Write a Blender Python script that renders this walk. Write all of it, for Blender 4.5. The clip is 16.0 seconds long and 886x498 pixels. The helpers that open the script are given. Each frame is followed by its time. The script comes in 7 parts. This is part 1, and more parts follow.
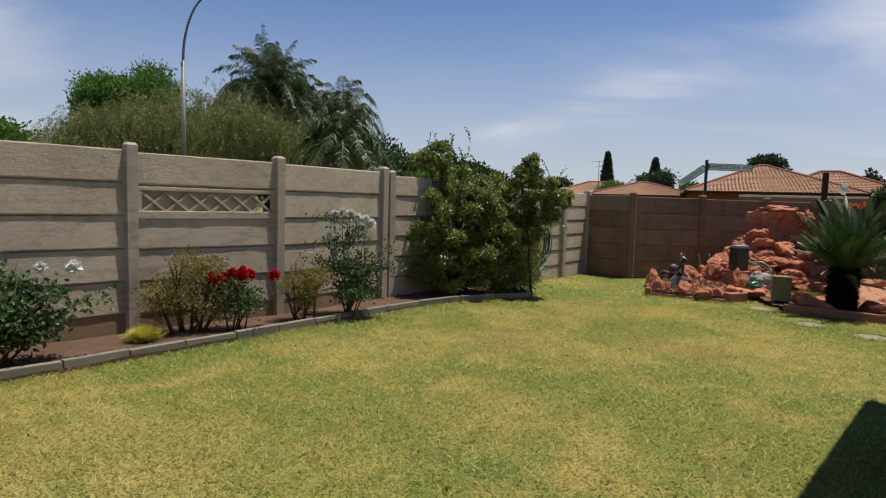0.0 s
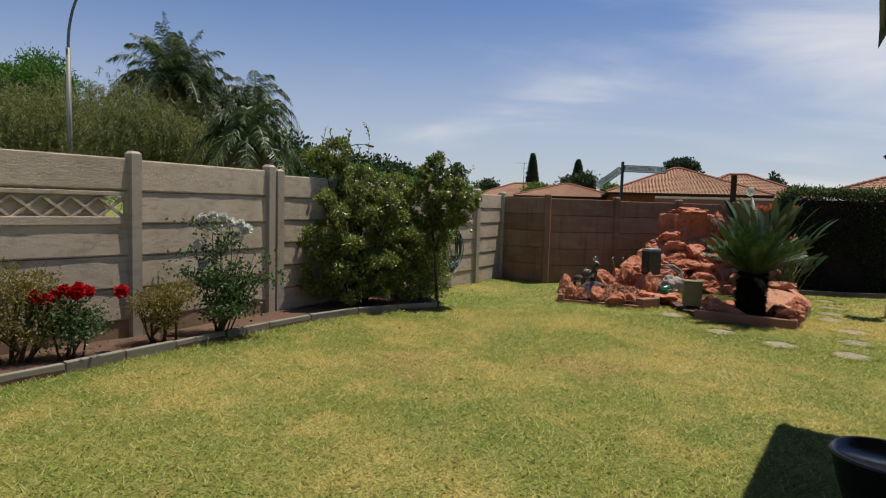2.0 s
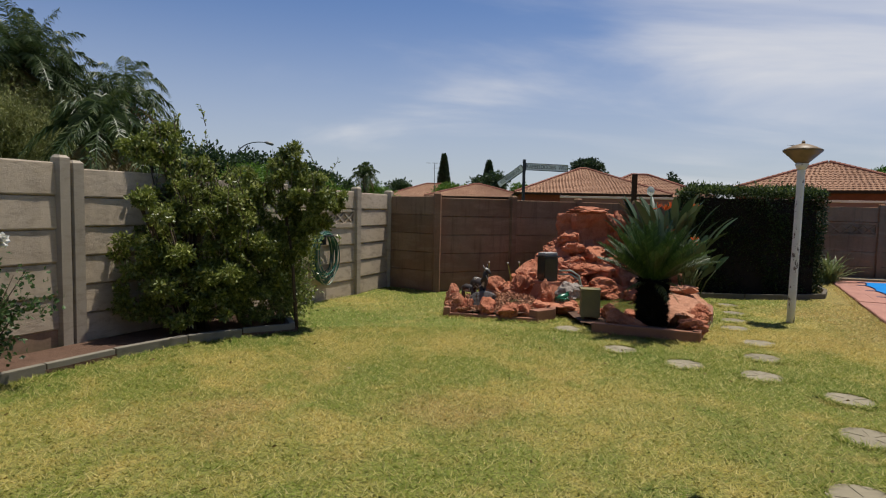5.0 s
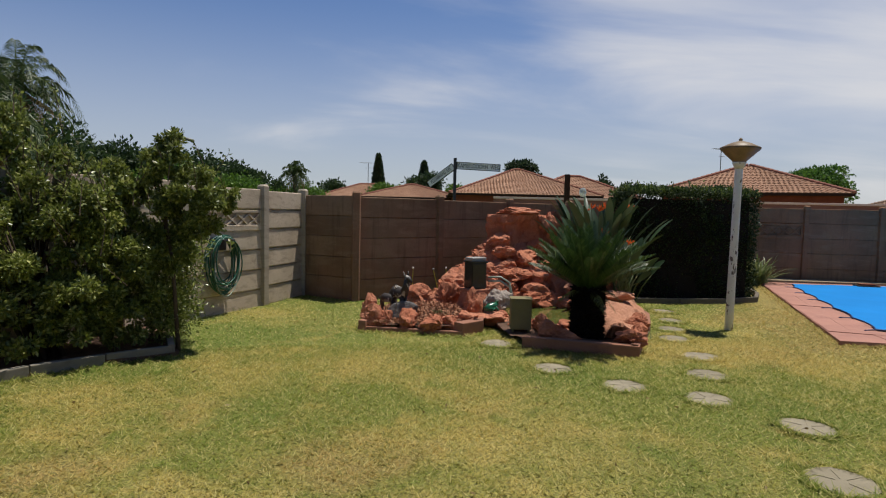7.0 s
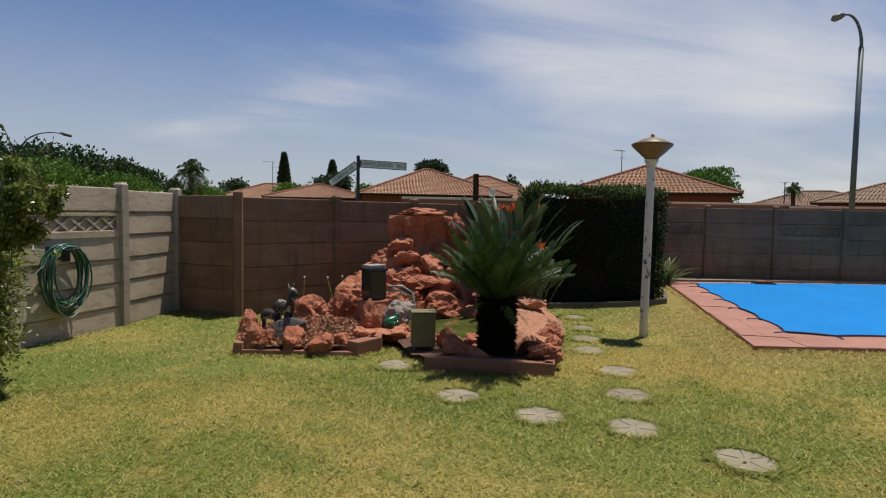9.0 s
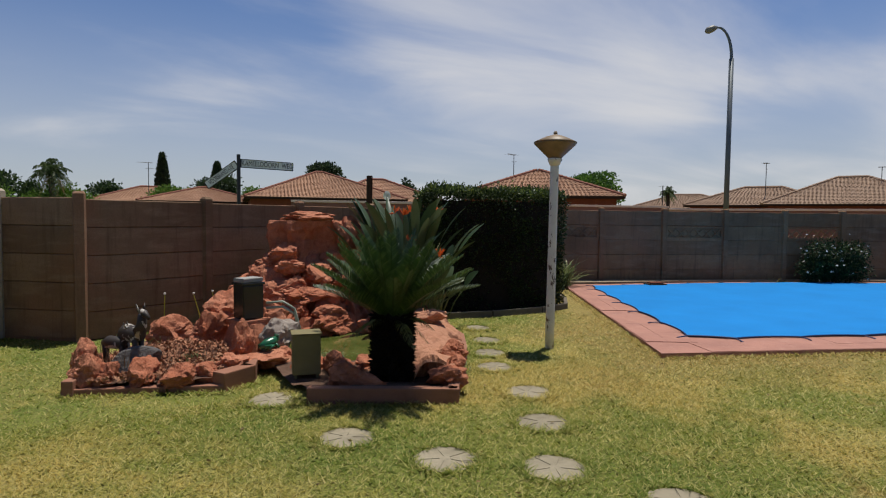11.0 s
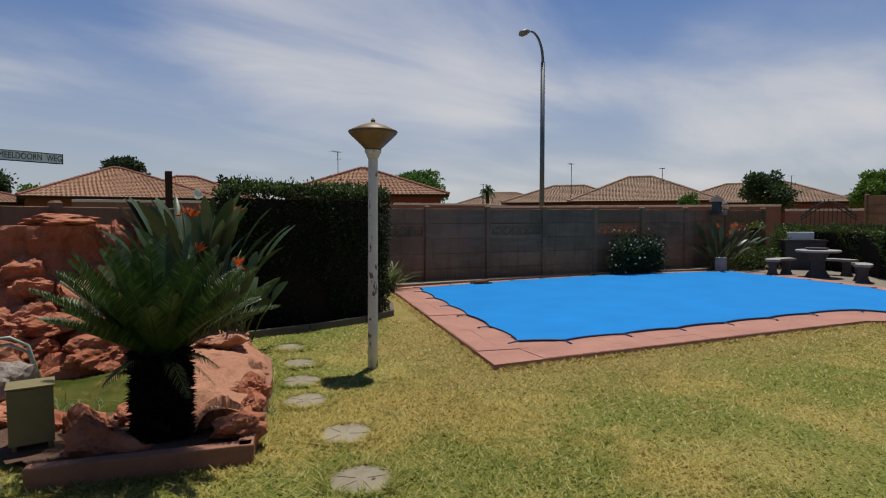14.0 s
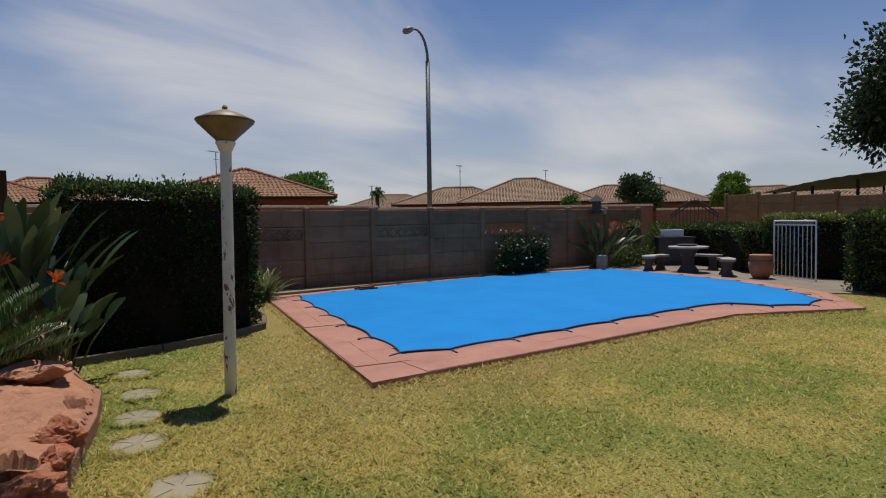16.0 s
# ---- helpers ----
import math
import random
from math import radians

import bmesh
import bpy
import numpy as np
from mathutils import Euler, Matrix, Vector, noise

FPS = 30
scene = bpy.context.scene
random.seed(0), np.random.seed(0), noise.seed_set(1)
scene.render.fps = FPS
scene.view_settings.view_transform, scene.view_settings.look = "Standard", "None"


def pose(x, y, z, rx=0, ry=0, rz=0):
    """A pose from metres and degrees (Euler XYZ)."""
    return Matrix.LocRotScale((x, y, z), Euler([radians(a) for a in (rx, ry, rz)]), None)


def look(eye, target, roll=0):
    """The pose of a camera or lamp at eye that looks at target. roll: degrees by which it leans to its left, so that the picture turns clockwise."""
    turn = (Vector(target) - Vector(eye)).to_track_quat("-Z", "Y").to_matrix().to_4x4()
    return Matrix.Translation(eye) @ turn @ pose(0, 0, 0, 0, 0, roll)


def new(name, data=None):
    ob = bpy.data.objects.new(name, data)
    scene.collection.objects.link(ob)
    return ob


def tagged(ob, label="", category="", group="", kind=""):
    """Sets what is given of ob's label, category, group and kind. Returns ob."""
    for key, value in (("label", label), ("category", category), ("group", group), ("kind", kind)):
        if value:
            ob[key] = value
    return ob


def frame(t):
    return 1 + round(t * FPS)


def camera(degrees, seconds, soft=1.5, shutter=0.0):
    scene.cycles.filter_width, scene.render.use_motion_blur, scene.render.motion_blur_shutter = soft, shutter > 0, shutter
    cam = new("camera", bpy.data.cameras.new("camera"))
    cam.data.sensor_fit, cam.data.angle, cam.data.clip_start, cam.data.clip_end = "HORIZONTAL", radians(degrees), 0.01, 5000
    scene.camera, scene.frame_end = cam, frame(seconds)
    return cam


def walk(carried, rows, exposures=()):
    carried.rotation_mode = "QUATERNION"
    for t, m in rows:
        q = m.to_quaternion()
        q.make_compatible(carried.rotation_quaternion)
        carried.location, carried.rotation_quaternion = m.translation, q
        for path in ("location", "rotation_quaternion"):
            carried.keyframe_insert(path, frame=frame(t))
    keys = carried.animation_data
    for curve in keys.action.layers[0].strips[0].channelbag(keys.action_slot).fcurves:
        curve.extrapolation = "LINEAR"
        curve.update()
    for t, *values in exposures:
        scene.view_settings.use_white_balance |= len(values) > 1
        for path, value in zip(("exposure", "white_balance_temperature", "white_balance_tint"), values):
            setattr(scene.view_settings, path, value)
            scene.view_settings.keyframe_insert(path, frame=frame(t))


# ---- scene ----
cam = camera(73.3, 16.0, soft=1.15)

# the walk
PATH = [
    (0, (-0.077, -1.186, 1.557), (-0.423, 0.777, 1.4), 1.6),
    (0.5, (-0.033, -0.958, 1.566), (-0.324, 1.015, 1.412), 1.6),
    (1, (0.02, -0.74, 1.583), (-0.206, 1.242, 1.431), 1.6),
    (1.5, (0.128, -0.531, 1.574), (-0.036, 1.457, 1.424), 1.6),
    (2, (0.28, -0.333, 1.59), (0.163, 1.658, 1.443), 1.6),
    (2.5, (0.405, -0.108, 1.573), (0.342, 1.886, 1.43), 1.5),
    (3, (0.501, 0.157, 1.608), (0.493, 2.152, 1.464), 1.4),
    (3.5, (0.594, 0.394, 1.598), (0.64, 2.388, 1.457), 1.4),
    (4, (0.707, 0.639, 1.607), (0.793, 2.632, 1.467), 1.3),
    (6.5, (1.217, 1.769, 1.584), (1.522, 3.741, 1.453), 1.3),
    (7, (1.3, 2.012, 1.6), (1.669, 3.973, 1.47), 1.3),
    (7.5, (1.4, 2.21, 1.591), (1.839, 4.157, 1.463), 1.2),
    (8, (1.522, 2.447, 1.602), (2.03, 4.378, 1.477), 1.2),
    (8.5, (1.633, 2.655, 1.612), (2.208, 4.567, 1.486), 1.1),
    (9, (1.712, 2.885, 1.618), (2.364, 4.772, 1.495), 1.0),
    (11.5, (2.183, 3.803, 1.617), (3.235, 5.501, 1.509), 0.5),
    (12, (2.287, 3.933, 1.628), (3.422, 5.576, 1.517), 0.4),
    (12.5, (2.403, 4.056, 1.607), (3.616, 5.643, 1.502), 0.4),
    (13, (2.561, 4.186, 1.635), (3.842, 5.718, 1.528), 0.0),
    (13.5, (2.672, 4.299, 1.631), (4.026, 5.767, 1.525), 0.0),
    (14, (2.802, 4.407, 1.64), (4.225, 5.808, 1.532), -0.1),
    (14.5, (2.941, 4.526, 1.654), (4.43, 5.857, 1.546), -0.1),
    (15, (3.082, 4.588, 1.643), (4.637, 5.841, 1.536), -0.2),
    (15.5, (3.263, 4.675, 1.646), (4.873, 5.856, 1.534), -0.4),
    (16, (3.403, 4.684, 1.621), (5.054, 5.808, 1.518), -0.8),
]
walk(cam, [(t, look(eye, target, roll)) for t, eye, target, roll in PATH], [(0, 0.2), (6, 0.06), (11, -0.06), (16, -0.2)])

# the light: a high sun ahead and to the side, thin high cloud
SUN_TO = Vector((0.232, 0.122, 0.965)).normalized()
world = bpy.data.worlds.new("world")
scene.world = world
world.use_nodes = True


def links(tree, *pairs):
    for a, b in pairs:
        tree.links.new(a, b)


def make_sky():
    t = world.node_tree
    t.nodes.clear()
    out = t.nodes.new("ShaderNodeOutputWorld")
    bg = t.nodes.new("ShaderNodeBackground")
    bg.inputs["Strength"].default_value = 0.070
    sky = t.nodes.new("ShaderNodeTexSky")
    sky.sky_type, sky.sun_disc = "NISHITA", False
    sky.sun_elevation, sky.sun_rotation = math.asin(SUN_TO.z), math.atan2(SUN_TO.x, SUN_TO.y)
    sky.altitude, sky.air_density, sky.dust_density, sky.ozone_density = 1400, 1.0, 0.5, 2.2
    co = t.nodes.new("ShaderNodeTexCoord")
    sep = t.nodes.new("ShaderNodeSeparateXYZ")
    up = t.nodes.new("ShaderNodeMath"); up.operation = "MAXIMUM"; up.inputs[1].default_value = 0.0
    lift = t.nodes.new("ShaderNodeMath"); lift.operation = "ADD"; lift.inputs[1].default_value = 0.16
    dx = t.nodes.new("ShaderNodeMath"); dx.operation = "DIVIDE"
    dy = t.nodes.new("ShaderNodeMath"); dy.operation = "DIVIDE"
    comb = t.nodes.new("ShaderNodeCombineXYZ")
    mp = t.nodes.new("ShaderNodeMapping")
    mp.inputs["Rotation"].default_value = (0, 0, radians(28))
    mp.inputs["Scale"].default_value = (0.5, 1.0, 1.0)
    mp.inputs["Location"].default_value = (0.35, 0.2, 0)
    n1 = t.nodes.new("ShaderNodeTexNoise")
    n1.inputs["Scale"].default_value, n1.inputs["Detail"].default_value, n1.inputs["Roughness"].default_value = 1.1, 9, 0.55
    n1.inputs["Distortion"].default_value = 0.45
    n2 = t.nodes.new("ShaderNodeTexNoise")
    n2.inputs["Scale"].default_value, n2.inputs["Detail"].default_value = 0.5, 2
    prod = t.nodes.new("ShaderNodeMath"); prod.operation = "MULTIPLY"
    ramp = t.nodes.new("ShaderNodeMapRange")
    ramp.inputs["From Min"].default_value, ramp.inputs["From Max"].default_value = 0.225, 0.50
    ramp.inputs["To Min"].default_value, ramp.inputs["To Max"].default_value = 0.0, 0.85
    ramp.interpolation_type = "SMOOTHSTEP"
    haze = t.nodes.new("ShaderNodeMapRange")
    haze.inputs["From Min"].default_value, haze.inputs["From Max"].default_value = 0.0, 0.36
    haze.inputs["To Min"].default_value, haze.inputs["To Max"].default_value = 0.72, 0.0
    haze.interpolation_type = "SMOOTHSTEP"
    # thin cloud gathers towards one side of the sky
    side = t.nodes.new("ShaderNodeVectorMath"); side.operation = "DOT_PRODUCT"
    side.inputs[1].default_value = (0.80, 0.60, 0.10)
    gather = t.nodes.new("ShaderNodeMapRange")
    gather.inputs["From Min"].default_value, gather.inputs["From Max"].default_value = 0.2, 1.0
    gather.inputs["To Min"].default_value, gather.inputs["To Max"].default_value = -0.105, 0.040
    plus = t.nodes.new("ShaderNodeMath"); plus.operation = "ADD"
    # broad banks of thin cloud ahead and low to both sides: bearing, height, half-width, strength
    bank = None
    for bearing, rise, half, add in ((37, 18, 20, 0.11), (52, 8, 13, 0.05), (74, 10, 13, 0.12), (-50, 9, 14, 0.19)):
        dot = t.nodes.new("ShaderNodeVectorMath"); dot.operation = "DOT_PRODUCT"
        a, e = radians(bearing), radians(rise)
        dot.inputs[1].default_value = (math.sin(a) * math.cos(e), math.cos(a) * math.cos(e), math.sin(e))
        fall = t.nodes.new("ShaderNodeMapRange"); fall.interpolation_type = "SMOOTHSTEP"
        fall.inputs["From Min"].default_value, fall.inputs["From Max"].default_value = math.cos(radians(half)), 1.0
        fall.inputs["To Min"].default_value, fall.inputs["To Max"].default_value = 0.0, add
        links(t, (co.outputs["Generated"], dot.inputs[0]), (dot.outputs["Value"], fall.inputs["Value"]))
        total = t.nodes.new("ShaderNodeMath"); total.operation = "ADD"
        links(t, (fall.outputs[0], total.inputs[0]))
        if bank:
            links(t, (bank.outputs[0], total.inputs[1]))
        else:
            total.inputs[1].default_value = 0.0
        bank = total
    both = t.nodes.new("ShaderNodeMath"); both.operation = "ADD"
    links(t, (bank.outputs[0], both.inputs[1]))
    veil = t.nodes.new("ShaderNodeMix"); veil.data_type = "RGBA"
    blue = t.nodes.new("ShaderNodeMix"); blue.data_type, blue.blend_type = "RGBA", "MULTIPLY"
    blue.inputs["Factor"].default_value = 1.0
    blue.inputs["B"].default_value = (1.02, 1.14, 1.36, 1)
    veil.inputs["B"].default_value = (6.7, 6.8, 7.0, 1)
    mix = t.nodes.new("ShaderNodeMix"); mix.data_type = "RGBA"
    mix.inputs["B"].default_value = (10.2, 10.1, 10.2, 1)
    links(t, (co.outputs["Generated"], sep.inputs[0]), (sep.outputs["Z"], up.inputs[0]), (up.outputs[0], lift.inputs[0]),
          (sep.outputs["X"], dx.inputs[0]), (lift.outputs[0], dx.inputs[1]), (sep.outputs["Y"], dy.inputs[0]), (lift.outputs[0], dy.inputs[1]),
          (dx.outputs[0], comb.inputs[0]), (dy.outputs[0], comb.inputs[1]), (comb.outputs[0], mp.inputs["Vector"]),
          (mp.outputs[0], n1.inputs["Vector"]), (comb.outputs[0], n2.inputs["Vector"]), (n1.outputs["Fac"], prod.inputs[0]),
          (n2.outputs["Fac"], prod.inputs[1]), (prod.outputs[0], plus.inputs[0]), (co.outputs["Generated"], side.inputs[0]), (side.outputs["Value"], gather.inputs["Value"]), (gather.outputs[0], plus.inputs[1]), (plus.outputs[0], both.inputs[0]), (both.outputs[0], ramp.inputs["Value"]), (up.outputs[0], haze.inputs["Value"]),
          (haze.outputs[0], veil.inputs["Factor"]), (sky.outputs[0], blue.inputs["A"]), (blue.outputs["Result"], veil.inputs["A"]), (ramp.outputs[0], mix.inputs["Factor"]),
          (veil.outputs["Result"], mix.inputs["A"]), (mix.outputs["Result"], bg.inputs["Color"]), (bg.outputs[0], out.inputs["Surface"]))


make_sky()
sun = new("sun", bpy.data.lights.new("sun", "SUN"))
sun.data.energy, sun.data.angle, sun.data.color = 4.6, radians(0.5), (1.0, 0.955, 0.88)
sun.matrix_world = look(SUN_TO * 30, (0, 0, 0))
scene.view_settings.exposure = 0.0


# ---- materials ----
class Mat:
    """A node material under construction: small steps that return sockets."""

    def __init__(self, name, rough=0.8, spec=0.3):
        self.m = bpy.data.materials.new(name)
        self.m.use_nodes = True
        self.t = self.m.node_tree
        self.b = self.t.nodes["Principled BSDF"]
        self.b.inputs["Roughness"].default_value = rough
        self.b.inputs["Specular IOR Level"].default_value = spec
        self.co = self.t.nodes.new("ShaderNodeTexCoord")
        self.height = None

    def put(self, socket, value):
        if hasattr(value, "links"):
            self.t.links.new(value, socket)
        else:
            socket.default_value = value

    def noise(self, scale, detail=4, rough=0.55, stretch=(1, 1, 1), space="Object", distort=0.0, turn=0.0):
        mp = self.t.nodes.new("ShaderNodeMapping")
        mp.inputs["Scale"].default_value = stretch
        mp.inputs["Rotation"].default_value = (0, 0, turn)
        n = self.t.nodes.new("ShaderNodeTexNoise")
        n.inputs["Scale"].default_value, n.inputs["Detail"].default_value = scale, detail
        n.inputs["Roughness"].default_value, n.inputs["Distortion"].default_value = rough, distort
        self.t.links.new(self.where(space), mp.inputs["Vector"])
        self.t.links.new(mp.outputs[0], n.inputs["Vector"])
        return n.outputs["Fac"]

    def where(self, space):
        if space == "World":
            return self.t.nodes.new("ShaderNodeNewGeometry").outputs["Position"]
        return self.co.outputs[space]

    def cells(self, scale, feature="F1", out="Distance", stretch=(1, 1, 1), space="Object"):
        mp = self.t.nodes.new("ShaderNodeMapping")
        mp.inputs["Scale"].default_value = stretch
        n = self.t.nodes.new("ShaderNodeTexVoronoi")
        n.feature = feature
        n.inputs["Scale"].default_value = scale
        self.t.links.new(self.where(space), mp.inputs["Vector"])
        self.t.links.new(mp.outputs[0], n.inputs["Vector"])
        return n.outputs[out]

    def span(self, value, a, b, c=0.0, d=1.0):
        n = self.t.nodes.new("ShaderNodeMapRange")
        self.put(n.inputs["Value"], value)
        for key, v in zip(("From Min", "From Max", "To Min", "To Max"), (a, b, c, d)):
            n.inputs[key].default_value = v
        return n.outputs[0]

    def blend(self, fac, a, b, how="MIX"):
        n = self.t.nodes.new("ShaderNodeMix")
        n.data_type, n.blend_type = "RGBA", how
        self.put(n.inputs["Factor"], fac)
        self.put(n.inputs["A"], (*a, 1) if isinstance(a, tuple) and len(a) == 3 else a)
        self.put(n.inputs["B"], (*b, 1) if isinstance(b, tuple) and len(b) == 3 else b)
        return n.outputs["Result"]

    def calc(self, op, a, b):
        n = self.t.nodes.new("ShaderNodeMath")
        n.operation = op
        self.put(n.inputs[0], a)
        self.put(n.inputs[1], b)
        return n.outputs[0]

    def any(self):
        return self.t.nodes.new("ShaderNodeObjectInfo").outputs["Random"]

    def island(self):
        return self.t.nodes.new("ShaderNodeNewGeometry").outputs["Random Per Island"]

    def color(self, value):
        self.put(self.b.inputs["Base Color"], (*value, 1) if isinstance(value, tuple) else value)
        return self

    def bump(self, value, strength=0.4, distance=0.01):
        n = self.t.nodes.new("ShaderNodeBump")
        n.inputs["Distance"].default_value = distance
        self.put(n.inputs["Strength"], strength)
        self.put(n.inputs["Height"], value)
        if self.height:
            self.t.links.new(self.height, n.inputs["Normal"])
        self.height = n.outputs[0]
        self.t.links.new(self.height, self.b.inputs["Normal"])
        return self


def concrete(name, light, dark, streak, ripple=0.5):
    m = Mat(name, 0.92, 0.2)
    big = m.noise(1.3, 5, 0.6, space="World")
    fine = m.noise(60, 3, 0.6)
    blot = m.noise(3.1, 6, 0.7, space="World", distort=1.0)
    wide = m.noise(5, 5, 0.65, stretch=(0.35, 1, 3.0), space="World", distort=0.4)
    c = m.blend(m.span(big, 0.35, 0.68), light, dark)
    c = m.blend(m.span(wide, 0.50, 0.76, 0, 0.65), c, streak)
    c = m.blend(m.span(m.any(), 0, 1, 0.0, 0.4), c, dark)
    c = m.blend(m.span(blot, 0.55, 0.70, 0, 0.45), c, streak)
    c = m.blend(m.span(fine, 0.3, 0.7, 0, 0.28), c, tuple(v * 0.62 for v in light))
    m.color(c)
    m.bump(m.noise(26, 7, 0.75, stretch=(0.5, 1, 1.3), distort=0.9), m.span(m.any(), 0, 1, ripple * 0.25, ripple), 0.014)
    m.bump(m.noise(90, 3, 0.6), 0.35, 0.004)
    return m.m


def precast_brown(name, low, high):
    """Brown precast with shade put into its tones: each panel of its own tone, some redder, with upright runs and
    blotches.
    """
    m = Mat(name, 0.95, 0.08)
    tone = m.any()
    c = m.blend(tone, low, high)
    c = m.blend(m.span(m.noise(0.45, 2, 0.5, space="World"), 0.54, 0.62, 0, 0.5), c, (0.31, 0.150, 0.090))
    c = m.blend(m.span(m.noise(1.1, 5, 0.6, space="World"), 0.38, 0.66, 0, 0.6), c, (0.135, 0.082, 0.050))
    c = m.blend(m.span(m.noise(3.2, 5, 0.65, stretch=(0.5, 0.5, 2.4), space="World", distort=0.5), 0.5, 0.72, 0, 0.5), c, (0.36, 0.25, 0.165))
    c = m.blend(m.span(m.noise(6, 4, 0.6, stretch=(2.2, 2.2, 0.18), space="World"), 0.54, 0.72, 0, 0.45), c, (0.085, 0.052, 0.033))
    m.color(m.blend(m.span(m.noise(60, 3, 0.6), 0.35, 0.7, 0, 0.3), c, (0.12, 0.075, 0.046)))
    m.bump(m.noise(26, 6, 0.7, stretch=(0.5, 1, 1.3), distort=0.6), m.span(m.any(), 0, 1, 0.1, 0.4), 0.012)
    return m.m


def statue_paint():
    """Dark cast with worn white patches."""
    m = Mat("dark_and_white_cast", 0.55, 0.4)
    patch = m.span(m.noise(7.5, 3, 0.5, distort=0.4), 0.555, 0.59)
    m.color(m.blend(patch, (0.045, 0.035, 0.028), (0.48, 0.44, 0.38)))
    m.bump(m.noise(60, 3), 0.2, 0.004)
    return m.m


def leafy(name, a, b, c, rough=0.5, thin=0.35, spec=0.35):
    m = Mat(name, rough, spec)
    r = m.island()
    col = m.blend(m.span(r, 0.0, 0.7), a, b)
    col = m.blend(m.span(r, 0.72, 1.0), col, c)
    col = m.blend(m.span(m.noise(1.6, 3, space="World"), 0.35, 0.7, 0, 0.45), col, tuple(v * 0.55 for v in a))
    m.color(col)
    tr = m.t.nodes.new("ShaderNodeBsdfTranslucent")
    mx = m.t.nodes.new("ShaderNodeMixShader")
    mx.inputs[0].default_value = thin
    links(m.t, (col, tr.inputs["Color"]), (m.b.outputs[0], mx.inputs[1]), (tr.outputs[0], mx.inputs[2]),
          (mx.outputs[0], m.t.nodes["Material Output"].inputs["Surface"]))
    return m.m


def plain(name, colour, rough=0.6, spec=0.4, metal=0.0, vary=0.25, scale=20, bump=0.15):
    m = Mat(name, rough, spec)
    m.b.inputs["Metallic"].default_value = metal
    m.color(m.blend(m.span(m.noise(scale, 4), 0.3, 0.75, 0, vary * 1.6), colour, tuple(v * 0.55 for v in colour)))
    m.bump(m.noise(scale * 3, 3), bump, 0.004)
    return m.m


def rocky(name, a, b, c):
    m = Mat(name, 0.93, 0.15)
    col = m.blend(m.span(m.noise(2.2, 6, 0.65, space="World"), 0.35, 0.65), a, b)
    col = m.blend(m.span(m.noise(7, 5, 0.7, space="World", distort=0.6), 0.52, 0.72, 0, 0.7), col, c)
    col = m.blend(m.span(m.any(), 0, 1, 0, 0.3), col, tuple(v * 0.6 for v in a))
    m.color(m.blend(m.span(m.noise(55, 3), 0.35, 0.7, 0, 0.35), col, tuple(v * 0.5 for v in a)))
    m.bump(m.noise(9, 8, 0.72, space="World"), 0.9, 0.05)
    m.bump(m.noise(60, 4, 0.6, space="World"), 0.5, 0.008)
    return m.m


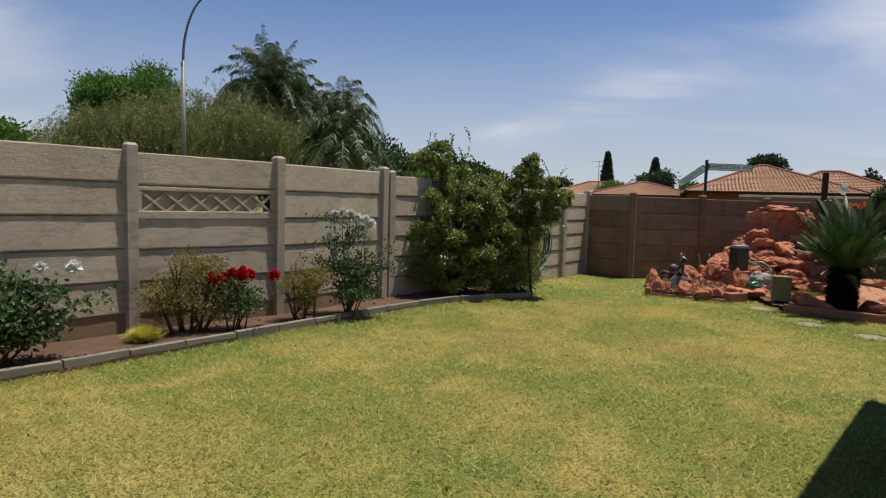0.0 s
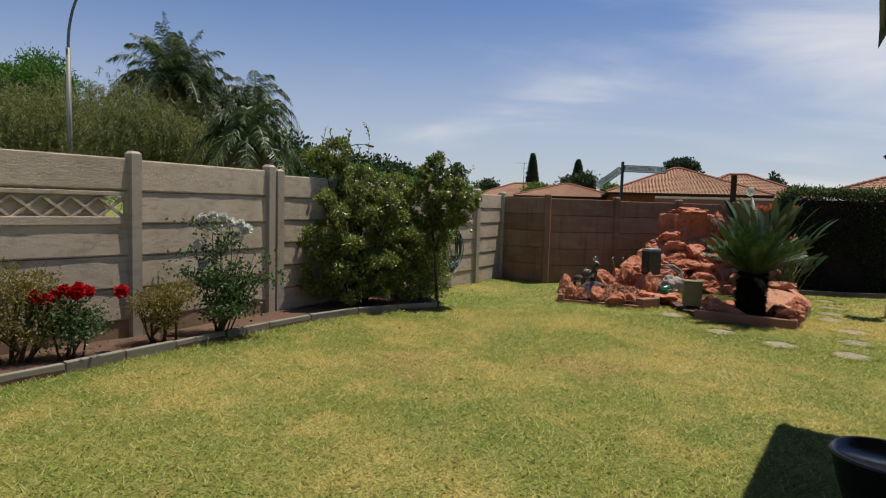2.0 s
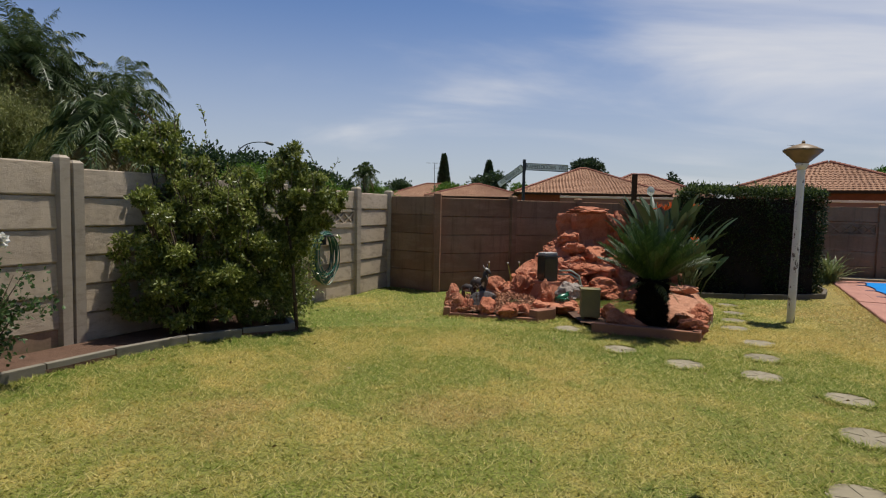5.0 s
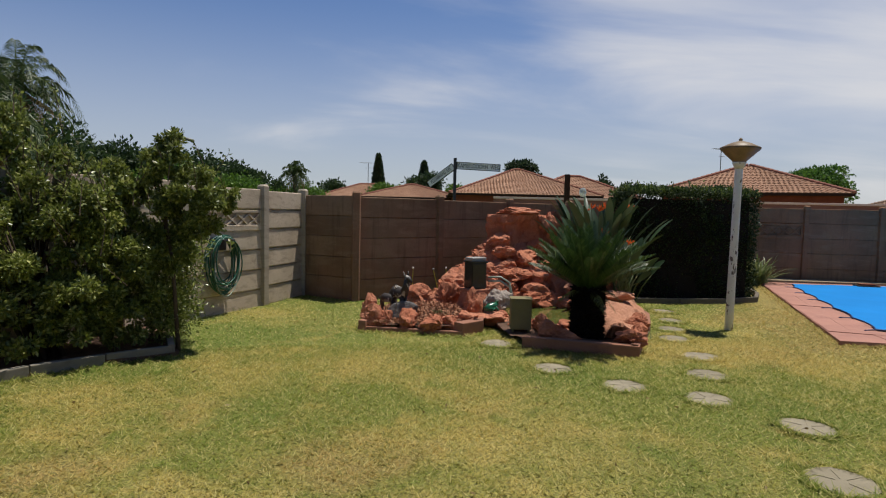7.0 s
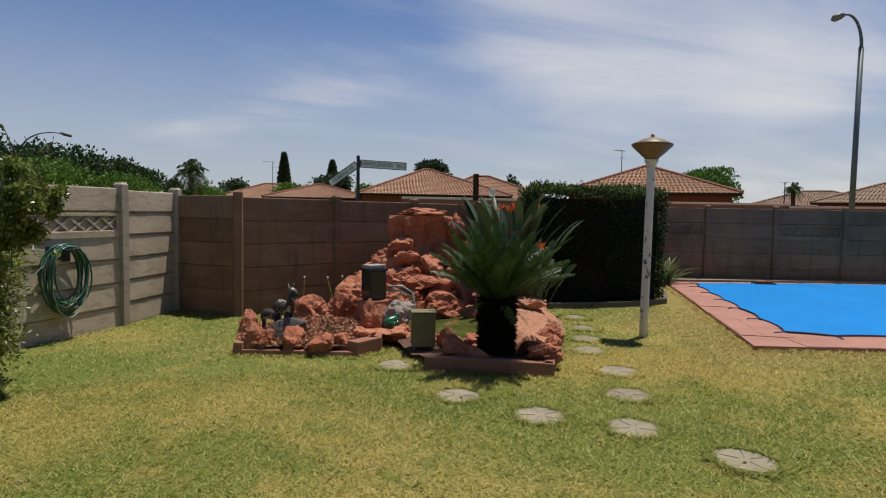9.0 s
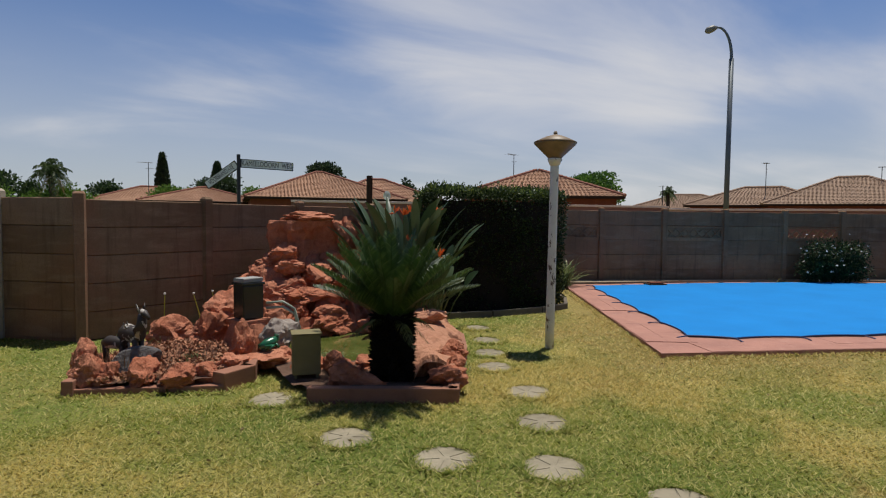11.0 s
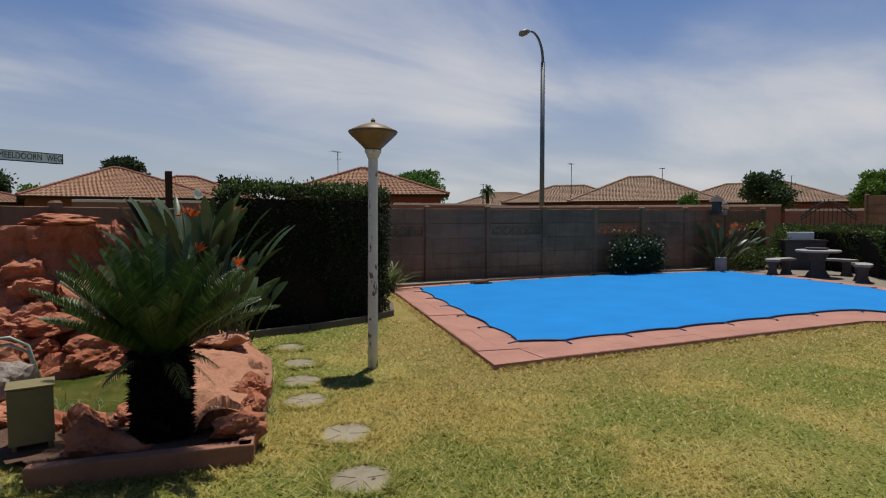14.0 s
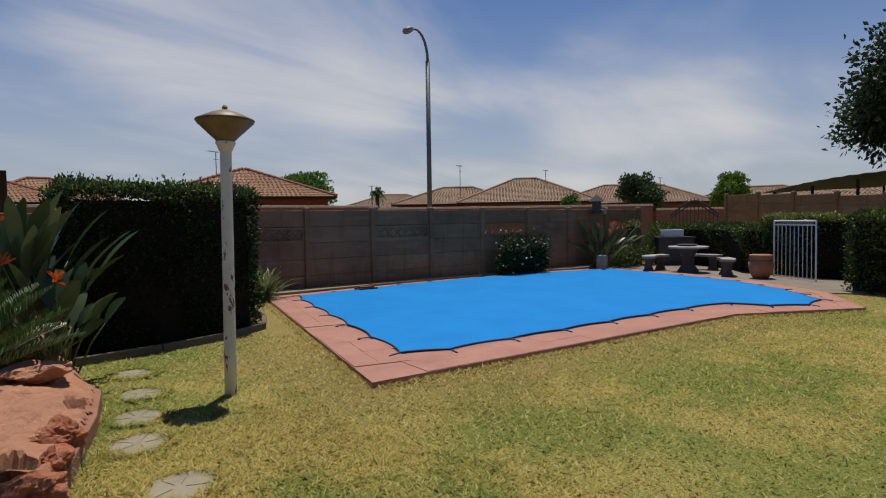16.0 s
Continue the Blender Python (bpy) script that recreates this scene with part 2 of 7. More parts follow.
def lawn_colors(m, space):
    """Patchy kikuyu: straw where worn, green where watered."""
    big = m.noise(0.55, 3, 0.5, space=space, distort=0.3)
    mid = m.noise(2.1, 5, 0.62, space=space, distort=0.5)
    dry = m.span(m.calc("ADD", m.calc("MULTIPLY", big, 0.75), m.calc("MULTIPLY", mid, 0.5)), 0.58, 0.72)
    c = m.blend(dry, GREEN, STRAW)
    brown = m.span(m.noise(1.2, 5, 0.6, space=space, distort=0.8), 0.60, 0.72, 0, 0.7)
    c = m.blend(brown, c, BROWN)
    lush = m.span(m.noise(0.42, 4, 0.55, space=space), 0.53, 0.66, 0, 0.6)
    c = m.blend(lush, c, LUSH)
    # trodden, sun-browned turf along the pool's edge
    geo = m.t.nodes.new("ShaderNodeSeparateXYZ")
    m.put(geo.inputs[0], m.where(space))
    sides = []
    for (ax, ay), (bx, by) in (((7.67, 8.43), (13.65, 6.12)), ((11.35, 14.5), (7.67, 8.43))):
        L = math.hypot(bx - ax, by - ay)
        nx, ny = (by - ay) / L, (ax - bx) / L
        sides.append(m.calc("ADD", m.calc("ADD", m.calc("MULTIPLY", geo.outputs[0], nx), m.calc("MULTIPLY", geo.outputs[1], ny)), -(ax * nx + ay * ny)))
    off = m.calc("ADD", m.calc("MAXIMUM", sides[0], sides[1]), m.calc("MULTIPLY", mid, 2.4))
    c = m.blend(m.span(off, 2.7, 1.4, 0, 0.75), c, BROWN)
    # watered turf beside the kerb
    sides = []
    for (ax, ay), (bx, by) in (((-4.38, 2.8), (-2.23, 6.72)), ((-2.23, 6.72), (-0.33, 8.6))):
        L = math.hypot(bx - ax, by - ay)
        nx, ny = (by - ay) / L, (ax - bx) / L
        sides.append(m.calc("ADD", m.calc("ADD", m.calc("MULTIPLY", geo.outputs[0], nx), m.calc("MULTIPLY", geo.outputs[1], ny)), -(ax * nx + ay * ny)))
    off = m.calc("ADD", m.calc("MINIMUM", sides[0], sides[1]), m.calc("MULTIPLY", mid, 1.6))
    c = m.blend(m.span(off, 1.6, 0.9, 0, 0.65), c, LUSH)
    # worn and lush patches: x, y, radius, colour
    warp = m.noise(1.7, 4, 0.6, space=space, distort=0.6)
    for px, py, rad, tint, k in ((-2.5, 2.0, 1.0, STRAW, 0.7), (-0.4, 2.3, 0.45, LUSH, 0.8), (0.1, 3.9, 0.6, LUSH, 0.5), (1.4, 5.6, 0.7, BROWN, 0.75), (-0.5, 5.6, 0.8, BROWN, 0.7), (-0.7, 7.4, 0.7, STRAW, 0.7),
                                  (3.6, 4.9, 0.9, LUSH, 0.6), (0.3, 11.1, 1.0, STRAW, 0.8), (1.5, 8.2, 0.8, STRAW, 0.8), (0.4, 7.9, 0.9, STRAW, 0.7), (2.3, 4.1, 0.8, LUSH, 0.8), (2.3, 12.0, 0.6, STRAW, 0.7), (7.2, 5.8, 0.8, STRAW, 0.6),
                                  (3.1, 8.2, 0.8, LUSH, 0.5), (1.6, 9.6, 0.7, LUSH, 0.5), (7.7, 10.2, 0.9, BROWN, 0.6), (5.0, 6.0, 0.9, LUSH, 0.5)):
        d = m.t.nodes.new("ShaderNodeVectorMath"); d.operation = "DISTANCE"
        m.put(d.inputs[0], m.where(space))
        d.inputs[1].default_value = (px, py, 0)
        near = m.calc("ADD", d.outputs["Value"], m.calc("MULTIPLY", warp, rad * 2.4))
        c = m.blend(m.span(near, rad * 2.15, rad * 1.35, 0, k), c, tint)
    # tufts: small clumps darker and greener, others bleached
    c = m.blend(m.span(m.noise(21, 4, 0.7, space=space), 0.48, 0.66, 0, 0.4), c, LUSH)
    return m.blend(m.span(m.noise(26, 4, 0.7, space=space, distort=0.5), 0.50, 0.68, 0, 0.55), c, (0.54, 0.46, 0.13))


GREEN, STRAW, BROWN, LUSH = (0.200, 0.236, 0.034), (0.49, 0.375, 0.105), (0.44, 0.275, 0.100), (0.092, 0.180, 0.018)


def make_ground():
    m = Mat("lawn_soil", 0.95, 0.1)
    c = lawn_colors(m, "Object")
    c = m.blend(m.span(m.noise(45, 4, 0.7), 0.38, 0.60, 0, 0.85), c, (0.085, 0.078, 0.025))
    m.color(m.blend(m.span(m.noise(110, 2, 0.7), 0.5, 0.7, 0, 0.5), c, (0.46, 0.42, 0.2)))
    m.bump(m.noise(70, 4, 0.7), 0.8, 0.02)
    return m.m


def make_blade():
    m = Mat("grass_blade", 0.6, 0.25)
    c = lawn_colors(m, "Object")
    r = m.island()
    c = m.blend(m.span(r, 0.55, 1.0, 0, 0.8), c, (0.62, 0.54, 0.23))
    c = m.blend(m.span(r, 0.35, 0.0, 0, 0.7), c, (0.10, 0.15, 0.028))
    c = m.blend(1.0, c, (1.0, 0.98, 0.92), "MULTIPLY")
    m.color(c)
    tr = m.t.nodes.new("ShaderNodeBsdfTranslucent")
    mx = m.t.nodes.new("ShaderNodeMixShader")
    mx.inputs[0].default_value = 0.5
    links(m.t, (c, tr.inputs["Color"]), (m.b.outputs[0], mx.inputs[1]), (tr.outputs[0], mx.inputs[2]),
          (mx.outputs[0], m.t.nodes["Material Output"].inputs["Surface"]))
    return m.m


def make_roof(name, a, b):
    m = Mat(name, 0.85, 0.2)
    c = m.blend(m.span(m.noise(0.8, 4, 0.6, space="World"), 0.35, 0.7), a, b)
    c = m.blend(m.span(m.island(), 0, 1, 0, 0.4), c, tuple(v * 0.65 for v in a))
    m.color(m.blend(m.span(m.noise(9, 4), 0.5, 0.75, 0, 0.5), c, tuple(v * 0.5 for v in b)))
    return m.m


def make_post_paint():
    m = Mat("flaking_white_paint", 0.6, 0.35)
    chip = m.span(m.noise(13, 6, 0.7, stretch=(1, 1, 0.45)), 0.575, 0.60)
    low = m.span(m.noise(5, 4, 0.6), 0.4, 0.75, 0, 0.4)
    c = m.blend(low, (0.72, 0.69, 0.62), (0.50, 0.45, 0.37))
    m.color(m.blend(chip, c, (0.13, 0.09, 0.07)))
    m.bump(chip, -0.4, 0.004)
    return m.m


def make_pool_cover():
    m = Mat("blue_pool_cover", 0.7, 0.15)
    c = m.blend(m.span(m.noise(1.1, 3, space="World"), 0.3, 0.7), (0.004, 0.185, 0.50), (0.005, 0.215, 0.57))
    m.color(m.blend(m.span(m.noise(22, 4, space="World"), 0.55, 0.8, 0, 0.15), c, (0.03, 0.22, 0.48)))
    m.bump(m.noise(2.5, 3, space="World"), 0.2, 0.02)
    m.bump(m.noise(300, 2, space="World"), 0.2, 0.002)
    return m.m


def make_water():
    m = Mat("pond_water", 0.06, 0.5)
    m.color(m.blend(m.span(m.noise(3, 4, space="World"), 0.35, 0.7), (0.050, 0.070, 0.012), (0.12, 0.13, 0.035)))
    m.bump(m.noise(14, 3, space="World"), 0.12, 0.01)
    return m.m


def make_paving():
    m = Mat("pool_coping", 0.9, 0.2)
    c = m.blend(m.span(m.noise(1.8, 5, 0.6, space="World"), 0.35, 0.7), (0.42, 0.21, 0.155), (0.33, 0.165, 0.125))
    c = m.blend(m.span(m.noise(9, 5, 0.7, space="World"), 0.55, 0.75, 0, 0.5), c, (0.50, 0.31, 0.24))
    m.color(c)
    m.bump(m.noise(35, 5, 0.7, space="World"), 0.4, 0.01)
    return m.m


M = {
    "ground": make_ground(), "blade": make_blade(),
    "wall_sun": concrete("weathered_precast", (0.57, 0.462, 0.34), (0.44, 0.35, 0.25), (0.17, 0.135, 0.095), 1.0),
    "wall_post": concrete("precast_post", (0.50, 0.42, 0.32), (0.36, 0.30, 0.225), (0.17, 0.135, 0.095), 0.35),
    # for walls turned from the sun: part of their shade is in these browns
    "wall_shade": precast_brown("shaded_brown_precast", (0.215, 0.140, 0.088), (0.32, 0.212, 0.132)),
    # warmer copy of the shaded brown; its colour offsets the blue skylight
    "wall_street": precast_brown("warmed_precast_street", (0.255, 0.142, 0.074), (0.365, 0.215, 0.112)),
    "plinth": concrete("stained_plinth", (0.36, 0.235, 0.15), (0.28, 0.185, 0.12), (0.15, 0.10, 0.07), 0.4),
    # kerb concrete made darker: the hedge's shadow is put into its colour
    "hedgekerb": concrete("shaded_edging", (0.17, 0.14, 0.105), (0.12, 0.10, 0.075), (0.07, 0.06, 0.045), 0.3),
    "kerb": concrete("kerb_concrete", (0.27, 0.24, 0.185), (0.19, 0.165, 0.125), (0.11, 0.095, 0.07), 0.3),
    "slab": concrete("stepping_slab", (0.36, 0.31, 0.215), (0.25, 0.215, 0.145), (0.13, 0.11, 0.07), 0.4),
    "patio": concrete("patio_paving", (0.28, 0.235, 0.18), (0.21, 0.175, 0.135), (0.15, 0.12, 0.095), 0.3),
    "cast": concrete("cast_stone", (0.42, 0.40, 0.36), (0.32, 0.31, 0.28), (0.2, 0.19, 0.17), 0.2),
    "castdark": concrete("dark_cast_stone", (0.11, 0.10, 0.095), (0.08, 0.075, 0.07), (0.05, 0.045, 0.045), 0.2),
    "rock": rocky("red_sandstone", (0.46, 0.155, 0.080), (0.64, 0.285, 0.170), (0.25, 0.070, 0.040)),
    "rockpale": rocky("pale_sandstone", (0.60, 0.305, 0.185), (0.50, 0.225, 0.13), (0.36, 0.14, 0.08)),
    "gravelchip": rocky("red_chips", (0.44, 0.205, 0.115), (0.54, 0.29, 0.17), (0.30, 0.12, 0.07)),
    "grey": rocky("grey_boulder", (0.13, 0.12, 0.115), (0.20, 0.185, 0.17), (0.08, 0.075, 0.07)),
    "palerock": rocky("white_boulder", (0.40, 0.33, 0.27), (0.48, 0.42, 0.36), (0.28, 0.19, 0.14)),
    "border": concrete("border_screed", (0.36, 0.175, 0.110), (0.28, 0.130, 0.082), (0.20, 0.095, 0.062), 0.3),
    "soil": rocky("bed_soil", (0.135, 0.078, 0.052), (0.20, 0.12, 0.08), (0.08, 0.048, 0.034)),
    "dirt": rocky("dry_verge", (0.38, 0.30, 0.20), (0.31, 0.25, 0.16), (0.25, 0.19, 0.12)),
    "coping": make_paving(), "cover": make_pool_cover(), "water": make_water(),
    "rope": plain("navy_webbing", (0.01, 0.03, 0.12), 0.6),
    "paint": make_post_paint(),
    "shade": plain("tan_lamp_shade", (0.25, 0.165, 0.08), 0.5, 0.4, 0, 0.5, 9),
    "steel": plain("grey_lamp_pole", (0.13, 0.15, 0.16), 0.5, 0.5, 0.3),
    "darksteel": plain("dark_metal", (0.035, 0.035, 0.04), 0.5, 0.5, 0.2),
    "pale_steel": plain("galvanised_pole", (0.21, 0.20, 0.17), 0.55, 0.5, 0.2),
    "white": plain("white_enamel", (0.76, 0.76, 0.72), 0.5, 0.4, 0, 0.12),
    "black": plain("black_plastic", (0.012, 0.013, 0.013), 0.25, 0.5),
    "lead": plain("black_lettering", (0.015, 0.015, 0.015), 0.6),
    "sign": plain("dirty_white_sign", (0.86, 0.87, 0.85), 0.6, 0.3, 0, 0.25, 8),
    "box": plain("beige_pump_cover", (0.22, 0.185, 0.085), 0.7, 0.3, 0, 0.3, 6),
    "hose": plain("green_hose", (0.015, 0.10, 0.06), 0.35, 0.5),
    "hosepale": plain("pale_hose", (0.30, 0.36, 0.27), 0.4, 0.5),
    "frog": plain("green_glaze", (0.02, 0.13, 0.06), 0.25, 0.5, 0, 0.4, 30),
    "statue": statue_paint(),
    "terracotta": plain("terracotta", (0.42, 0.19, 0.11), 0.8, 0.2, 0, 0.4, 10),
    "bark": plain("bark", (0.11, 0.08, 0.055), 0.95, 0.1, 0, 0.5, 14, 0.8),
    "cycadbark": plain("cycad_bark", (0.022, 0.017, 0.013), 0.95, 0.1, 0, 0.5, 14, 0.8),
    "redpost": plain("dark_timber", (0.05, 0.028, 0.02), 0.9, 0.1),
    "redwall": plain("red_face_brick", (0.22, 0.065, 0.04), 0.9, 0.15, 0, 0.4, 3),
    "streetwall": plain("street_wall_plaster", (0.26, 0.125, 0.10), 0.9, 0.15, 0, 0.3, 2),
    "streetcap": plain("pale_coping", (0.74, 0.56, 0.48), 0.85, 0.2, 0, 0.2, 3),
    "roof_red": make_roof("orange_roof_tile", (0.42, 0.240, 0.145), (0.32, 0.175, 0.105)),
    "roof_dun": make_roof("dun_roof_tile", (0.36, 0.245, 0.165), (0.29, 0.19, 0.125)),
    "roof_cap": make_roof("ridge_tile", (0.30, 0.13, 0.085), (0.24, 0.10, 0.07)),
    "carport": plain("dark_green_roof_sheet", (0.022, 0.032, 0.026), 0.6, 0.3),
    "eave": plain("grey_fascia", (0.10, 0.13, 0.17), 0.5, 0.4),
    "house": plain("house_plaster", (0.50, 0.42, 0.33), 0.9, 0.2, 0, 0.2, 2),
    "brush": leafy("shrub_leaf", (0.095, 0.125, 0.022), (0.24, 0.28, 0.05), (0.58, 0.58, 0.22), 0.32, 0.35, 0.5),
    # darker copy of the hedge leaf, with shade put into its colour
    "hedgeshade": leafy("shaded_hedge_leaf", (0.016, 0.030, 0.009), (0.036, 0.058, 0.014), (0.075, 0.115, 0.026), 0.5, 0.1, 0.2),
    "hedge": leafy("hedge_leaf", (0.030, 0.055, 0.016), (0.075, 0.115, 0.024), (0.30, 0.37, 0.06), 0.4, 0.25),
    "rosebush": leafy("rose_leaf", (0.050, 0.095, 0.030), (0.095, 0.16, 0.05), (0.20, 0.27, 0.11), 0.4),
    "olive": leafy("bronze_shrub_leaf", (0.15, 0.14, 0.03), (0.27, 0.21, 0.045), (0.40, 0.31, 0.07)),
    "cycad": leafy("cycad_leaf", (0.022, 0.052, 0.012), (0.046, 0.092, 0.020), (0.13, 0.19, 0.055), 0.4, 0.12, 0.4),
    "strel": leafy("strelitzia_leaf", (0.028, 0.055, 0.022), (0.055, 0.090, 0.036), (0.13, 0.17, 0.09), 0.38, 0.12, 0.4),
    "tree": leafy("tree_leaf", (0.055, 0.125, 0.020), (0.105, 0.215, 0.032), (0.17, 0.30, 0.05)),
    "treedark": leafy("dark_tree_leaf", (0.025, 0.050, 0.018), (0.045, 0.080, 0.024), (0.08, 0.12, 0.035)),
    "treelime": leafy("bright_tree_leaf", (0.075, 0.15, 0.02), (0.13, 0.235, 0.03), (0.2, 0.32, 0.05)),
    "pepper": leafy("pepper_tree_leaf", (0.12, 0.14, 0.036), (0.25, 0.26, 0.075), (0.42, 0.41, 0.15)),
    "palm": leafy("palm_leaf", (0.045, 0.075, 0.022), (0.085, 0.125, 0.040), (0.20, 0.23, 0.09), 0.4),
    "palmdry": leafy("dry_palm_leaf", (0.22, 0.155, 0.06), (0.30, 0.21, 0.08), (0.17, 0.13, 0.06)),
    "pine": leafy("pine_needle", (0.022, 0.042, 0.020), (0.040, 0.065, 0.028), (0.07, 0.10, 0.04)),
    "yellowgrass": leafy("yellow_grass", (0.48, 0.45, 0.05), (0.62, 0.57, 0.10), (0.70, 0.64, 0.16)),
    "tuft": leafy("grass_tuft", (0.12, 0.16, 0.05), (0.20, 0.22, 0.08), (0.32, 0.30, 0.13)),
    "darkgrass": leafy("dark_tuft", (0.07, 0.035, 0.025), (0.12, 0.07, 0.04), (0.18, 0.12, 0.07)),
    "petal_white": leafy("white_petal", (0.80, 0.78, 0.70), (0.84, 0.83, 0.79), (0.78, 0.72, 0.60), 0.6, 0.3),
    "petal_red": leafy("red_petal", (0.50, 0.008, 0.012), (0.62, 0.012, 0.018), (0.40, 0.006, 0.01), 0.6, 0.3),
    "petal_orange": leafy("orange_petal", (0.72, 0.13, 0.03), (0.80, 0.20, 0.04), (0.60, 0.08, 0.03), 0.6, 0.3),
}

# ---- helpers for things ----
rng = np.random.default_rng(7)


def mesh_of(name, verts, faces, mats, smooth=False):
    me = bpy.data.meshes.new(name)
    me.from_pydata([tuple(map(float, v)) for v in verts] if not isinstance(verts, np.ndarray) else verts.tolist(), [], faces if not isinstance(faces, np.ndarray) else faces.tolist())
    for m in mats if isinstance(mats, (list, tuple)) else [mats]:
        me.materials.append(m)
    if smooth:
        me.shade_smooth()
    return me


def thing(name, at=(0, 0, 0), label="", category="", group="", turn=0.0, kind=""):
    ob = new(name)
    ob.empty_display_size = 0.1
    ob.matrix_basis = pose(*at, 0, 0, turn)
    return tagged(ob, label, category, group, kind)


def part(name, bm, mat, parent, label="", smooth=False, kind=""):
    me = bpy.data.meshes.new(name)
    bmesh.ops.recalc_face_normals(bm, faces=bm.faces)
    bm.to_mesh(me)
    bm.free()
    me.materials.append(mat)
    if smooth:
        me.shade_smooth()
    return put(name, me, parent, label, kind=kind)


def put(name, me, parent, label="", at=None, kind=""):
    ob = new(name, me)
    ob.parent = parent
    if at is not None:
        ob.matrix_basis = at
    return tagged(ob, label, kind=kind)


def block(bm, size, at=(0, 0, 0), rz=0.0, rx=0.0, bevel=0.0, ry=0.0):
    g = bmesh.ops.create_cube(bm, size=1.0, matrix=Matrix.Translation(at) @ Euler((rx, ry, rz)).to_matrix().to_4x4() @ Matrix.Diagonal((*size, 1)))
    if bevel:
        vs = set(g["verts"])
        es = [e for e in bm.edges if e.verts[0] in vs and e.verts[1] in vs]
        bmesh.ops.bevel(bm, geom=es, offset=bevel, segments=2, affect="EDGES", profile=0.6)
    return bm


def tube(bm, pts, radii, sides=8, cap=True):
    """A round tube through points."""
    pts = [Vector(p) for p in pts]
    if not hasattr(radii, "__len__"):
        radii = [radii] * len(pts)
    rings = []
    side = None
    for i, p in enumerate(pts):
        d = (pts[min(i + 1, len(pts) - 1)] - pts[max(i - 1, 0)]).normalized()
        if side is None:
            side = d.orthogonal().normalized()
        side = (side - d * side.dot(d)).normalized()
        other = d.cross(side)
        rings.append([bm.verts.new(p + (side * math.cos(a) + other * math.sin(a)) * radii[i]) for a in (2 * math.pi * k / sides for k in range(sides))])
    for a, b in zip(rings, rings[1:]):
        for k in range(sides):
            bm.faces.new((a[k], a[(k + 1) % sides], b[(k + 1) % sides], b[k]))
    if cap:
        bm.faces.new(rings[0][::-1])
        bm.faces.new(rings[-1])
    return bm


def lathe(bm, profile, sides=24, at=(0, 0, 0)):
    """Turns (radius, height) pairs about the upright axis."""
    rings = [[bm.verts.new((at[0] + r * math.cos(2 * math.pi * k / sides), at[1] + r * math.sin(2 * math.pi * k / sides), at[2] + z)) for k in range(sides)] for r, z in profile]
    for a, b in zip(rings, rings[1:]):
        for k in range(sides):
            bm.faces.new((a[k], a[(k + 1) % sides], b[(k + 1) % sides], b[k]))
    bm.faces.new(rings[0][::-1])
    bm.faces.new(rings[-1])
    return bm


def prism(bm, outline, z0, z1):
    """An upright prism over a plan outline."""
    low = [bm.verts.new((x, y, z0)) for x, y in outline]
    top = [bm.verts.new((x, y, z1)) for x, y in outline]
    n = len(outline)
    for k in range(n):
        bm.faces.new((low[k], low[(k + 1) % n], top[(k + 1) % n], top[k]))
    bm.faces.new(top)
    bm.faces.new(low[::-1])
    return bm


def unit(v):
    return v / np.maximum(np.linalg.norm(v, axis=-1, keepdims=True), 1e-9)


def leaves(name, at, way, length, width, mat, flop=0.25, r=rng):
    """Leaf blades of two bent triangles pairs: at, way are (n, 3); length, width (n,)."""
    n = len(at)
    at, way = np.asarray(at, float), unit(np.asarray(way, float))
    side = unit(np.cross(way, unit(r.normal(size=(n, 3)))))
    up = np.cross(side, way)
    L, Wd = np.broadcast_to(length, n)[:, None], np.broadcast_to(width, n)[:, None]
    mid = at + way * L * 0.5 + up * L * flop * 0.35
    v = np.stack([at, mid + side * Wd / 2, at + way * L, mid - side * Wd / 2], 1).reshape(-1, 3)
    f = np.arange(n)[:, None] * 4 + np.array([[0, 1, 2, 3]])
    return mesh_of(name, v, f, mat)


def clumps(n, centres, radii, inner=0.55, r=rng):
    """Points and outward ways in the shells of ellipsoid clumps, thick at the skin."""
    centres, radii = np.asarray(centres, float), np.asarray(radii, float)
    w = (radii[:, 0] * radii[:, 1] * radii[:, 2]) ** (2 / 3)
    k = r.choice(len(centres), n, p=w / w.sum())
    d = unit(r.normal(size=(n, 3)))
    depth = inner + (1 - inner) * np.sqrt(r.random(n))
    lump = 1 + 0.16 * np.sin(d[:, 0] * 7 + k * 1.7) * np.sin(d[:, 1] * 6 + k) + 0.12 * np.sin(d[:, 2] * 9 + k * 2.3)
    return centres[k] + d * radii[k] * (depth * lump)[:, None] + r.normal(size=(n, 3)) * radii[k] * 0.13, unit(d / radii[k] * radii[k].mean() + r.normal(size=(n, 3)) * 0.75)


def crown_clumps(centre, radii, count, size, r):
    """Centres and radii of lesser clumps over an ellipsoid crown."""
    d = unit(r.normal(size=(count, 3)))
    d[:, 2] = np.where(d[:, 2] < -0.35, -d[:, 2], d[:, 2])
    c = np.asarray(centre) + d * np.asarray(radii) * r.uniform(0.35, 0.95, (count, 1))
    s = size * r.uniform(0.6, 1.25, (count, 1)) * np.array([[1, 1, 0.75]])
    return c, s


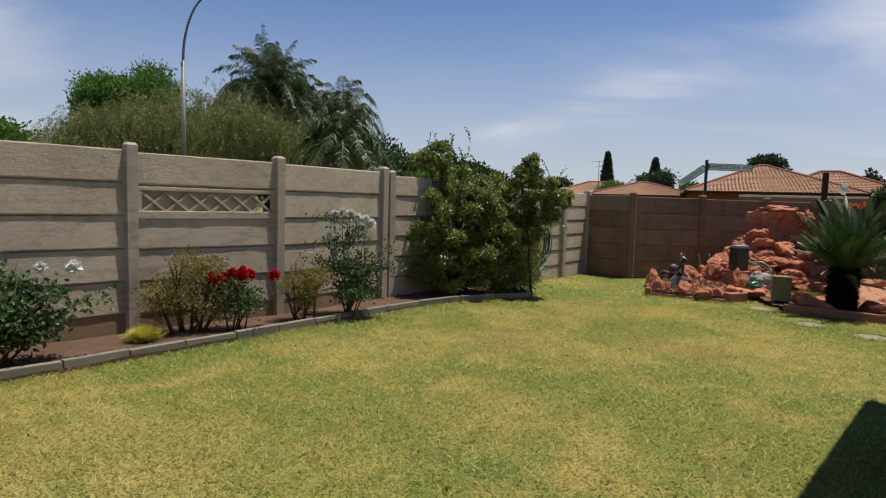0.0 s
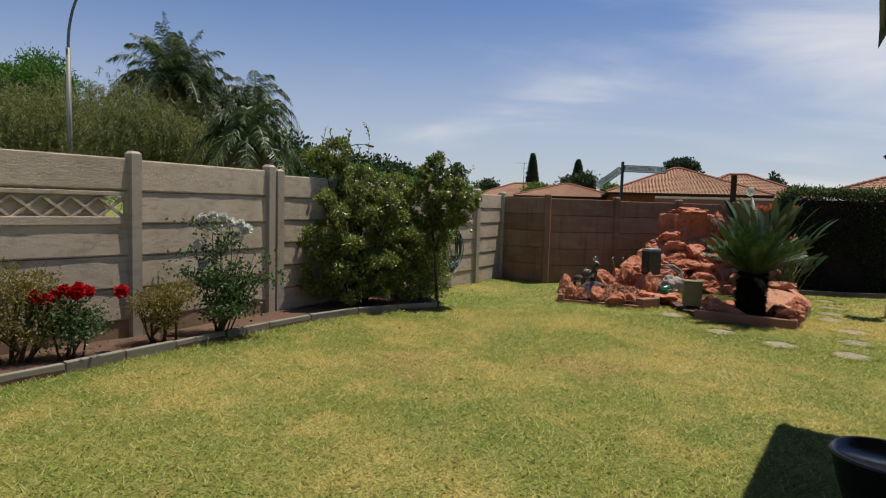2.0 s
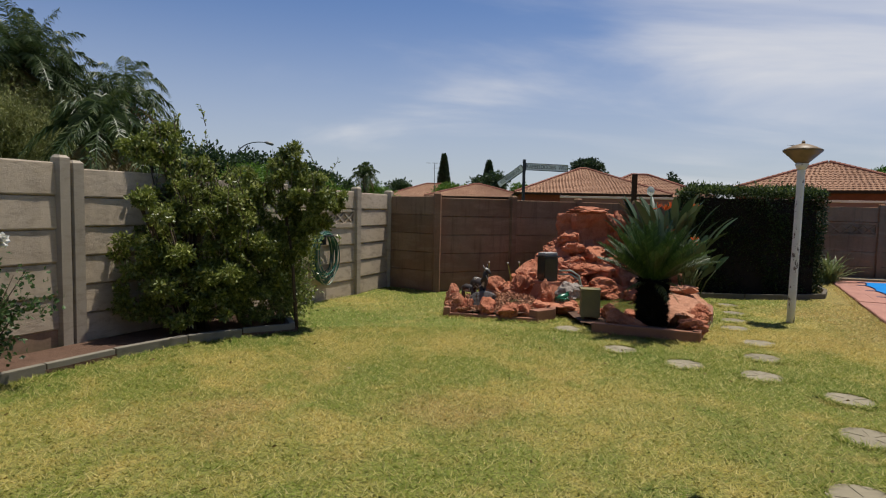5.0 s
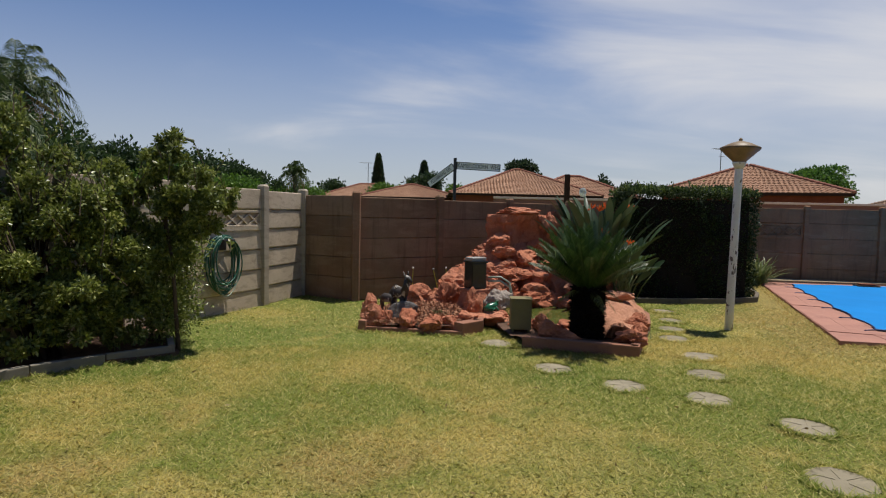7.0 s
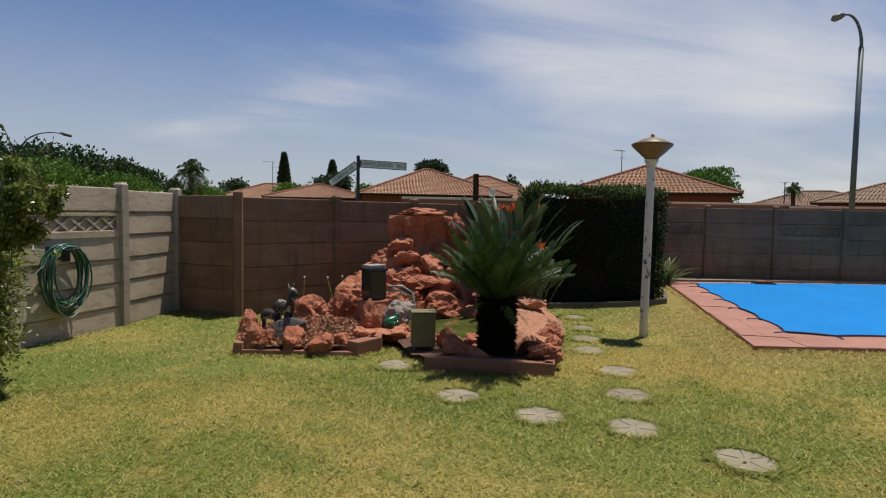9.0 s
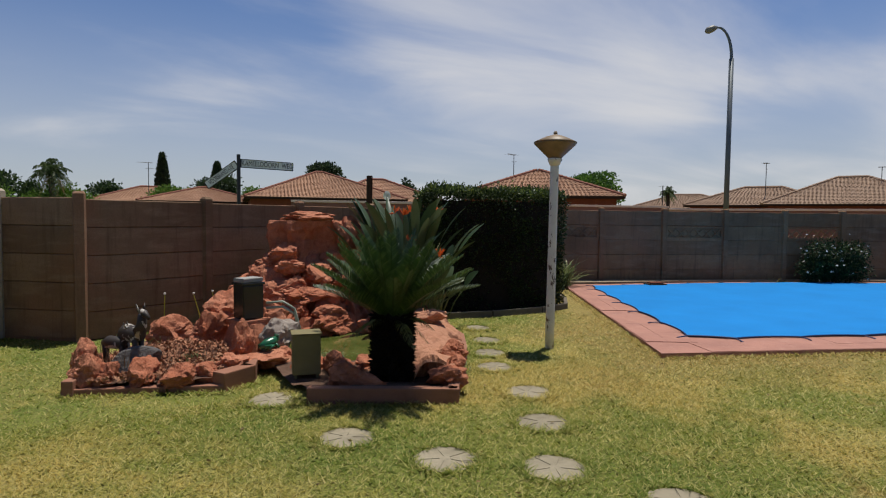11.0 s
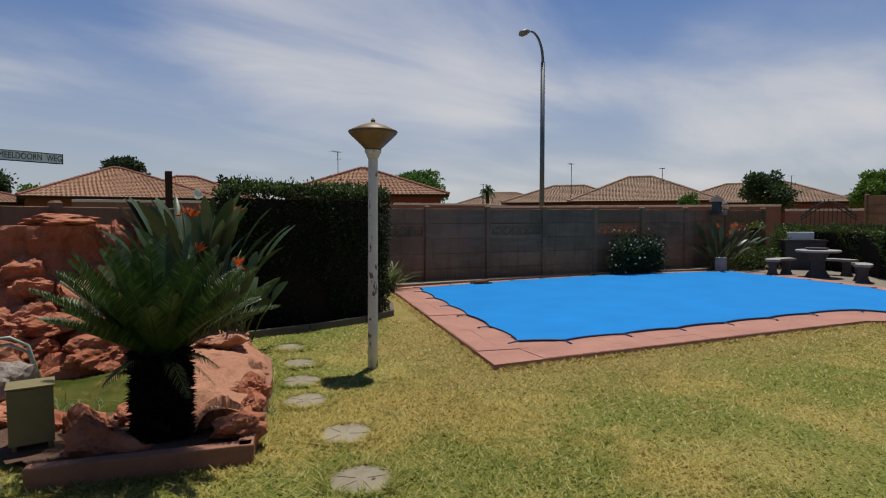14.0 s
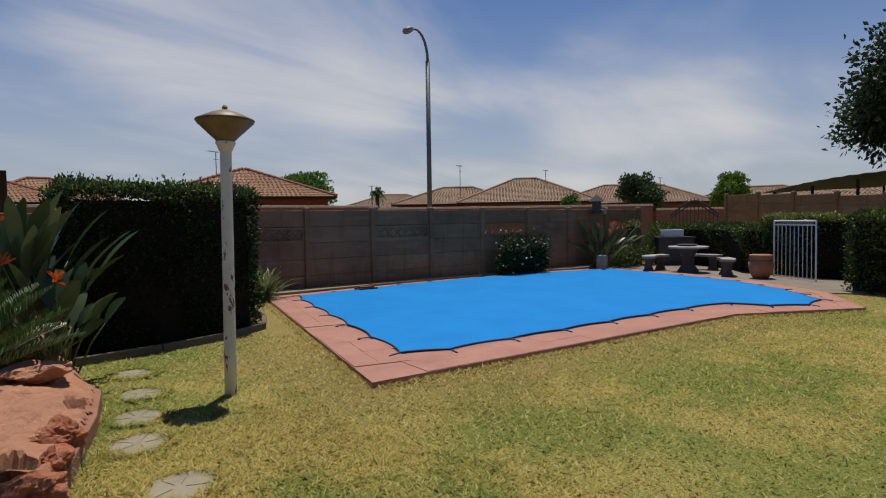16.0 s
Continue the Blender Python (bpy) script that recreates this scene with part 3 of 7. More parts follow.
def broad_tree(name, at, height, radius, leaf, n, label, category="tree", seed=1, trunk=0.0, leafsize=0.22, group="", flat=1.0, low=0.25, count=26):
    """A trunk with limbs and a crown of many leaf clumps."""
    r = np.random.default_rng(seed)
    t = thing(name, at, label, category, group)
    bot = height * low
    c = np.array([0, 0, (height + bot) / 2])
    rad = np.array([radius, radius, (height - bot) / 2 * flat])
    cc, ss = crown_clumps(c, rad * 0.82, count, radius * 0.34, r)
    bm = bmesh.new()
    tr = trunk or max(0.05, height * 0.022)
    tube(bm, [(0, 0, -0.1), (0.03 * height * r.normal(), 0.02 * height * r.normal(), bot * 0.7), (0, 0, c[2])], [tr * 1.3, tr, tr * 0.6], 8)
    for k in range(min(count, 12)):
        a = Vector((0, 0, bot * r.uniform(0.5, 1.1)))
        b = Vector(cc[k])
        tube(bm, [a, a.lerp(b, 0.5) + Vector((0, 0, 0.05 * height)), b], [tr * 0.55, tr * 0.35, tr * 0.12], 6)
    part("trunk", bm, M["bark"], t, "brown trunk and limbs", True)
    p, w = clumps(n, cc, ss, 0.35, r)
    me = leaves("crown", p, w, leafsize * r.uniform(0.6, 1.3, n), leafsize * 0.55 * r.uniform(0.7, 1.2, n), leaf, r=r)
    put("crown", me, t)
    return t


def shrub(name, at, cs, ss, leaf, n, size, label, category="shrub", seed=1, stems=6, slim=0.5, inner=0.3, stemr=0.012):
    """A shrub: stems from the ground to clumps of leaves; cs and ss from its base."""
    r = np.random.default_rng(seed)
    t = thing(name, at, label, category)
    cs, ss = np.array(cs, float), np.array(ss, float)
    bm = bmesh.new()
    for k in range(stems):
        c = Vector(cs[k % len(cs)]) + Vector(r.normal(size=3) * 0.04)
        b = Vector((c.x * 0.35 + r.normal() * 0.04, c.y * 0.35 + r.normal() * 0.04, -0.05))
        m = b.lerp(c, 0.5) + Vector(r.normal(size=3) * 0.05)
        tube(bm, [b, m, c], [stemr * 1.4, stemr, stemr * 0.4], 6)
        for _ in range(3):
            e = c + Vector(r.normal(size=3)) * float(ss[k % len(ss)].mean()) * 0.5
            tube(bm, [m, m.lerp(e, 0.6) + Vector((0, 0, 0.03)), e], [stemr * 0.6, stemr * 0.45, stemr * 0.2], 5)
    part("stem", bm, M["bark"], t, "thin brown stems", True)
    p, w = clumps(n, cs, ss, inner, r)
    put("foliage", leaves("foliage", p, w, size * r.uniform(0.6, 1.3, n), size * slim * r.uniform(0.7, 1.2, n), leaf, r=r), t)
    return t


def strands(name, base, way, length, width, droop, mat, segs=4, r=rng, taper=1.0):
    """Arching blades: base, way (n, 3)."""
    n = len(base)
    base, way = np.asarray(base, float), unit(np.asarray(way, float))
    L = np.broadcast_to(length, n)[:, None]
    side = unit(np.cross(way, np.array([0, 0, 1.0])) + 1e-6)
    s = np.linspace(0, 1, segs + 1)
    pts = [base + way * L * k - np.array([0, 0, 1.0]) * (L * np.broadcast_to(droop, n)[:, None] * k * k) for k in s]
    prof = [max(0.03, math.sin(math.pi * (0.12 + 0.88 * k)) ** 0.6 * taper + (1 - taper) * (1 - k)) for k in s]
    Wd = np.broadcast_to(width, n)[:, None]
    rows = []
    for p, q in zip(pts, prof):
        rows += [p - side * Wd * q / 2, p + side * Wd * q / 2]
    v = np.stack(rows, 1).reshape(-1, 3)
    step = np.arange(n)[:, None] * (2 * (segs + 1))
    f = np.concatenate([step + np.array([[2 * k, 2 * k + 1, 2 * k + 3, 2 * k + 2]]) for k in range(segs)])
    return mesh_of(name, v, f, mat)


def feather(ribs, mat, name, count=34, leaflet=0.16, width=0.012, lift=0.35, thin=0.006, hang=0.0, r=rng, spread=1.0, stray=0.07):
    """Feather fronds: ribs is a list of lists of points; leaflets stand along both sides of each."""
    V, F = [], []
    for rib in ribs:
        rib = np.array(rib, float)
        m = len(rib)
        seg = unit(np.gradient(rib, axis=0))
        t = np.linspace(0.08, 0.995, count)
        idx = t * (m - 1)
        i0 = np.minimum(idx.astype(int), m - 2)
        fr = (idx - i0)[:, None]
        p = rib[i0] * (1 - fr) + rib[i0 + 1] * fr
        d = seg[i0]
        side = unit(np.cross(d, np.array([0, 0, 1.0])) + 1e-6)
        up = np.cross(side, d)
        ll = leaflet * np.sin(np.pi * (0.18 + 0.78 * t)) ** 0.7
        for s in (-1, 1):
            w = unit(side * s * spread + d * 0.75 + up * lift + r.normal(size=(count, 3)) * stray)
            tip = p + w * ll[:, None] - np.array([0, 0, 1.0]) * (hang * ll)[:, None]
            mid = p + w * (ll * 0.55)[:, None] - np.array([0, 0, 1.0]) * (hang * ll * 0.22)[:, None]
            o = d * width * 0.5
            base = len(V)
            V.extend(np.stack([p - o * 0.7, p + o * 0.7, mid + o, tip, mid - o], 1).reshape(-1, 3))
            F.extend([base + 5 * k + j for j in (0, 1, 2, 3, 4)] for k in range(count))
        # the rib itself
        base = len(V)
        side = unit(np.cross(seg, np.array([0, 0, 1.0])) + 1e-6)
        th = thin * np.linspace(1.6, 0.4, m)[:, None]
        V.extend(np.stack([rib - side * th, rib + side * th], 1).reshape(-1, 3))
        F.extend([base + 2 * k, base + 2 * k + 1, base + 2 * k + 3, base + 2 * k + 2] for k in range(m - 1))
    return mesh_of(name, np.array(V), F, mat)


def arcs(n, length, rise, droop, r, base=(0, 0, 0), steps=10, lo=0.1, hi=1.35, start=0.0):
    """Ribs of arching fronds from one crown."""
    out = []
    for k in range(n):
        a = 2 * math.pi * (k * 0.381966) + r.normal() * 0.1
        el = lo + (hi - lo) * ((k + 0.5) / n) ** rise + r.normal() * 0.06
        L = length * r.uniform(0.85, 1.1)
        s = np.linspace(0, 1, steps)
        hor, ver = math.cos(el), math.sin(el)
        dr = droop * r.uniform(0.7, 1.3) * (0.35 + hor)
        x = (start + L * (hor * s))
        z = L * (ver * s - dr * s ** 2.2)
        out.append(np.stack([base[0] + x * math.cos(a), base[1] + x * math.sin(a), base[2] + z], 1))
    return out


def palm(name, at, height, length, n, label, seed, dry=8, leaflet=0.45, droop=0.7, trunk=0.16, count=40, wide=0.03):
    r = np.random.default_rng(seed)
    t = thing(name, at, label, "palm tree")
    bm = bmesh.new()
    tube(bm, [(0, 0, -0.1), (0.05, 0, height * 0.5), (0, 0, height)], [trunk * 1.2, trunk, trunk * 1.1], 10)
    part("trunk", bm, M["bark"], t, "ringed brown trunk", True)
    put("crown", feather(arcs(n, length, 0.9, droop, r, (0, 0, height), lo=-0.15, hi=1.4), M["palm"], "crown", count, leaflet, wide, 0.1, 0.018, 0.65, r, 1.0, 0.28), t)
    if dry:
        put("dry_frond", feather(arcs(dry, length * 0.8, 1, 0.55, r, (0, 0, height - 0.15), lo=-0.9, hi=-0.3), M["palmdry"], "dry_frond", count, leaflet, wide, 0.0, 0.018, 0.7, r), t, "hanging dry fronds")
    return t


def rock_mesh(name, seed, mat, sub=4, rough=0.20, cuts=11):
    """A craggy boulder of unit size: planes cut from a ball, ledges along its bedding, then roughened."""
    r = np.random.default_rng(seed)
    bm = bmesh.new()
    bmesh.ops.create_icosphere(bm, subdivisions=sub, radius=1)
    ns, hs = unit(r.normal(size=(cuts, 3))), r.uniform(0.45, 0.88, cuts)
    o = Vector((seed * 3.1, seed, 0))
    for v in bm.verts:
        d = np.array(v.co.normalized())
        q = ns @ d
        rad = min(1.0, *(hs[q > 0.15] / q[q > 0.15])) if (q > 0.15).any() else 1.0
        p = Vector(d)
        crag = noise.hetero_terrain(p * 1.9 + o, 1.0, 2.2, 4, 0.6) * 0.5
        ledge = noise.noise(Vector((d[0] * 1.6, d[1] * 1.6, d[2] * 3.2)) + o)
        rad += rough * 1.15 * (crag - 0.3) + rough * 0.55 * (1 if ledge > 0.08 else 0) * min(1, abs(ledge) * 5) + rough * 0.45 * noise.noise(p * 8 + o)
        v.co = Vector(d) * rad * 0.53
    me = bpy.data.meshes.new(name)
    bm.to_mesh(me)
    bm.free()
    me.materials.append(mat)
    return me


def rock_part(parent, meshes, at, size, turn, name="rock", tilt=(0, 0), r=None, label=""):
    me = meshes[int(abs(at[0] * 7.3 + at[1] * 3.1 + turn) * 10) % len(meshes)]
    ob = new(name, me)
    ob.parent = parent
    ob.matrix_basis = pose(*at, tilt[0], tilt[1], turn) @ Matrix.Diagonal((*size, 1))
    return tagged(ob, label)

# ---- ground and lawn ----
def make_lawn():
    me = mesh_of("ground", [(-900, -900, 0), (900, -900, 0), (900, 900, 0), (-900, 900, 0)], [(0, 1, 2, 3)], M["ground"])
    tagged(new("ground", me), "patchy sunlit lawn of green and straw-coloured grass", "lawn", kind="structure")


KERB = [(-5.15, 1.35), (-4.75, 2.1), (-4.38, 2.8), (-4.12, 3.18), (-3.86, 3.67), (-3.6, 4.15), (-3.32, 4.63), (-3.07, 5.12), (-2.82, 5.6), (-2.53, 6.18), (-2.23, 6.72),
        (-1.88, 7.3), (-1.38, 7.93), (-0.87, 8.3), (-0.33, 8.6)]
Z_, A_, B_, BZ_, C_ = (-4.55, 4.6), (-3.53, 6.04), (-2.62, 7.75), (0.22, 11.96), (0.79, 13.1)
D_, E_, F_ = (1.72, 12.35), (3.29, 13.02), (4.85, 13.69)
J_ = (9.64, 15.92)
P_ = [(12.74 + 1.549 * k, 14.744 - 0.6056 * k) for k in range(-2, 8)]
BED = [(1.66, 9.80), (2.96, 9.32), (3.27, 9.52), (3.40, 9.95), (3.52, 8.62), (4.67, 8.02), (5.63, 9.45), (5.98, 10.1), (6.15, 10.9), (5.95, 11.9), (5.2, 12.75), (3.9, 12.75), (2.9, 12.1), (2.2, 11.1)]
POOL_OUT = [(7.67, 8.43), (13.65, 6.12), (15.28, 4.42), (17.3, 5.0), (18.9, 6.45), (20.1, 8.2), (21.0, 10.5), (20.3, 11.1), (18.75, 11.98), (16.95, 12.76), (14.45, 13.62), (11.35, 14.5)]
POOL_IN = [(8.75, 8.95), (9.2, 8.55), (13.7, 6.9), (14.7, 6.42), (14.75, 5.75), (15.15, 5.2), (15.95, 5.05), (17.3, 5.75), (18.6, 6.85), (19.5, 8.3), (20.5, 10.35), (19.9, 10.85), (18.4, 11.75), (16.9, 12.5), (14.4, 13.35), (11.75, 13.95), (11.35, 13.45)]


def inside(px, py, poly):
    """Which of the points lie in the outline."""
    res = np.zeros(len(px), bool)
    n = len(poly)
    for k in range(n):
        (x0, y0), (x1, y1) = poly[k], poly[(k + 1) % n]
        hit = ((y0 > py) != (y1 > py)) & (px < (x1 - x0) * (py - y0) / (y1 - y0 + 1e-12) + x0)
        res ^= hit
    return res


STONES = [(5.03, 7.32), (5.42, 8.03), (5.67, 8.94), (5.98, 9.53), (6.36, 10.16), (6.73, 10.95), (4.0, 7.05), (3.55, 7.72), (4.9, 5.88), (4.37, 5.02), (4.56, 6.6), (3.28, 8.86), (3.6, 4.13)]
LAWN = [(-5.2, 1.4), (-4.38, 2.82), (-3.86, 3.69), (-2.8, 5.62), (-2.2, 6.75), (-1.36, 7.95), (-0.3, 8.62), (-0.4, 10.9), (0.3, 11.95), (0.85, 13.0), (1.75, 12.25), (4.85, 13.6), (7.2, 14.6), (7.2, 12.7), (10.5, 13.9), (11.3, 14.7),
        (7.55, 8.4), (13.62, 6.02), (15.25, 4.3), (17.5, 4.6), (19, 2), (19, -4), (-5.2, -4)]


def make_grass():
    """Short blades over the lawn, thickest where the walk passes."""
    r = np.random.default_rng(3)
    parts = []
    for n, box in ((300000, (-5.2, 1.2, 6.8, 9.0)), (90000, (-3, 6, 9, 14)), (75000, (5, 2, 15.5, 9)), (30000, (8, -2, 19, 6))):
        x, y = r.uniform(box[0], box[2], n), r.uniform(box[1], box[3], n)
        ok = inside(x, y, LAWN) & ~inside(x, y, BED) & ~inside(x, y, POOL_OUT)
        for sx, sy in STONES:
            ok &= (x - sx) ** 2 + (y - sy) ** 2 > 0.185 ** 2
        patch = np.sin(x * 2.1 + 1.3) * np.sin(y * 1.7) + np.sin(x * 5.3 + y * 3.1) * 0.5
        ok &= r.random(n) < 0.9 + 0.1 * patch
        parts.append(np.stack([x[ok], y[ok]], 1))
    p = np.concatenate(parts)
    # longer grass against kerbs, borders, stones and the post
    edge = []
    for poly, closed in ((KERB, False), (BED, True), (POOL_OUT, True)):
        pts = list(poly) + ([poly[0]] if closed else [])
        for (x0, y0), (x1, y1) in zip(pts, pts[1:]):
            n = int(260 * math.hypot(x1 - x0, y1 - y0))
            s = r.random(n)
            nx, ny = y1 - y0, x0 - x1
            q = math.hypot(nx, ny)
            off = np.abs(r.normal(size=n)) * 0.05 + 0.01
            sign = 1 if (closed or True) else -1
            edge.append(np.stack([x0 + (x1 - x0) * s + nx / q * off * sign, y0 + (y1 - y0) * s + ny / q * off * sign], 1))
    for sx, sy in STONES:
        a = r.uniform(0, 2 * math.pi, 700)
        d = 0.205 + np.abs(r.normal(size=700)) * 0.035
        edge.append(np.stack([sx + np.cos(a) * d, sy + np.sin(a) * d], 1))
    e = np.concatenate(edge)
    e = e[~inside(e[:, 0], e[:, 1], BED) & ~inside(e[:, 0], e[:, 1], POOL_OUT)]
    h = np.concatenate([r.uniform(0.010, 0.034, len(p)), r.uniform(0.02, 0.06, len(e))])
    p = np.concatenate([p, e])
    far = np.clip(np.hypot(p[:, 0] - 1.0, p[:, 1] - 2.0) / 5, 1.0, 2.2)
    n = len(p)
    a = r.uniform(0, 2 * math.pi, n)
    lean = r.uniform(0.6, 2.4, n) * h
    b = r.uniform(0, 2 * math.pi, n)
    w = r.uniform(0.0035, 0.0065, n) * far
    v = np.zeros((n, 3, 3))
    v[:, 0, 0], v[:, 0, 1] = p[:, 0] - np.cos(a) * w, p[:, 1] - np.sin(a) * w
    v[:, 1, 0], v[:, 1, 1] = p[:, 0] + np.cos(a) * w, p[:, 1] + np.sin(a) * w
    v[:, 2, 0], v[:, 2, 1], v[:, 2, 2] = p[:, 0] + np.cos(b) * lean, p[:, 1] + np.sin(b) * lean, h
    e1, e2 = v[:, 1] - v[:, 0], v[:, 2] - v[:, 0]
    flip = (e1[:, 0] * e2[:, 1] - e1[:, 1] * e2[:, 0]) < 0
    v[flip] = v[flip][:, [1, 0, 2]]
    me = bpy.data.meshes.new("grass")
    me.vertices.add(n * 3)
    me.vertices.foreach_set("co", v.reshape(-1).astype(np.float32))
    me.loops.add(n * 3)
    me.loops.foreach_set("vertex_index", np.arange(n * 3, dtype=np.int32))
    me.polygons.add(n)
    me.polygons.foreach_set("loop_start", np.arange(0, n * 3, 3, dtype=np.int32))
    me.update()
    me.validate()
    me.normals_split_custom_set_from_vertices([(0.0, 0.0, 1.0)] * len(me.vertices))
    me.materials.append(M["blade"])
    tagged(new("grass", me), "short mown grass blades, green and dry straw", "grass", kind="stuff")


make_lawn()
make_grass()


# ---- precast walls ----
PANEL_CACHE = {}


def panel_mesh(length, height, mat, style=0):
    """A precast panel lying from x = 0, its face towards -y, thicker at its foot so that its lip throws a shadow."""
    key = (round(length, 2), round(height, 3), mat.name, style)
    if key in PANEL_CACHE:
        return PANEL_CACHE[key]
    r = np.random.default_rng(len(PANEL_CACHE) + 5)
    n = 10
    if style:
        prof = [(-0.006, 0.003), (-0.012, 0.008), (-0.012, 0.02), (-0.012, height - 0.012), (-0.006, height - 0.003)]
    else:
        prof = [(-0.010, 0.004), (-0.020, 0.010), (-0.024, 0.022), (-0.010, height - 0.016), (-0.002, height - 0.004)]
    xs = np.linspace(0, length, n + 1)
    V, F = [], []
    for x in xs:
        wob = r.normal() * 0.0018
        for y, z in prof:
            V.append((x, y + wob + r.normal() * 0.0012, z + (r.normal() * 0.002 if z < 0.03 or z > height - 0.03 else 0)))
        V.append((x, 0.03, height - 0.002))
        V.append((x, 0.03, -0.012))
    q = len(prof) + 2
    for k in range(n):
        for j in range(q):
            F.append((k * q + j, (k + 1) * q + j, (k + 1) * q + (j + 1) % q, k * q + (j + 1) % q))
    F.append(tuple(range(q)))
    F.append(tuple(n * q + j for j in reversed(range(q))))
    PANEL_CACHE[key] = mesh_of("panel", V, F, mat)
    return PANEL_CACHE[key]


def lattice_mesh(length, height, mat, open_from=1.0, crosses=6):
    """A pierced panel: a frame with crosses, backed up to a share of its length."""
    bm = bmesh.new()
    e = 0.045
    for z in (e / 2 + 0.03, height - e / 2 - 0.012):
        block(bm, (length, 0.05, e), (length / 2, 0.0, z), bevel=0.006)
    block(bm, (length, 0.052, 0.085), (length / 2, -0.002, 0.027), bevel=0.006)
    for x in (0.03, length - 0.03):
        block(bm, (0.06, 0.046, height - 0.06), (x, 0.0, height / 2), bevel=0.004)
    w = (length - 0.12) / crosses
    hh = height - 0.14
    ang = math.atan2(hh, w)
    for k in range(crosses):
        cx = 0.06 + w * (k + 0.5)
        for s, dy in ((-1, 0.001), (1, -0.003)):
            block(bm, (math.hypot(w, hh), 0.032, 0.030), (cx, dy, 0.065 + hh / 2), ry=s * ang, bevel=0.003)
    if open_from > 0:
        block(bm, (length * open_from - 0.02, 0.012, height - 0.05), (length * open_from / 2, 0.024, height / 2))
    me = bpy.data.meshes.new("lattice_panel")
    bmesh.ops.recalc_face_normals(bm, faces=bm.faces)
    bm.to_mesh(me)
    bm.free()
    me.materials.append(mat)
    return me


def post_mesh(height, w, mat, seed=0, point=0.03):
    bm = bmesh.new()
    d = 0.15
    o = [(-w / 2, 0), (-w / 2 + 0.02, -d / 2), (w / 2 - 0.02, -d / 2), (w / 2, 0), (w / 2 - 0.02, d / 2), (-w / 2 + 0.02, d / 2)]
    rows = [[bm.verts.new((x, y, z)) for x, y in o] for z in (-0.3, height * 0.33, height * 0.66, height)]
    rows.append([bm.verts.new((x * 0.72, y * 0.55, height + point)) for x, y in o])
    for a, b in zip(rows, rows[1:]):
        for k in range(6):
            bm.faces.new((a[k], a[(k + 1) % 6], b[(k + 1) % 6], b[k]))
    bm.faces.new(rows[-1])
    r = np.random.default_rng(seed)
    for v in bm.verts:
        v.co += Vector(r.normal(size=3) * 0.002)
    me = bpy.data.meshes.new("post")
    bm.to_mesh(me)
    bm.free()
    me.materials.append(mat)
    return me


def precast_wall(name, points, tops, rows, mat, postmat, label, specials=None, posts=None, base=0.0, plinth=0.0):
    """Posts at the plan points and panels between them; specials: {(bay, row from the top): share that is backed}."""
    wall = thing(name, (0, 0, 0), label, "precast concrete wall", kind="structure")
    for k, (x, y) in enumerate(points):
        a = points[min(k + 1, len(points) - 1)]
        b = points[max(k - 1, 0)]
        turn = math.degrees(math.atan2(a[1] - b[1], a[0] - b[0]))
        top = max(tops[max(0, k - 1)], tops[min(k, len(tops) - 1)]) + 0.045
        if posts is None or posts[k]:
            put("post", post_mesh(top, 0.15, postmat, k), wall, at=pose(x, y, 0, 0, 0, turn))
    for k, ((x0, y0), (x1, y1)) in enumerate(zip(points, points[1:])):
        L = math.hypot(x1 - x0, y1 - y0)
        turn = math.degrees(math.atan2(y1 - y0, x1 - x0))
        ux, uy = (x1 - x0) / L, (y1 - y0) / L
        n, h = rows
        z = tops[k]
        for j in range(n):
            z -= h
            at = pose(x0 + ux * 0.045, y0 + uy * 0.045, z, 0, 0, turn)
            if specials and (k, j) in specials:
                put("lattice_panel", lattice_mesh(L - 0.09, h - 0.004, mat, specials[(k, j)]), wall, "pierced precast panel with a row of crosses", at)
            else:
                put("panel", panel_mesh(L - 0.09, h - 0.002, mat, int(mat in (M["wall_shade"], M["wall_street"]))), wall, at=at)
        if z > base + 0.02 or plinth:
            bm = bmesh.new()
            block(bm, (L - 0.09, 0.05, z + 0.3), (L / 2, 0.012, (z - 0.3) / 2))
            p = part("plinth", bm, M["plinth"] if plinth else mat, wall, "rust-stained plastered base" if plinth else "")
            p.matrix_basis = pose(x0, y0, 0, 0, 0, turn)
    return wall


def between(a, b, n):
    return [(a[0] + (b[0] - a[0]) * k / n, a[1] + (b[1] - a[1]) * k / n) for k in range(n + 1)]


back = [(Z_[0] - 1.0 * k, Z_[1] - 1.5 * k) for k in (5, 4, 3, 2, 1)]
west = back + [Z_, A_, B_]
precast_wall("wall_west", west, [2.03] * 5 + [2.01, 2.0], (5, 0.357), M["wall_sun"], M["wall_post"], "sunlit grey ribbed precast wall with a rust-stained foot behind the rose bed", {(5, 1): 0.86}, plinth=1)
mid = between((B_[0] + 0.082, B_[1] + 0.122), BZ_, 3)
precast_wall("wall_bushes", mid, [1.95, 1.92, 1.87], (6, 0.32), M["wall_sun"], M["wall_post"], "grey precast wall behind the tall shrubs", {(2, 1): 1.0})
precast_wall("wall_corner", [BZ_, C_], [1.85], (6, 0.31), M["wall_sun"], M["wall_post"], "short sunlit length of rough precast wall", posts=[0, 1])
north = [C_, D_, E_, F_, (6.44, 14.43), (8.04, 15.17), J_]
precast_wall("wall_north", north, [1.82, 1.80, 1.79, 1.79, 1.79, 1.79], (5, 0.358), M["wall_shade"], M["wall_shade"], "brown precast wall in its own shade", posts=[0, 1, 1, 1, 1, 1, 1])
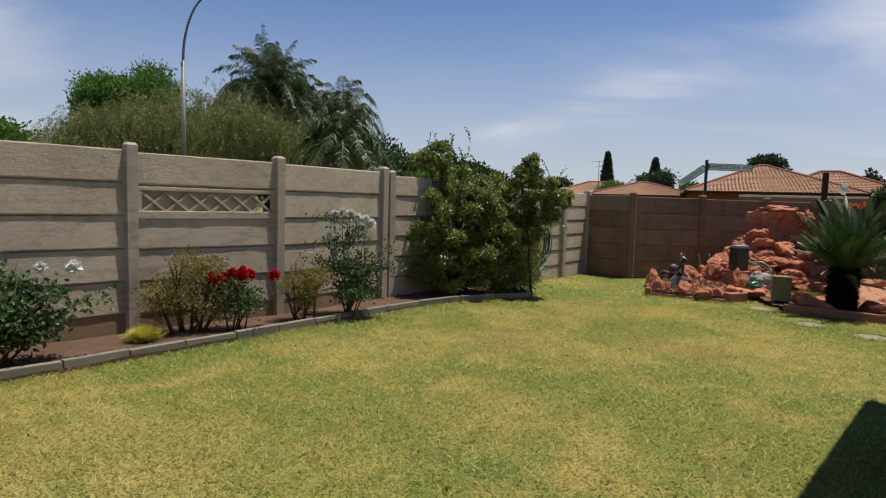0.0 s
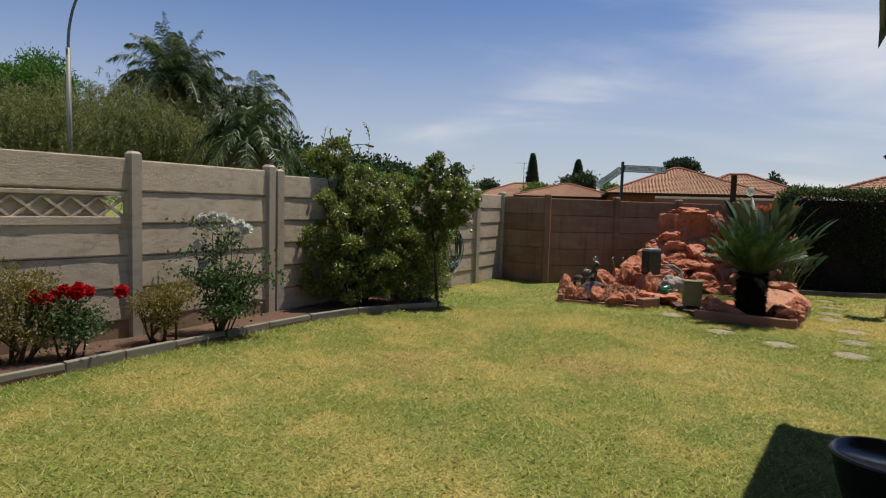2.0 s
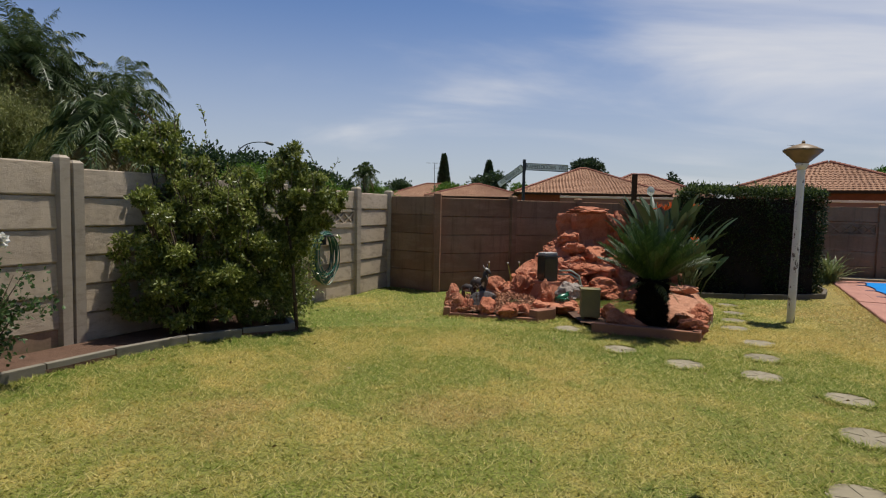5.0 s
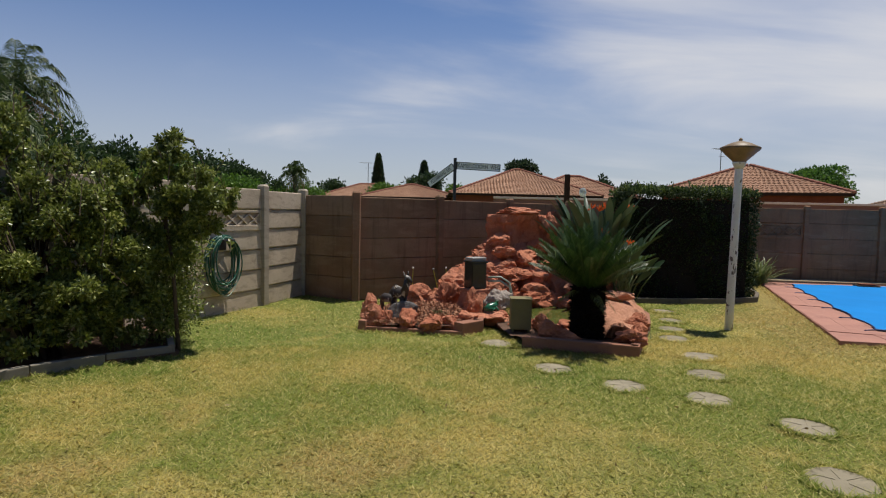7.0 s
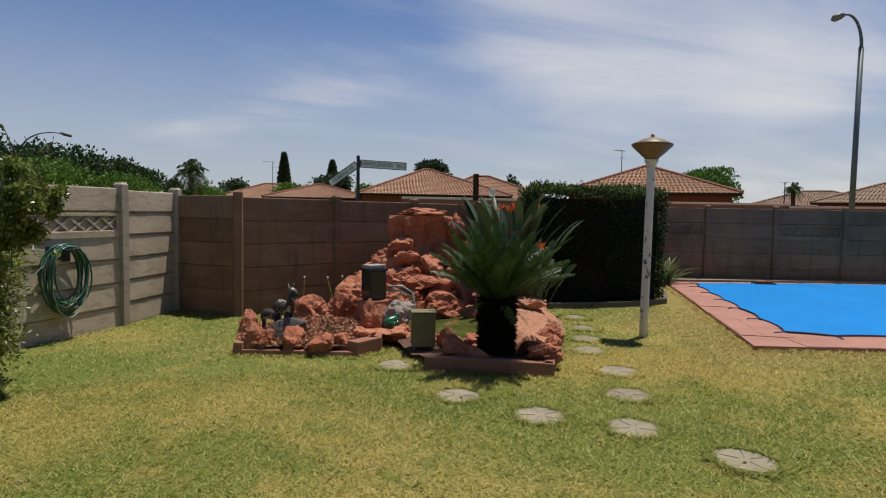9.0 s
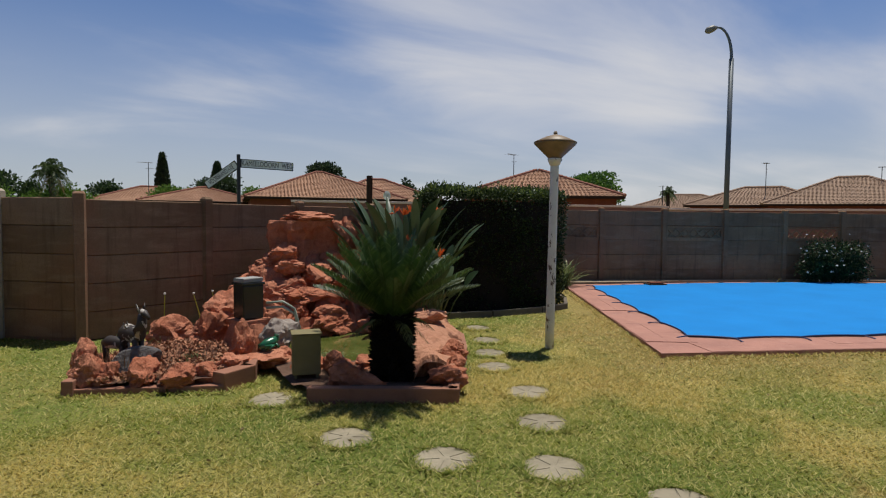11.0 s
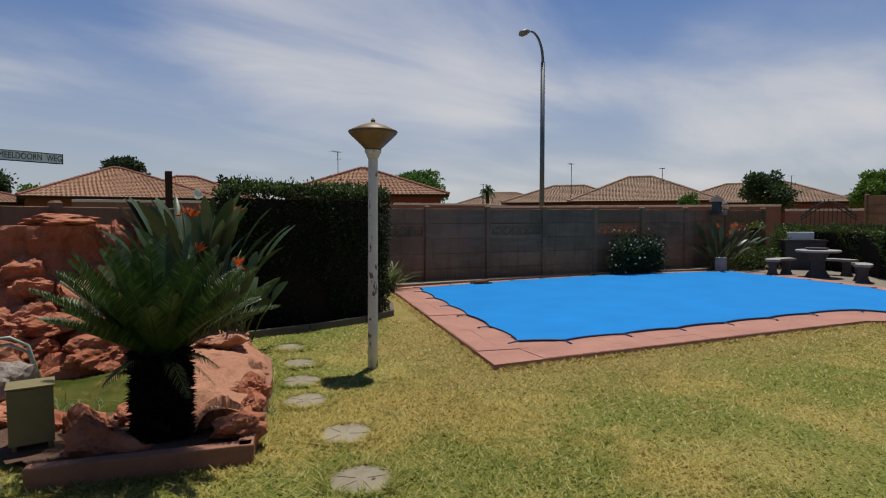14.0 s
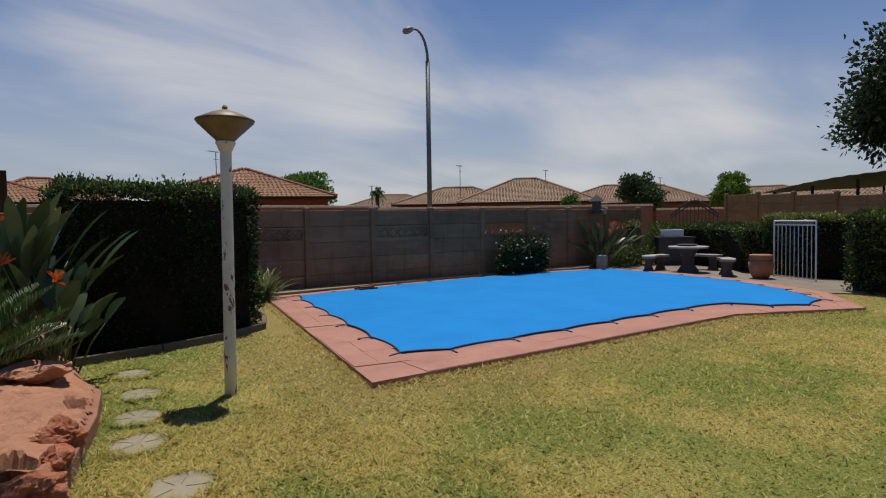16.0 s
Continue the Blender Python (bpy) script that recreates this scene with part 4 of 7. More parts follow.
precast_wall("wall_street", P_, [1.84] * 9, (5, 0.368), M["wall_street"], M["wall_street"], "brown precast wall with pierced panels behind the pool", {(1, 1): 1.0, (3, 1): 1.0, (5, 1): 0.0, (8, 1): 0.12})


# ---- kerb and rose bed ----
def make_kerb():
    bed = [(KERB[0][0], KERB[0][1])] + KERB[1:] + [(-0.28, 8.66), (-0.62, 9.6), (-0.78, 10.42), (-1.7, 9.1), (-2.55, 7.7), (-3.48, 5.98), (-4.5, 4.55), (-6.6, 1.4)]
    bm = bmesh.new()
    prism(bm, bed, -0.1, 0.045)
    bmesh.ops.triangulate(bm, faces=[f for f in bm.faces if len(f.verts) > 4])
    bmesh.ops.subdivide_edges(bm, edges=bm.edges, cuts=2)
    for v in bm.verts:
        if v.co.z > 0.02:
            v.co.z += 0.02 * noise.noise(v.co * 3)
    part("flower_bed", bm, M["soil"], None, "dry red-brown soil behind a kerb")
    o = bpy.data.objects["flower_bed"]
    tagged(o, "dry red-brown soil of the rose bed", "soil", kind="structure")
    kerb = thing("kerb", (0, 0, 0), "low edging of concrete kerb blocks along the rose bed", "kerb", kind="structure")
    for k, ((x0, y0), (x1, y1)) in enumerate(zip(KERB, KERB[1:])):
        L = math.hypot(x1 - x0, y1 - y0)
        bm = bmesh.new()
        block(bm, (L - 0.012, 0.07, 0.24), (L / 2, 0.035, -0.015), bevel=0.008)
        p = part("kerb_block", bm, M["kerb"], kerb)
        r = np.random.default_rng(k)
        p.matrix_basis = pose(x0, y0, r.normal() * 0.004, r.normal() * 1.2, 0, math.degrees(math.atan2(y1 - y0, x1 - x0)))
    bm = bmesh.new()
    block(bm, (0.55, 0.07, 0.26), (0.275, 0.035, -0.005), bevel=0.008)
    part("kerb_block", bm, M["kerb"], kerb).matrix_basis = pose(-0.31, 8.62, 0, 0, 0, 106)


make_kerb()


# ---- stepping stones ----
def make_stones():
    for k, (x, y) in enumerate(STONES):
        r = np.random.default_rng(40 + k)
        bm = bmesh.new()
        n, R = 22, r.uniform(0.185, 0.215)
        ring = [(R * (1 + 0.035 * r.normal()) * math.cos(2 * math.pi * j / n), R * 0.97 * (1 + 0.035 * r.normal()) * math.sin(2 * math.pi * j / n)) for j in range(n)]
        prism(bm, ring, -0.05, 0.010)
        tops = [f for f in bm.faces if f.normal.z > 0.9 or all(v.co.z > 0 for v in f.verts)]
        bmesh.ops.inset_region(bm, faces=tops, thickness=0.02, depth=0.004)
        # a dirty hollow in the middle with radial joints
        for j in range(5):
            a = 2 * math.pi * (j + 0.3 * r.random()) / 5
            block(bm, (R * 0.62, 0.004, 0.003), (math.cos(a) * R * 0.5, math.sin(a) * R * 0.5, 0.0125), rz=a)
        t = part("stepping_stone", bm, M["slab"], None, "round cast concrete stepping stone sunk in the lawn")
        t.matrix_basis = pose(x, y, 0, r.normal() * 1.2, r.normal() * 1.2, r.uniform(0, 360))
        tagged(t, "round cast concrete stepping stone sunk in the lawn", "stepping stone", "stepping stones across the lawn")


make_stones()


# ---- pool ----
def along(poly, step, closed=True):
    out = []
    pts = list(poly) + ([poly[0]] if closed else [])
    for (x0, y0), (x1, y1) in zip(pts, pts[1:]):
        n = max(1, round(math.hypot(x1 - x0, y1 - y0) / step))
        out += [(x0 + (x1 - x0) * k / n, y0 + (y1 - y0) * k / n) for k in range(n)]
    return out


def make_pool():
    pool = thing("pool_surround", (0, 0, 0), "salmon-pink paved pool surround with a raised edge", "pool surround", kind="structure")
    bm = bmesh.new()
    prism(bm, POOL_OUT, -0.1, 0.058)
    part("paving_bed", bm, M["coping"], pool, "pink screed")
    # the paving slabs, one by one, between rim and water
    cxy = np.mean(POOL_IN, axis=0)
    cells = 0
    for edge, ((x0, y0), (x1, y1)) in enumerate(zip(POOL_OUT, POOL_OUT[1:] + POOL_OUT[:1])):
        L = math.hypot(x1 - x0, y1 - y0)
        n = max(2, round(L / 0.62))
        ux, uy = (x1 - x0) / L, (y1 - y0) / L
        nx, ny = -uy, ux
        for k in range(n):
            for row, (d0, d1) in enumerate(((0.012, 0.30), (0.304, 0.66), (0.664, 1.02))):
                s0, s1 = k * L / n + 0.0012, (k + 1) * L / n - 0.0012
                sh = 0.0
                quad = [(x0 + ux * (s + sh) + nx * d, y0 + uy * (s + sh) + ny * d) for s, d in ((s0, d0), (s1, d0), (s1, d1), (s0, d1))]
                c = np.mean(quad, axis=0)
                gap = [abs((c[0] - p0) * (q1 - q0) - (c[1] - q0) * (p1 - p0)) / math.hypot(p1 - p0, q1 - q0) for (p0, q0), (p1, q1) in zip(POOL_OUT, POOL_OUT[1:] + POOL_OUT[:1])]
                if min(gap) < gap[edge] - 1e-6:
                    continue
                if not inside(np.array([q[0] for q in quad]), np.array([q[1] for q in quad]), POOL_OUT).all():
                    continue
                bm = bmesh.new()
                prism(bm, [((q[0] - c[0]), (q[1] - c[1])) for q in quad], 0.05, 0.063 + 0.0005 * ((k * 7 + row * 3) % 4) + 0.0003 * edge)
                part("paving_slab", bm, M["coping"], pool).matrix_basis = pose(c[0], c[1], 0)
                cells += 1
    # the cover, scalloped between its straps
    pts = along(POOL_IN, 0.95)
    ring = []
    n = len(pts)
    c = np.array(cxy)
    for k in range(n):
        a, b = np.array(pts[k]), np.array(pts[(k + 1) % n])
        m = 0.065 * np.linalg.norm(b - a)
        for s in np.linspace(0, 1, 8, endpoint=False):
            q = a + (b - a) * s
            nrm = np.array([-(b - a)[1], (b - a)[0]]) / np.linalg.norm(b - a)
            ring.append(tuple(q + nrm * m * 4 * s * (1 - s)))
    cover = thing("pool_cover", (0, 0, 0.066), "bright blue stretched pool safety cover", "pool cover")
    bm = bmesh.new()
    rows = []
    for j, (f, z) in enumerate(((1.0, 0.0), (0.985, 0.012), (0.93, 0.012), (0.8, 0.0), (0.6, -0.004), (0.35, -0.004))):
        rows.append([bm.verts.new((c[0] + (x - c[0]) * f, c[1] + (y - c[1]) * f, z + 0.016)) for x, y in ring])
    for a, b in zip(rows, rows[1:]):
        for k in range(len(ring)):
            bm.faces.new((a[k], a[(k + 1) % len(ring)], b[(k + 1) % len(ring)], b[k]))
    bm.faces.new(rows[-1])
    sheet = part("cover_sheet", bm, M["cover"], cover, "blue woven sheet", True)
    bm = bmesh.new()
    m = len(ring)
    tube(bm, [(x, y, 0.014) for x, y in ring + ring[:1]], 0.010, 6)
    part("edge_webbing", bm, M["rope"], cover, "dark blue edge webbing")
    for k in range(n):
        a = np.array(pts[k])
        before, after = np.array(pts[k - 1]), np.array(pts[(k + 1) % n])
        tdir = (after - before) / np.linalg.norm(after - before)
        out = np.array([tdir[1], -tdir[0]])
        bm = bmesh.new()
        q = a + out * 0.16
        tube(bm, [(a[0], a[1], 0.012), (q[0], q[1], 0.006)], 0.008, 5)
        block(bm, (0.03, 0.03, 0.012), (q[0], q[1], 0.0))
        part("strap", bm, M["rope"], cover, "short hold-down strap")
    # the skimmer lid behind the pool
    w = thing("skimmer_lid", (13.25, 13.45, 0.07), "dark red-brown weir lid on the pool edge", "pool lid", turn=-21)
    bm = bmesh.new()
    block(bm, (0.44, 0.3, 0.05), (0, 0, 0.025), bevel=0.01)
    part("frame", bm, M["redpost"], w)
    bm = bmesh.new()
    block(bm, (0.3, 0.18, 0.03), (0, 0, 0.066), bevel=0.008)
    part("lid", bm, M["redwall"], w, "red lid")
    # dry verge between the pool and the wall
    bm = bmesh.new()
    verge = [(11.0, 14.66), (14.45, 13.64), (16.96, 12.78), (18.77, 12.0), (20.4, 11.12), (21.8, 11.2), (18.93, 12.22), (15.83, 13.43), (12.74, 14.64), (9.9, 15.75)]
    prism(bm, verge, -0.05, 0.11)
    tagged(part("verge", bm, M["dirt"], None), "dry straw-coloured verge along the wall", "verge", kind="structure")
    bm = bmesh.new()
    prism(bm, [(17.45, 5.15), (19.05, 6.45), (20.3, 8.2), (21.3, 10.6), (21.9, 11.3), (23.6, 10.4), (24.2, 9.4), (22.0, 6.9), (20.4, 4.9), (18.0, 3.6)], -0.05, 0.028)
    tagged(part("patio", bm, M["patio"], None), "pale worn paving beside the pool", "patio", kind="structure")


make_pool()


# ---- garden lamp ----
def make_garden_lamp():
    t = thing("garden_lamp", (6.84, 9.46, 0), "white garden lamp post with flaking paint and a tan mushroom shade", "lamp post")
    t.matrix_basis = pose(6.84, 9.46, 0, -0.7, 1.2, 0)
    bm = bmesh.new()
    lathe(bm, [(0.056, -0.2), (0.055, 0.5), (0.053, 1.2), (0.052, 2.26), (0.05, 2.29)], 20)
    part("pole", bm, M["paint"], t, "white pole with chipped paint", True)
    bm = bmesh.new()
    lathe(bm, [(0.055, 2.27), (0.09, 2.345), (0.09, 2.36), (0.07, 2.362)], 24)
    part("collar", bm, M["paint"], t, "white flared collar", True)
    bm = bmesh.new()
    lathe(bm, [(0.08, 2.362), (0.105, 2.39), (0.255, 2.535), (0.262, 2.552)], 32)
    part("shade", bm, M["shade"], t, "tan inverted cone shade", True)
    bm = bmesh.new()
    lathe(bm, [(0.266, 2.552), (0.264, 2.562), (0.13, 2.625), (0.035, 2.655), (0.022, 2.66)], 32)
    part("cap", bm, M["shade"], t, "low tan cap", True)
    bm = bmesh.new()
    lathe(bm, [(0.022, 2.658), (0.026, 2.68), (0.012, 2.70)], 12)
    part("knob", bm, M["shade"], t)


make_garden_lamp()


# ---- rockery with pond ----
def smooth(v):
    v = min(1.0, max(0.0, v))
    return v * v * (3 - 2 * v)


APRON = [(4.67, 8.02), (5.63, 9.45), (5.98, 10.1), (6.15, 10.9), (5.95, 11.9)]


def apron_height(x, y):
    """Height of the stone apron, or None beyond it."""
    if not inside(np.array([x]), np.array([y]), BED)[0]:
        return None
    best = 9.0
    for (ax, ay), (bx, by) in zip(APRON, APRON[1:]):
        L2 = (bx - ax) ** 2 + (by - ay) ** 2
        u = min(1, max(0, ((x - ax) * (bx - ax) + (y - ay) * (by - ay)) / L2))
        best = min(best, math.hypot(x - ax - u * (bx - ax), y - ay - u * (by - ay)))
    if best < 0.03 or best > 1.15 or y < 8.45:
        return None
    p = Vector((x, y, 0))
    h = 0.12 + 0.05 * smooth(best / 0.1) + 0.13 * smooth(best / 0.5) - 0.4 * smooth((9.1 - y) / 0.4) * smooth((best - 0.3) / 0.25) + 0.30 * smooth((y - 10.4) / 1.5) - 0.34 * smooth((best - 0.78) / 0.25)
    h += 0.07 * noise.fractal(p * 1.6, 1.0, 2.1, 4) + 0.02 * noise.noise(p * 9)
    pit = noise.noise(p * 2.6 + Vector((3, 1, 4)))
    h -= 0.16 * smooth((pit - 0.28) / 0.12)
    return h


def cascade_height(x, y):
    """Height of the stepped ledges below the great rock, or None beyond them."""
    dx, dy = x - 4.5, y - 12.25
    u = math.hypot(dx / (1.60 if dx < 0 else 1.35), dy / 1.35)
    if u > 1.05:
        return None
    p = Vector((x, y, 0))
    z = 1.55 * max(0.0, 1 - u) ** 0.95 + 0.10 * noise.noise(p * 1.8)
    if y < 12.3 and abs(dx - 0.1) < 0.3:
        z -= 0.22 * smooth((z - 0.3) / 0.3)
    step = 0.15
    q = z / step + 0.9 * noise.noise(p * 2.4 + Vector((7, 2, 0)))
    f = q - math.floor(q)
    return max(-0.1, step * (math.floor(q) + smooth((f - 0.55) / 0.4)) + 0.05 * noise.fractal(p * 5, 1.0, 2.2, 4))


def crag_field(name, box, step, height, mat, jag):
    """A rough stone surface over a plan, folded sideways a little so that its edges overhang."""
    xs, ys = np.arange(box[0], box[1], step), np.arange(box[2], box[3], step)
    V, F, index = [], [], {}
    for i, x in enumerate(xs):
        for j, y in enumerate(ys):
            z = height(x, y)
            if z is None:
                continue
            n = noise.noise_vector(Vector((x * 6, y * 6, z * 6)))
            index[i, j] = len(V)
            V.append((x + n.x * jag, y + n.y * jag, z + n.z * jag * 0.5))
    for i, j in index:
        if (i + 1, j) in index and (i, j + 1) in index and (i + 1, j + 1) in index:
            F.append((index[i, j], index[i + 1, j], index[i + 1, j + 1], index[i, j + 1]))
    return mesh_of(name, V, F, mat)


def make_rockery():
    t = thing("rockery", (0, 0, 0), "red sandstone rockery with a pond inside a low border", "rockery")
    # border lengths
    for k, (a, b) in enumerate(zip(BED, BED[1:] + BED[:1])):
        L = math.hypot(b[0] - a[0], b[1] - a[1])
        if k in (3,):
            continue
        h, w = (0.14, 0.10) if k != 1 and k != 2 else (0.17, 0.16)
        if k == 0:
            h = 0.06
        bm = bmesh.new()
        block(bm, (L + 0.02, w, h + 0.2), (L / 2, w / 2, (h - 0.2) / 2), bevel=0.012)
        p = part("border", bm, M["border"], t, "terracotta-coloured cement border")
        p.matrix_basis = pose(a[0], a[1], 0, 0, 0, math.degrees(math.atan2(b[1] - a[1], b[0] - a[0])))
    # the bed's soil, sinking to the pond
    xs, ys = np.arange(1.6, 6.3, 0.09), np.arange(8.0, 12.8, 0.09)
    gx, gy = np.meshgrid(xs, ys)
    V, F, idx = [], [], -np.ones(gx.shape, int)
    inb = inside(gx.ravel(), gy.ravel(), BED).reshape(gx.shape)
    for i in range(gx.shape[0]):
        for j in range(gx.shape[1]):
            if inb[i, j]:
                x, y = gx[i, j], gy[i, j]
                pond = ((x - 4.45) / 0.72) ** 2 + ((y - 10.35) / 0.78) ** 2
                z = 0.10 + 0.05 * noise.fractal(Vector((x * 1.3, y * 1.3, 2)), 1, 2, 3)
                z += 0.09 * math.exp(-((x - 2.75) ** 2 + (y - 10.5) ** 2) / 0.25)
                z += 0.03 * math.exp(-((x - 5.45) ** 2 + (y - 10.1) ** 2) / 0.7) + 0.3 * math.exp(-((x - 4.4) ** 2 + (y - 12.1) ** 2) / 0.8)
                if pond < 1.3:
                    z = min(z, -0.15 + 0.22 * max(0, pond - 0.7))
                idx[i, j] = len(V)
                V.append((x, y, z))
    for i in range(gx.shape[0] - 1):
        for j in range(gx.shape[1] - 1):
            q = (idx[i, j], idx[i, j + 1], idx[i + 1, j + 1], idx[i + 1, j])
            if min(q) >= 0:
                F.append(q)
    put("bed_soil", mesh_of("bed_soil", V, F, M["soil"], True), t, "red-brown soil")
    bm = bmesh.new()
    ring = [(4.45 + 0.80 * math.cos(a), 10.35 + 0.86 * math.sin(a)) for a in np.linspace(0, 2 * math.pi, 40, endpoint=False)]
    prism(bm, ring, 0.02, 0.085)
    part("pond_water", bm, M["water"], t, "green still pond water")
    A = [rock_mesh("rock", s, M["rock"]) for s in range(1, 11)]
    P = [rock_mesh("pale_rock", s + 30, M["rockpale"]) for s in range(4)]
    r = np.random.default_rng(11)
    # the great back rock: a hollow face under a flat top
    V, F = [], []
    nz, na = 34, 64
    for i in range(nz):
        u = i / (nz - 1)
        z = 0.05 + 1.50 * u
        for j in range(na):
            a = 2 * math.pi * j / na
            off = (a - 1.5 * math.pi + math.pi) % (2 * math.pi) - math.pi
            rx, ry = 0.80 - 0.34 * u ** 0.8, 0.50 - 0.12 * u
            hollow = 1 - 0.42 * math.exp(-(off / 0.42) ** 2) * min(1, (1 - u) * 6)
            q = Vector((math.cos(a) * 1.6, math.sin(a) * 1.6, z * 1.8))
            crag = 0.15 * noise.hetero_terrain(q * 1.6, 1.0, 2.2, 5, 0.6) - 0.06
            ledge = 0.07 * (1 if noise.noise(Vector((math.cos(a) * 0.8, math.sin(a) * 0.8, z * 5.5))) > 0.05 else 0) * (1 - 0.7 * math.exp(-(off / 0.5) ** 2))
            s = hollow + crag + ledge
            V.append((4.58 + rx * s * math.cos(a), 12.32 + ry * s * math.sin(a), z))
    for i in range(nz - 1):
        for j in range(na):
            F.append((i * na + j, i * na + (j + 1) % na, (i + 1) * na + (j + 1) % na, (i + 1) * na + j))
    F.append(tuple((nz - 1) * na + j for j in range(na)))
    put("back_rock", mesh_of("back_rock", V, F, M["rock"]), t, "tall red sandstone face, hollow in the middle")
    for at, size, turn, tilt in (((4.55, 12.2, 1.60), (0.86, 0.62, 0.16), 8, (0, 1)), ((5.12, 12.02, 1.15), (0.5, 0.45, 0.8), 30, (0, -12)), ((5.02, 12.0, 1.38), (0.36, 0.4, 0.36), 75, (0, -8)),
                                 ((5.38, 12.05, 0.85), (0.55, 0.5, 0.8), 55, (0, 0)), ((5.6, 12.05, 0.5), (0.7, 0.6, 0.8), 15, (0, 0))):
        rock_part(t, A, at, size, turn, tilt=tilt)
    # one broken mass under the ledges, stepping down from the great rock
    put("ledge_mass", crag_field("ledge_mass", (2.85, 6.0, 10.75, 12.75), 0.032, cascade_height, M["rock"], 0.045), t, "broken red sandstone ledges stepping down to the pond")
    # ledges stepping down to the pond and to the side
    for k in range(64):
        u = r.random()
        z = 1.18 * (1 - u) ** 1.1
        ang = r.uniform(-2.9, -0.3)
        d = 0.32 + u * 1.15
        x, y = 4.5 + d * math.cos(ang) * 1.05, 12.2 + d * math.sin(ang) * 0.95
        if abs(x - 4.62) < 0.27 and z > 0.35:
            continue
        if x < 3.15 and y < 11.2:
            continue
        if ((x - 4.45) / 0.72) ** 2 + ((y - 10.35) / 0.78) ** 2 < 1.0:
            continue
        q = r.uniform(0.18, 0.40)
        rock_part(t, A, (x, y, max(0.08, z - 0.05)), (q * 1.35, q * 1.1, q * r.uniform(0.55, 0.9)), r.uniform(0, 360), tilt=(r.normal() * 12, r.normal() * 12 + 8 * math.cos(ang)))
    # the shaded fall in the middle
    for z, y in ((0.30, 11.35), (0.55, 11.6), (0.8, 11.8), (0.18, 11.15)):
        rock_part(t, A, (4.62 + r.normal() * 0.05, y, z), (0.7, 0.45, 0.38), r.uniform(0, 360), tilt=(20, 0))
    # round the pond and through the bed
    for k in range(30):
        a = r.uniform(0, 2 * math.pi)
        x, y = 4.45 + (0.86 + 0.12 * r.random()) * math.cos(a), 10.35 + (0.92 + 0.14 * r.random()) * math.sin(a)
        q = r.uniform(0.18, 0.36) * (0.7 if y < 10.0 else 1)
        rock_part(t, A, (x, y, 0.12 if y > 10 else 0.07), (q * 1.4, q, q * 0.75), r.uniform(0, 360), tilt=(r.normal() * 8, r.normal() * 8))
    for at, size in (((1.83, 9.92, 0.16), (0.30, 0.26, 0.32)), ((2.02, 9.86, 0.13), (0.3, 0.24, 0.24)), ((2.3, 9.74, 0.12), (0.42, 0.3, 0.28)), ((2.62, 9.62, 0.12), (0.4, 0.3, 0.24)), ((1.8, 10.15, 0.2), (0.26, 0.26, 0.42)),
                     ((2.85, 9.6, 0.12), (0.3, 0.24, 0.2)), ((1.95, 10.4, 0.12), (0.24, 0.24, 0.2)), ((2.7, 11.3, 0.2), (0.5, 0.4, 0.4)), ((3.0, 10.85, 0.25), (0.5, 0.42, 0.5)),
                     ((3.3, 11.1, 0.4), (0.6, 0.5, 0.6)), ((3.22, 10.05, 0.25), (0.26, 0.24, 0.44)), ((3.65, 10.9, 0.35), (0.5, 0.5, 0.5)), ((3.1, 9.75, 0.14), (0.36, 0.3, 0.22)),
                     ((3.5, 9.95, 0.1), (0.75, 0.5, 0.2)), ((3.9, 9.5, 0.08), (0.55, 0.4, 0.25)), ((3.95, 8.85, 0.12), (0.42, 0.32, 0.30)), ((4.0, 9.2, 0.12), (0.45, 0.36, 0.28)), ((4.35, 9.3, 0.1), (0.38, 0.3, 0.24)),
                     ((4.72, 8.3, 0.17), (0.34, 0.3, 0.22)), ((4.98, 8.62, 0.17), (0.3, 0.22, 0.2)), ((5.22, 9.0, 0.19), (0.26, 0.26, 0.26)),
                     ((4.1, 8.62, 0.08), (0.55, 0.3, 0.22))):
        rock_part(t, A, at, size, r.uniform(0, 360), tilt=(r.normal() * 5, r.normal() * 5))
    # the smooth pale apron of stone between the pond and the border on the pool side
    put("stone_apron", crag_field("stone_apron", (4.3, 6.2, 8.05, 12.3), 0.034, apron_height, M["rockpale"], 0.012), t, "pale pink sandstone apron with hollows")
    for at, size in (((5.3, 9.75, 0.24), (0.34, 0.22, 0.12)), ((5.62, 10.5, 0.32), (0.5, 0.4, 0.2)), ((5.72, 11.3, 0.42), (0.5, 0.6, 0.5)), ((5.35, 11.1, 0.40), (0.6, 0.5, 0.4)), ((5.15, 9.1, 0.20), (0.3, 0.24, 0.16))):
        rock_part(t, P, at, size, r.uniform(0, 360), "pale_rock", (r.normal() * 4, r.normal() * 4), label="pale pink sandstone block")
    # chips in the left-hand bed
    n = 3400
    x, y = r.uniform(1.85, 3.25, n), r.uniform(9.6, 11.0, n)
    ok = inside(x, y, BED)
    V, F = [], []
    for px, py in zip(x[ok], y[ok]):
        c = np.array([px, py, 0.125 + 0.10 * math.exp(-((px - 2.75) ** 2 + (py - 10.5) ** 2) / 0.25) + 0.02 * r.random()])
        e = unit(r.normal(size=(4, 3))) * r.uniform(0.014, 0.036)
        b = len(V)
        V.extend(c + e)
        F.extend([(b, b + 1, b + 2), (b, b + 2, b + 3), (b, b + 3, b + 1), (b + 1, b + 3, b + 2)])
    put("gravel", mesh_of("gravel", V, F, M["gravelchip"]), t, "loose red stone chips", kind="stuff")
    g = [rock_mesh("boulder", 61, M["grey"], rough=0.03, cuts=5)]
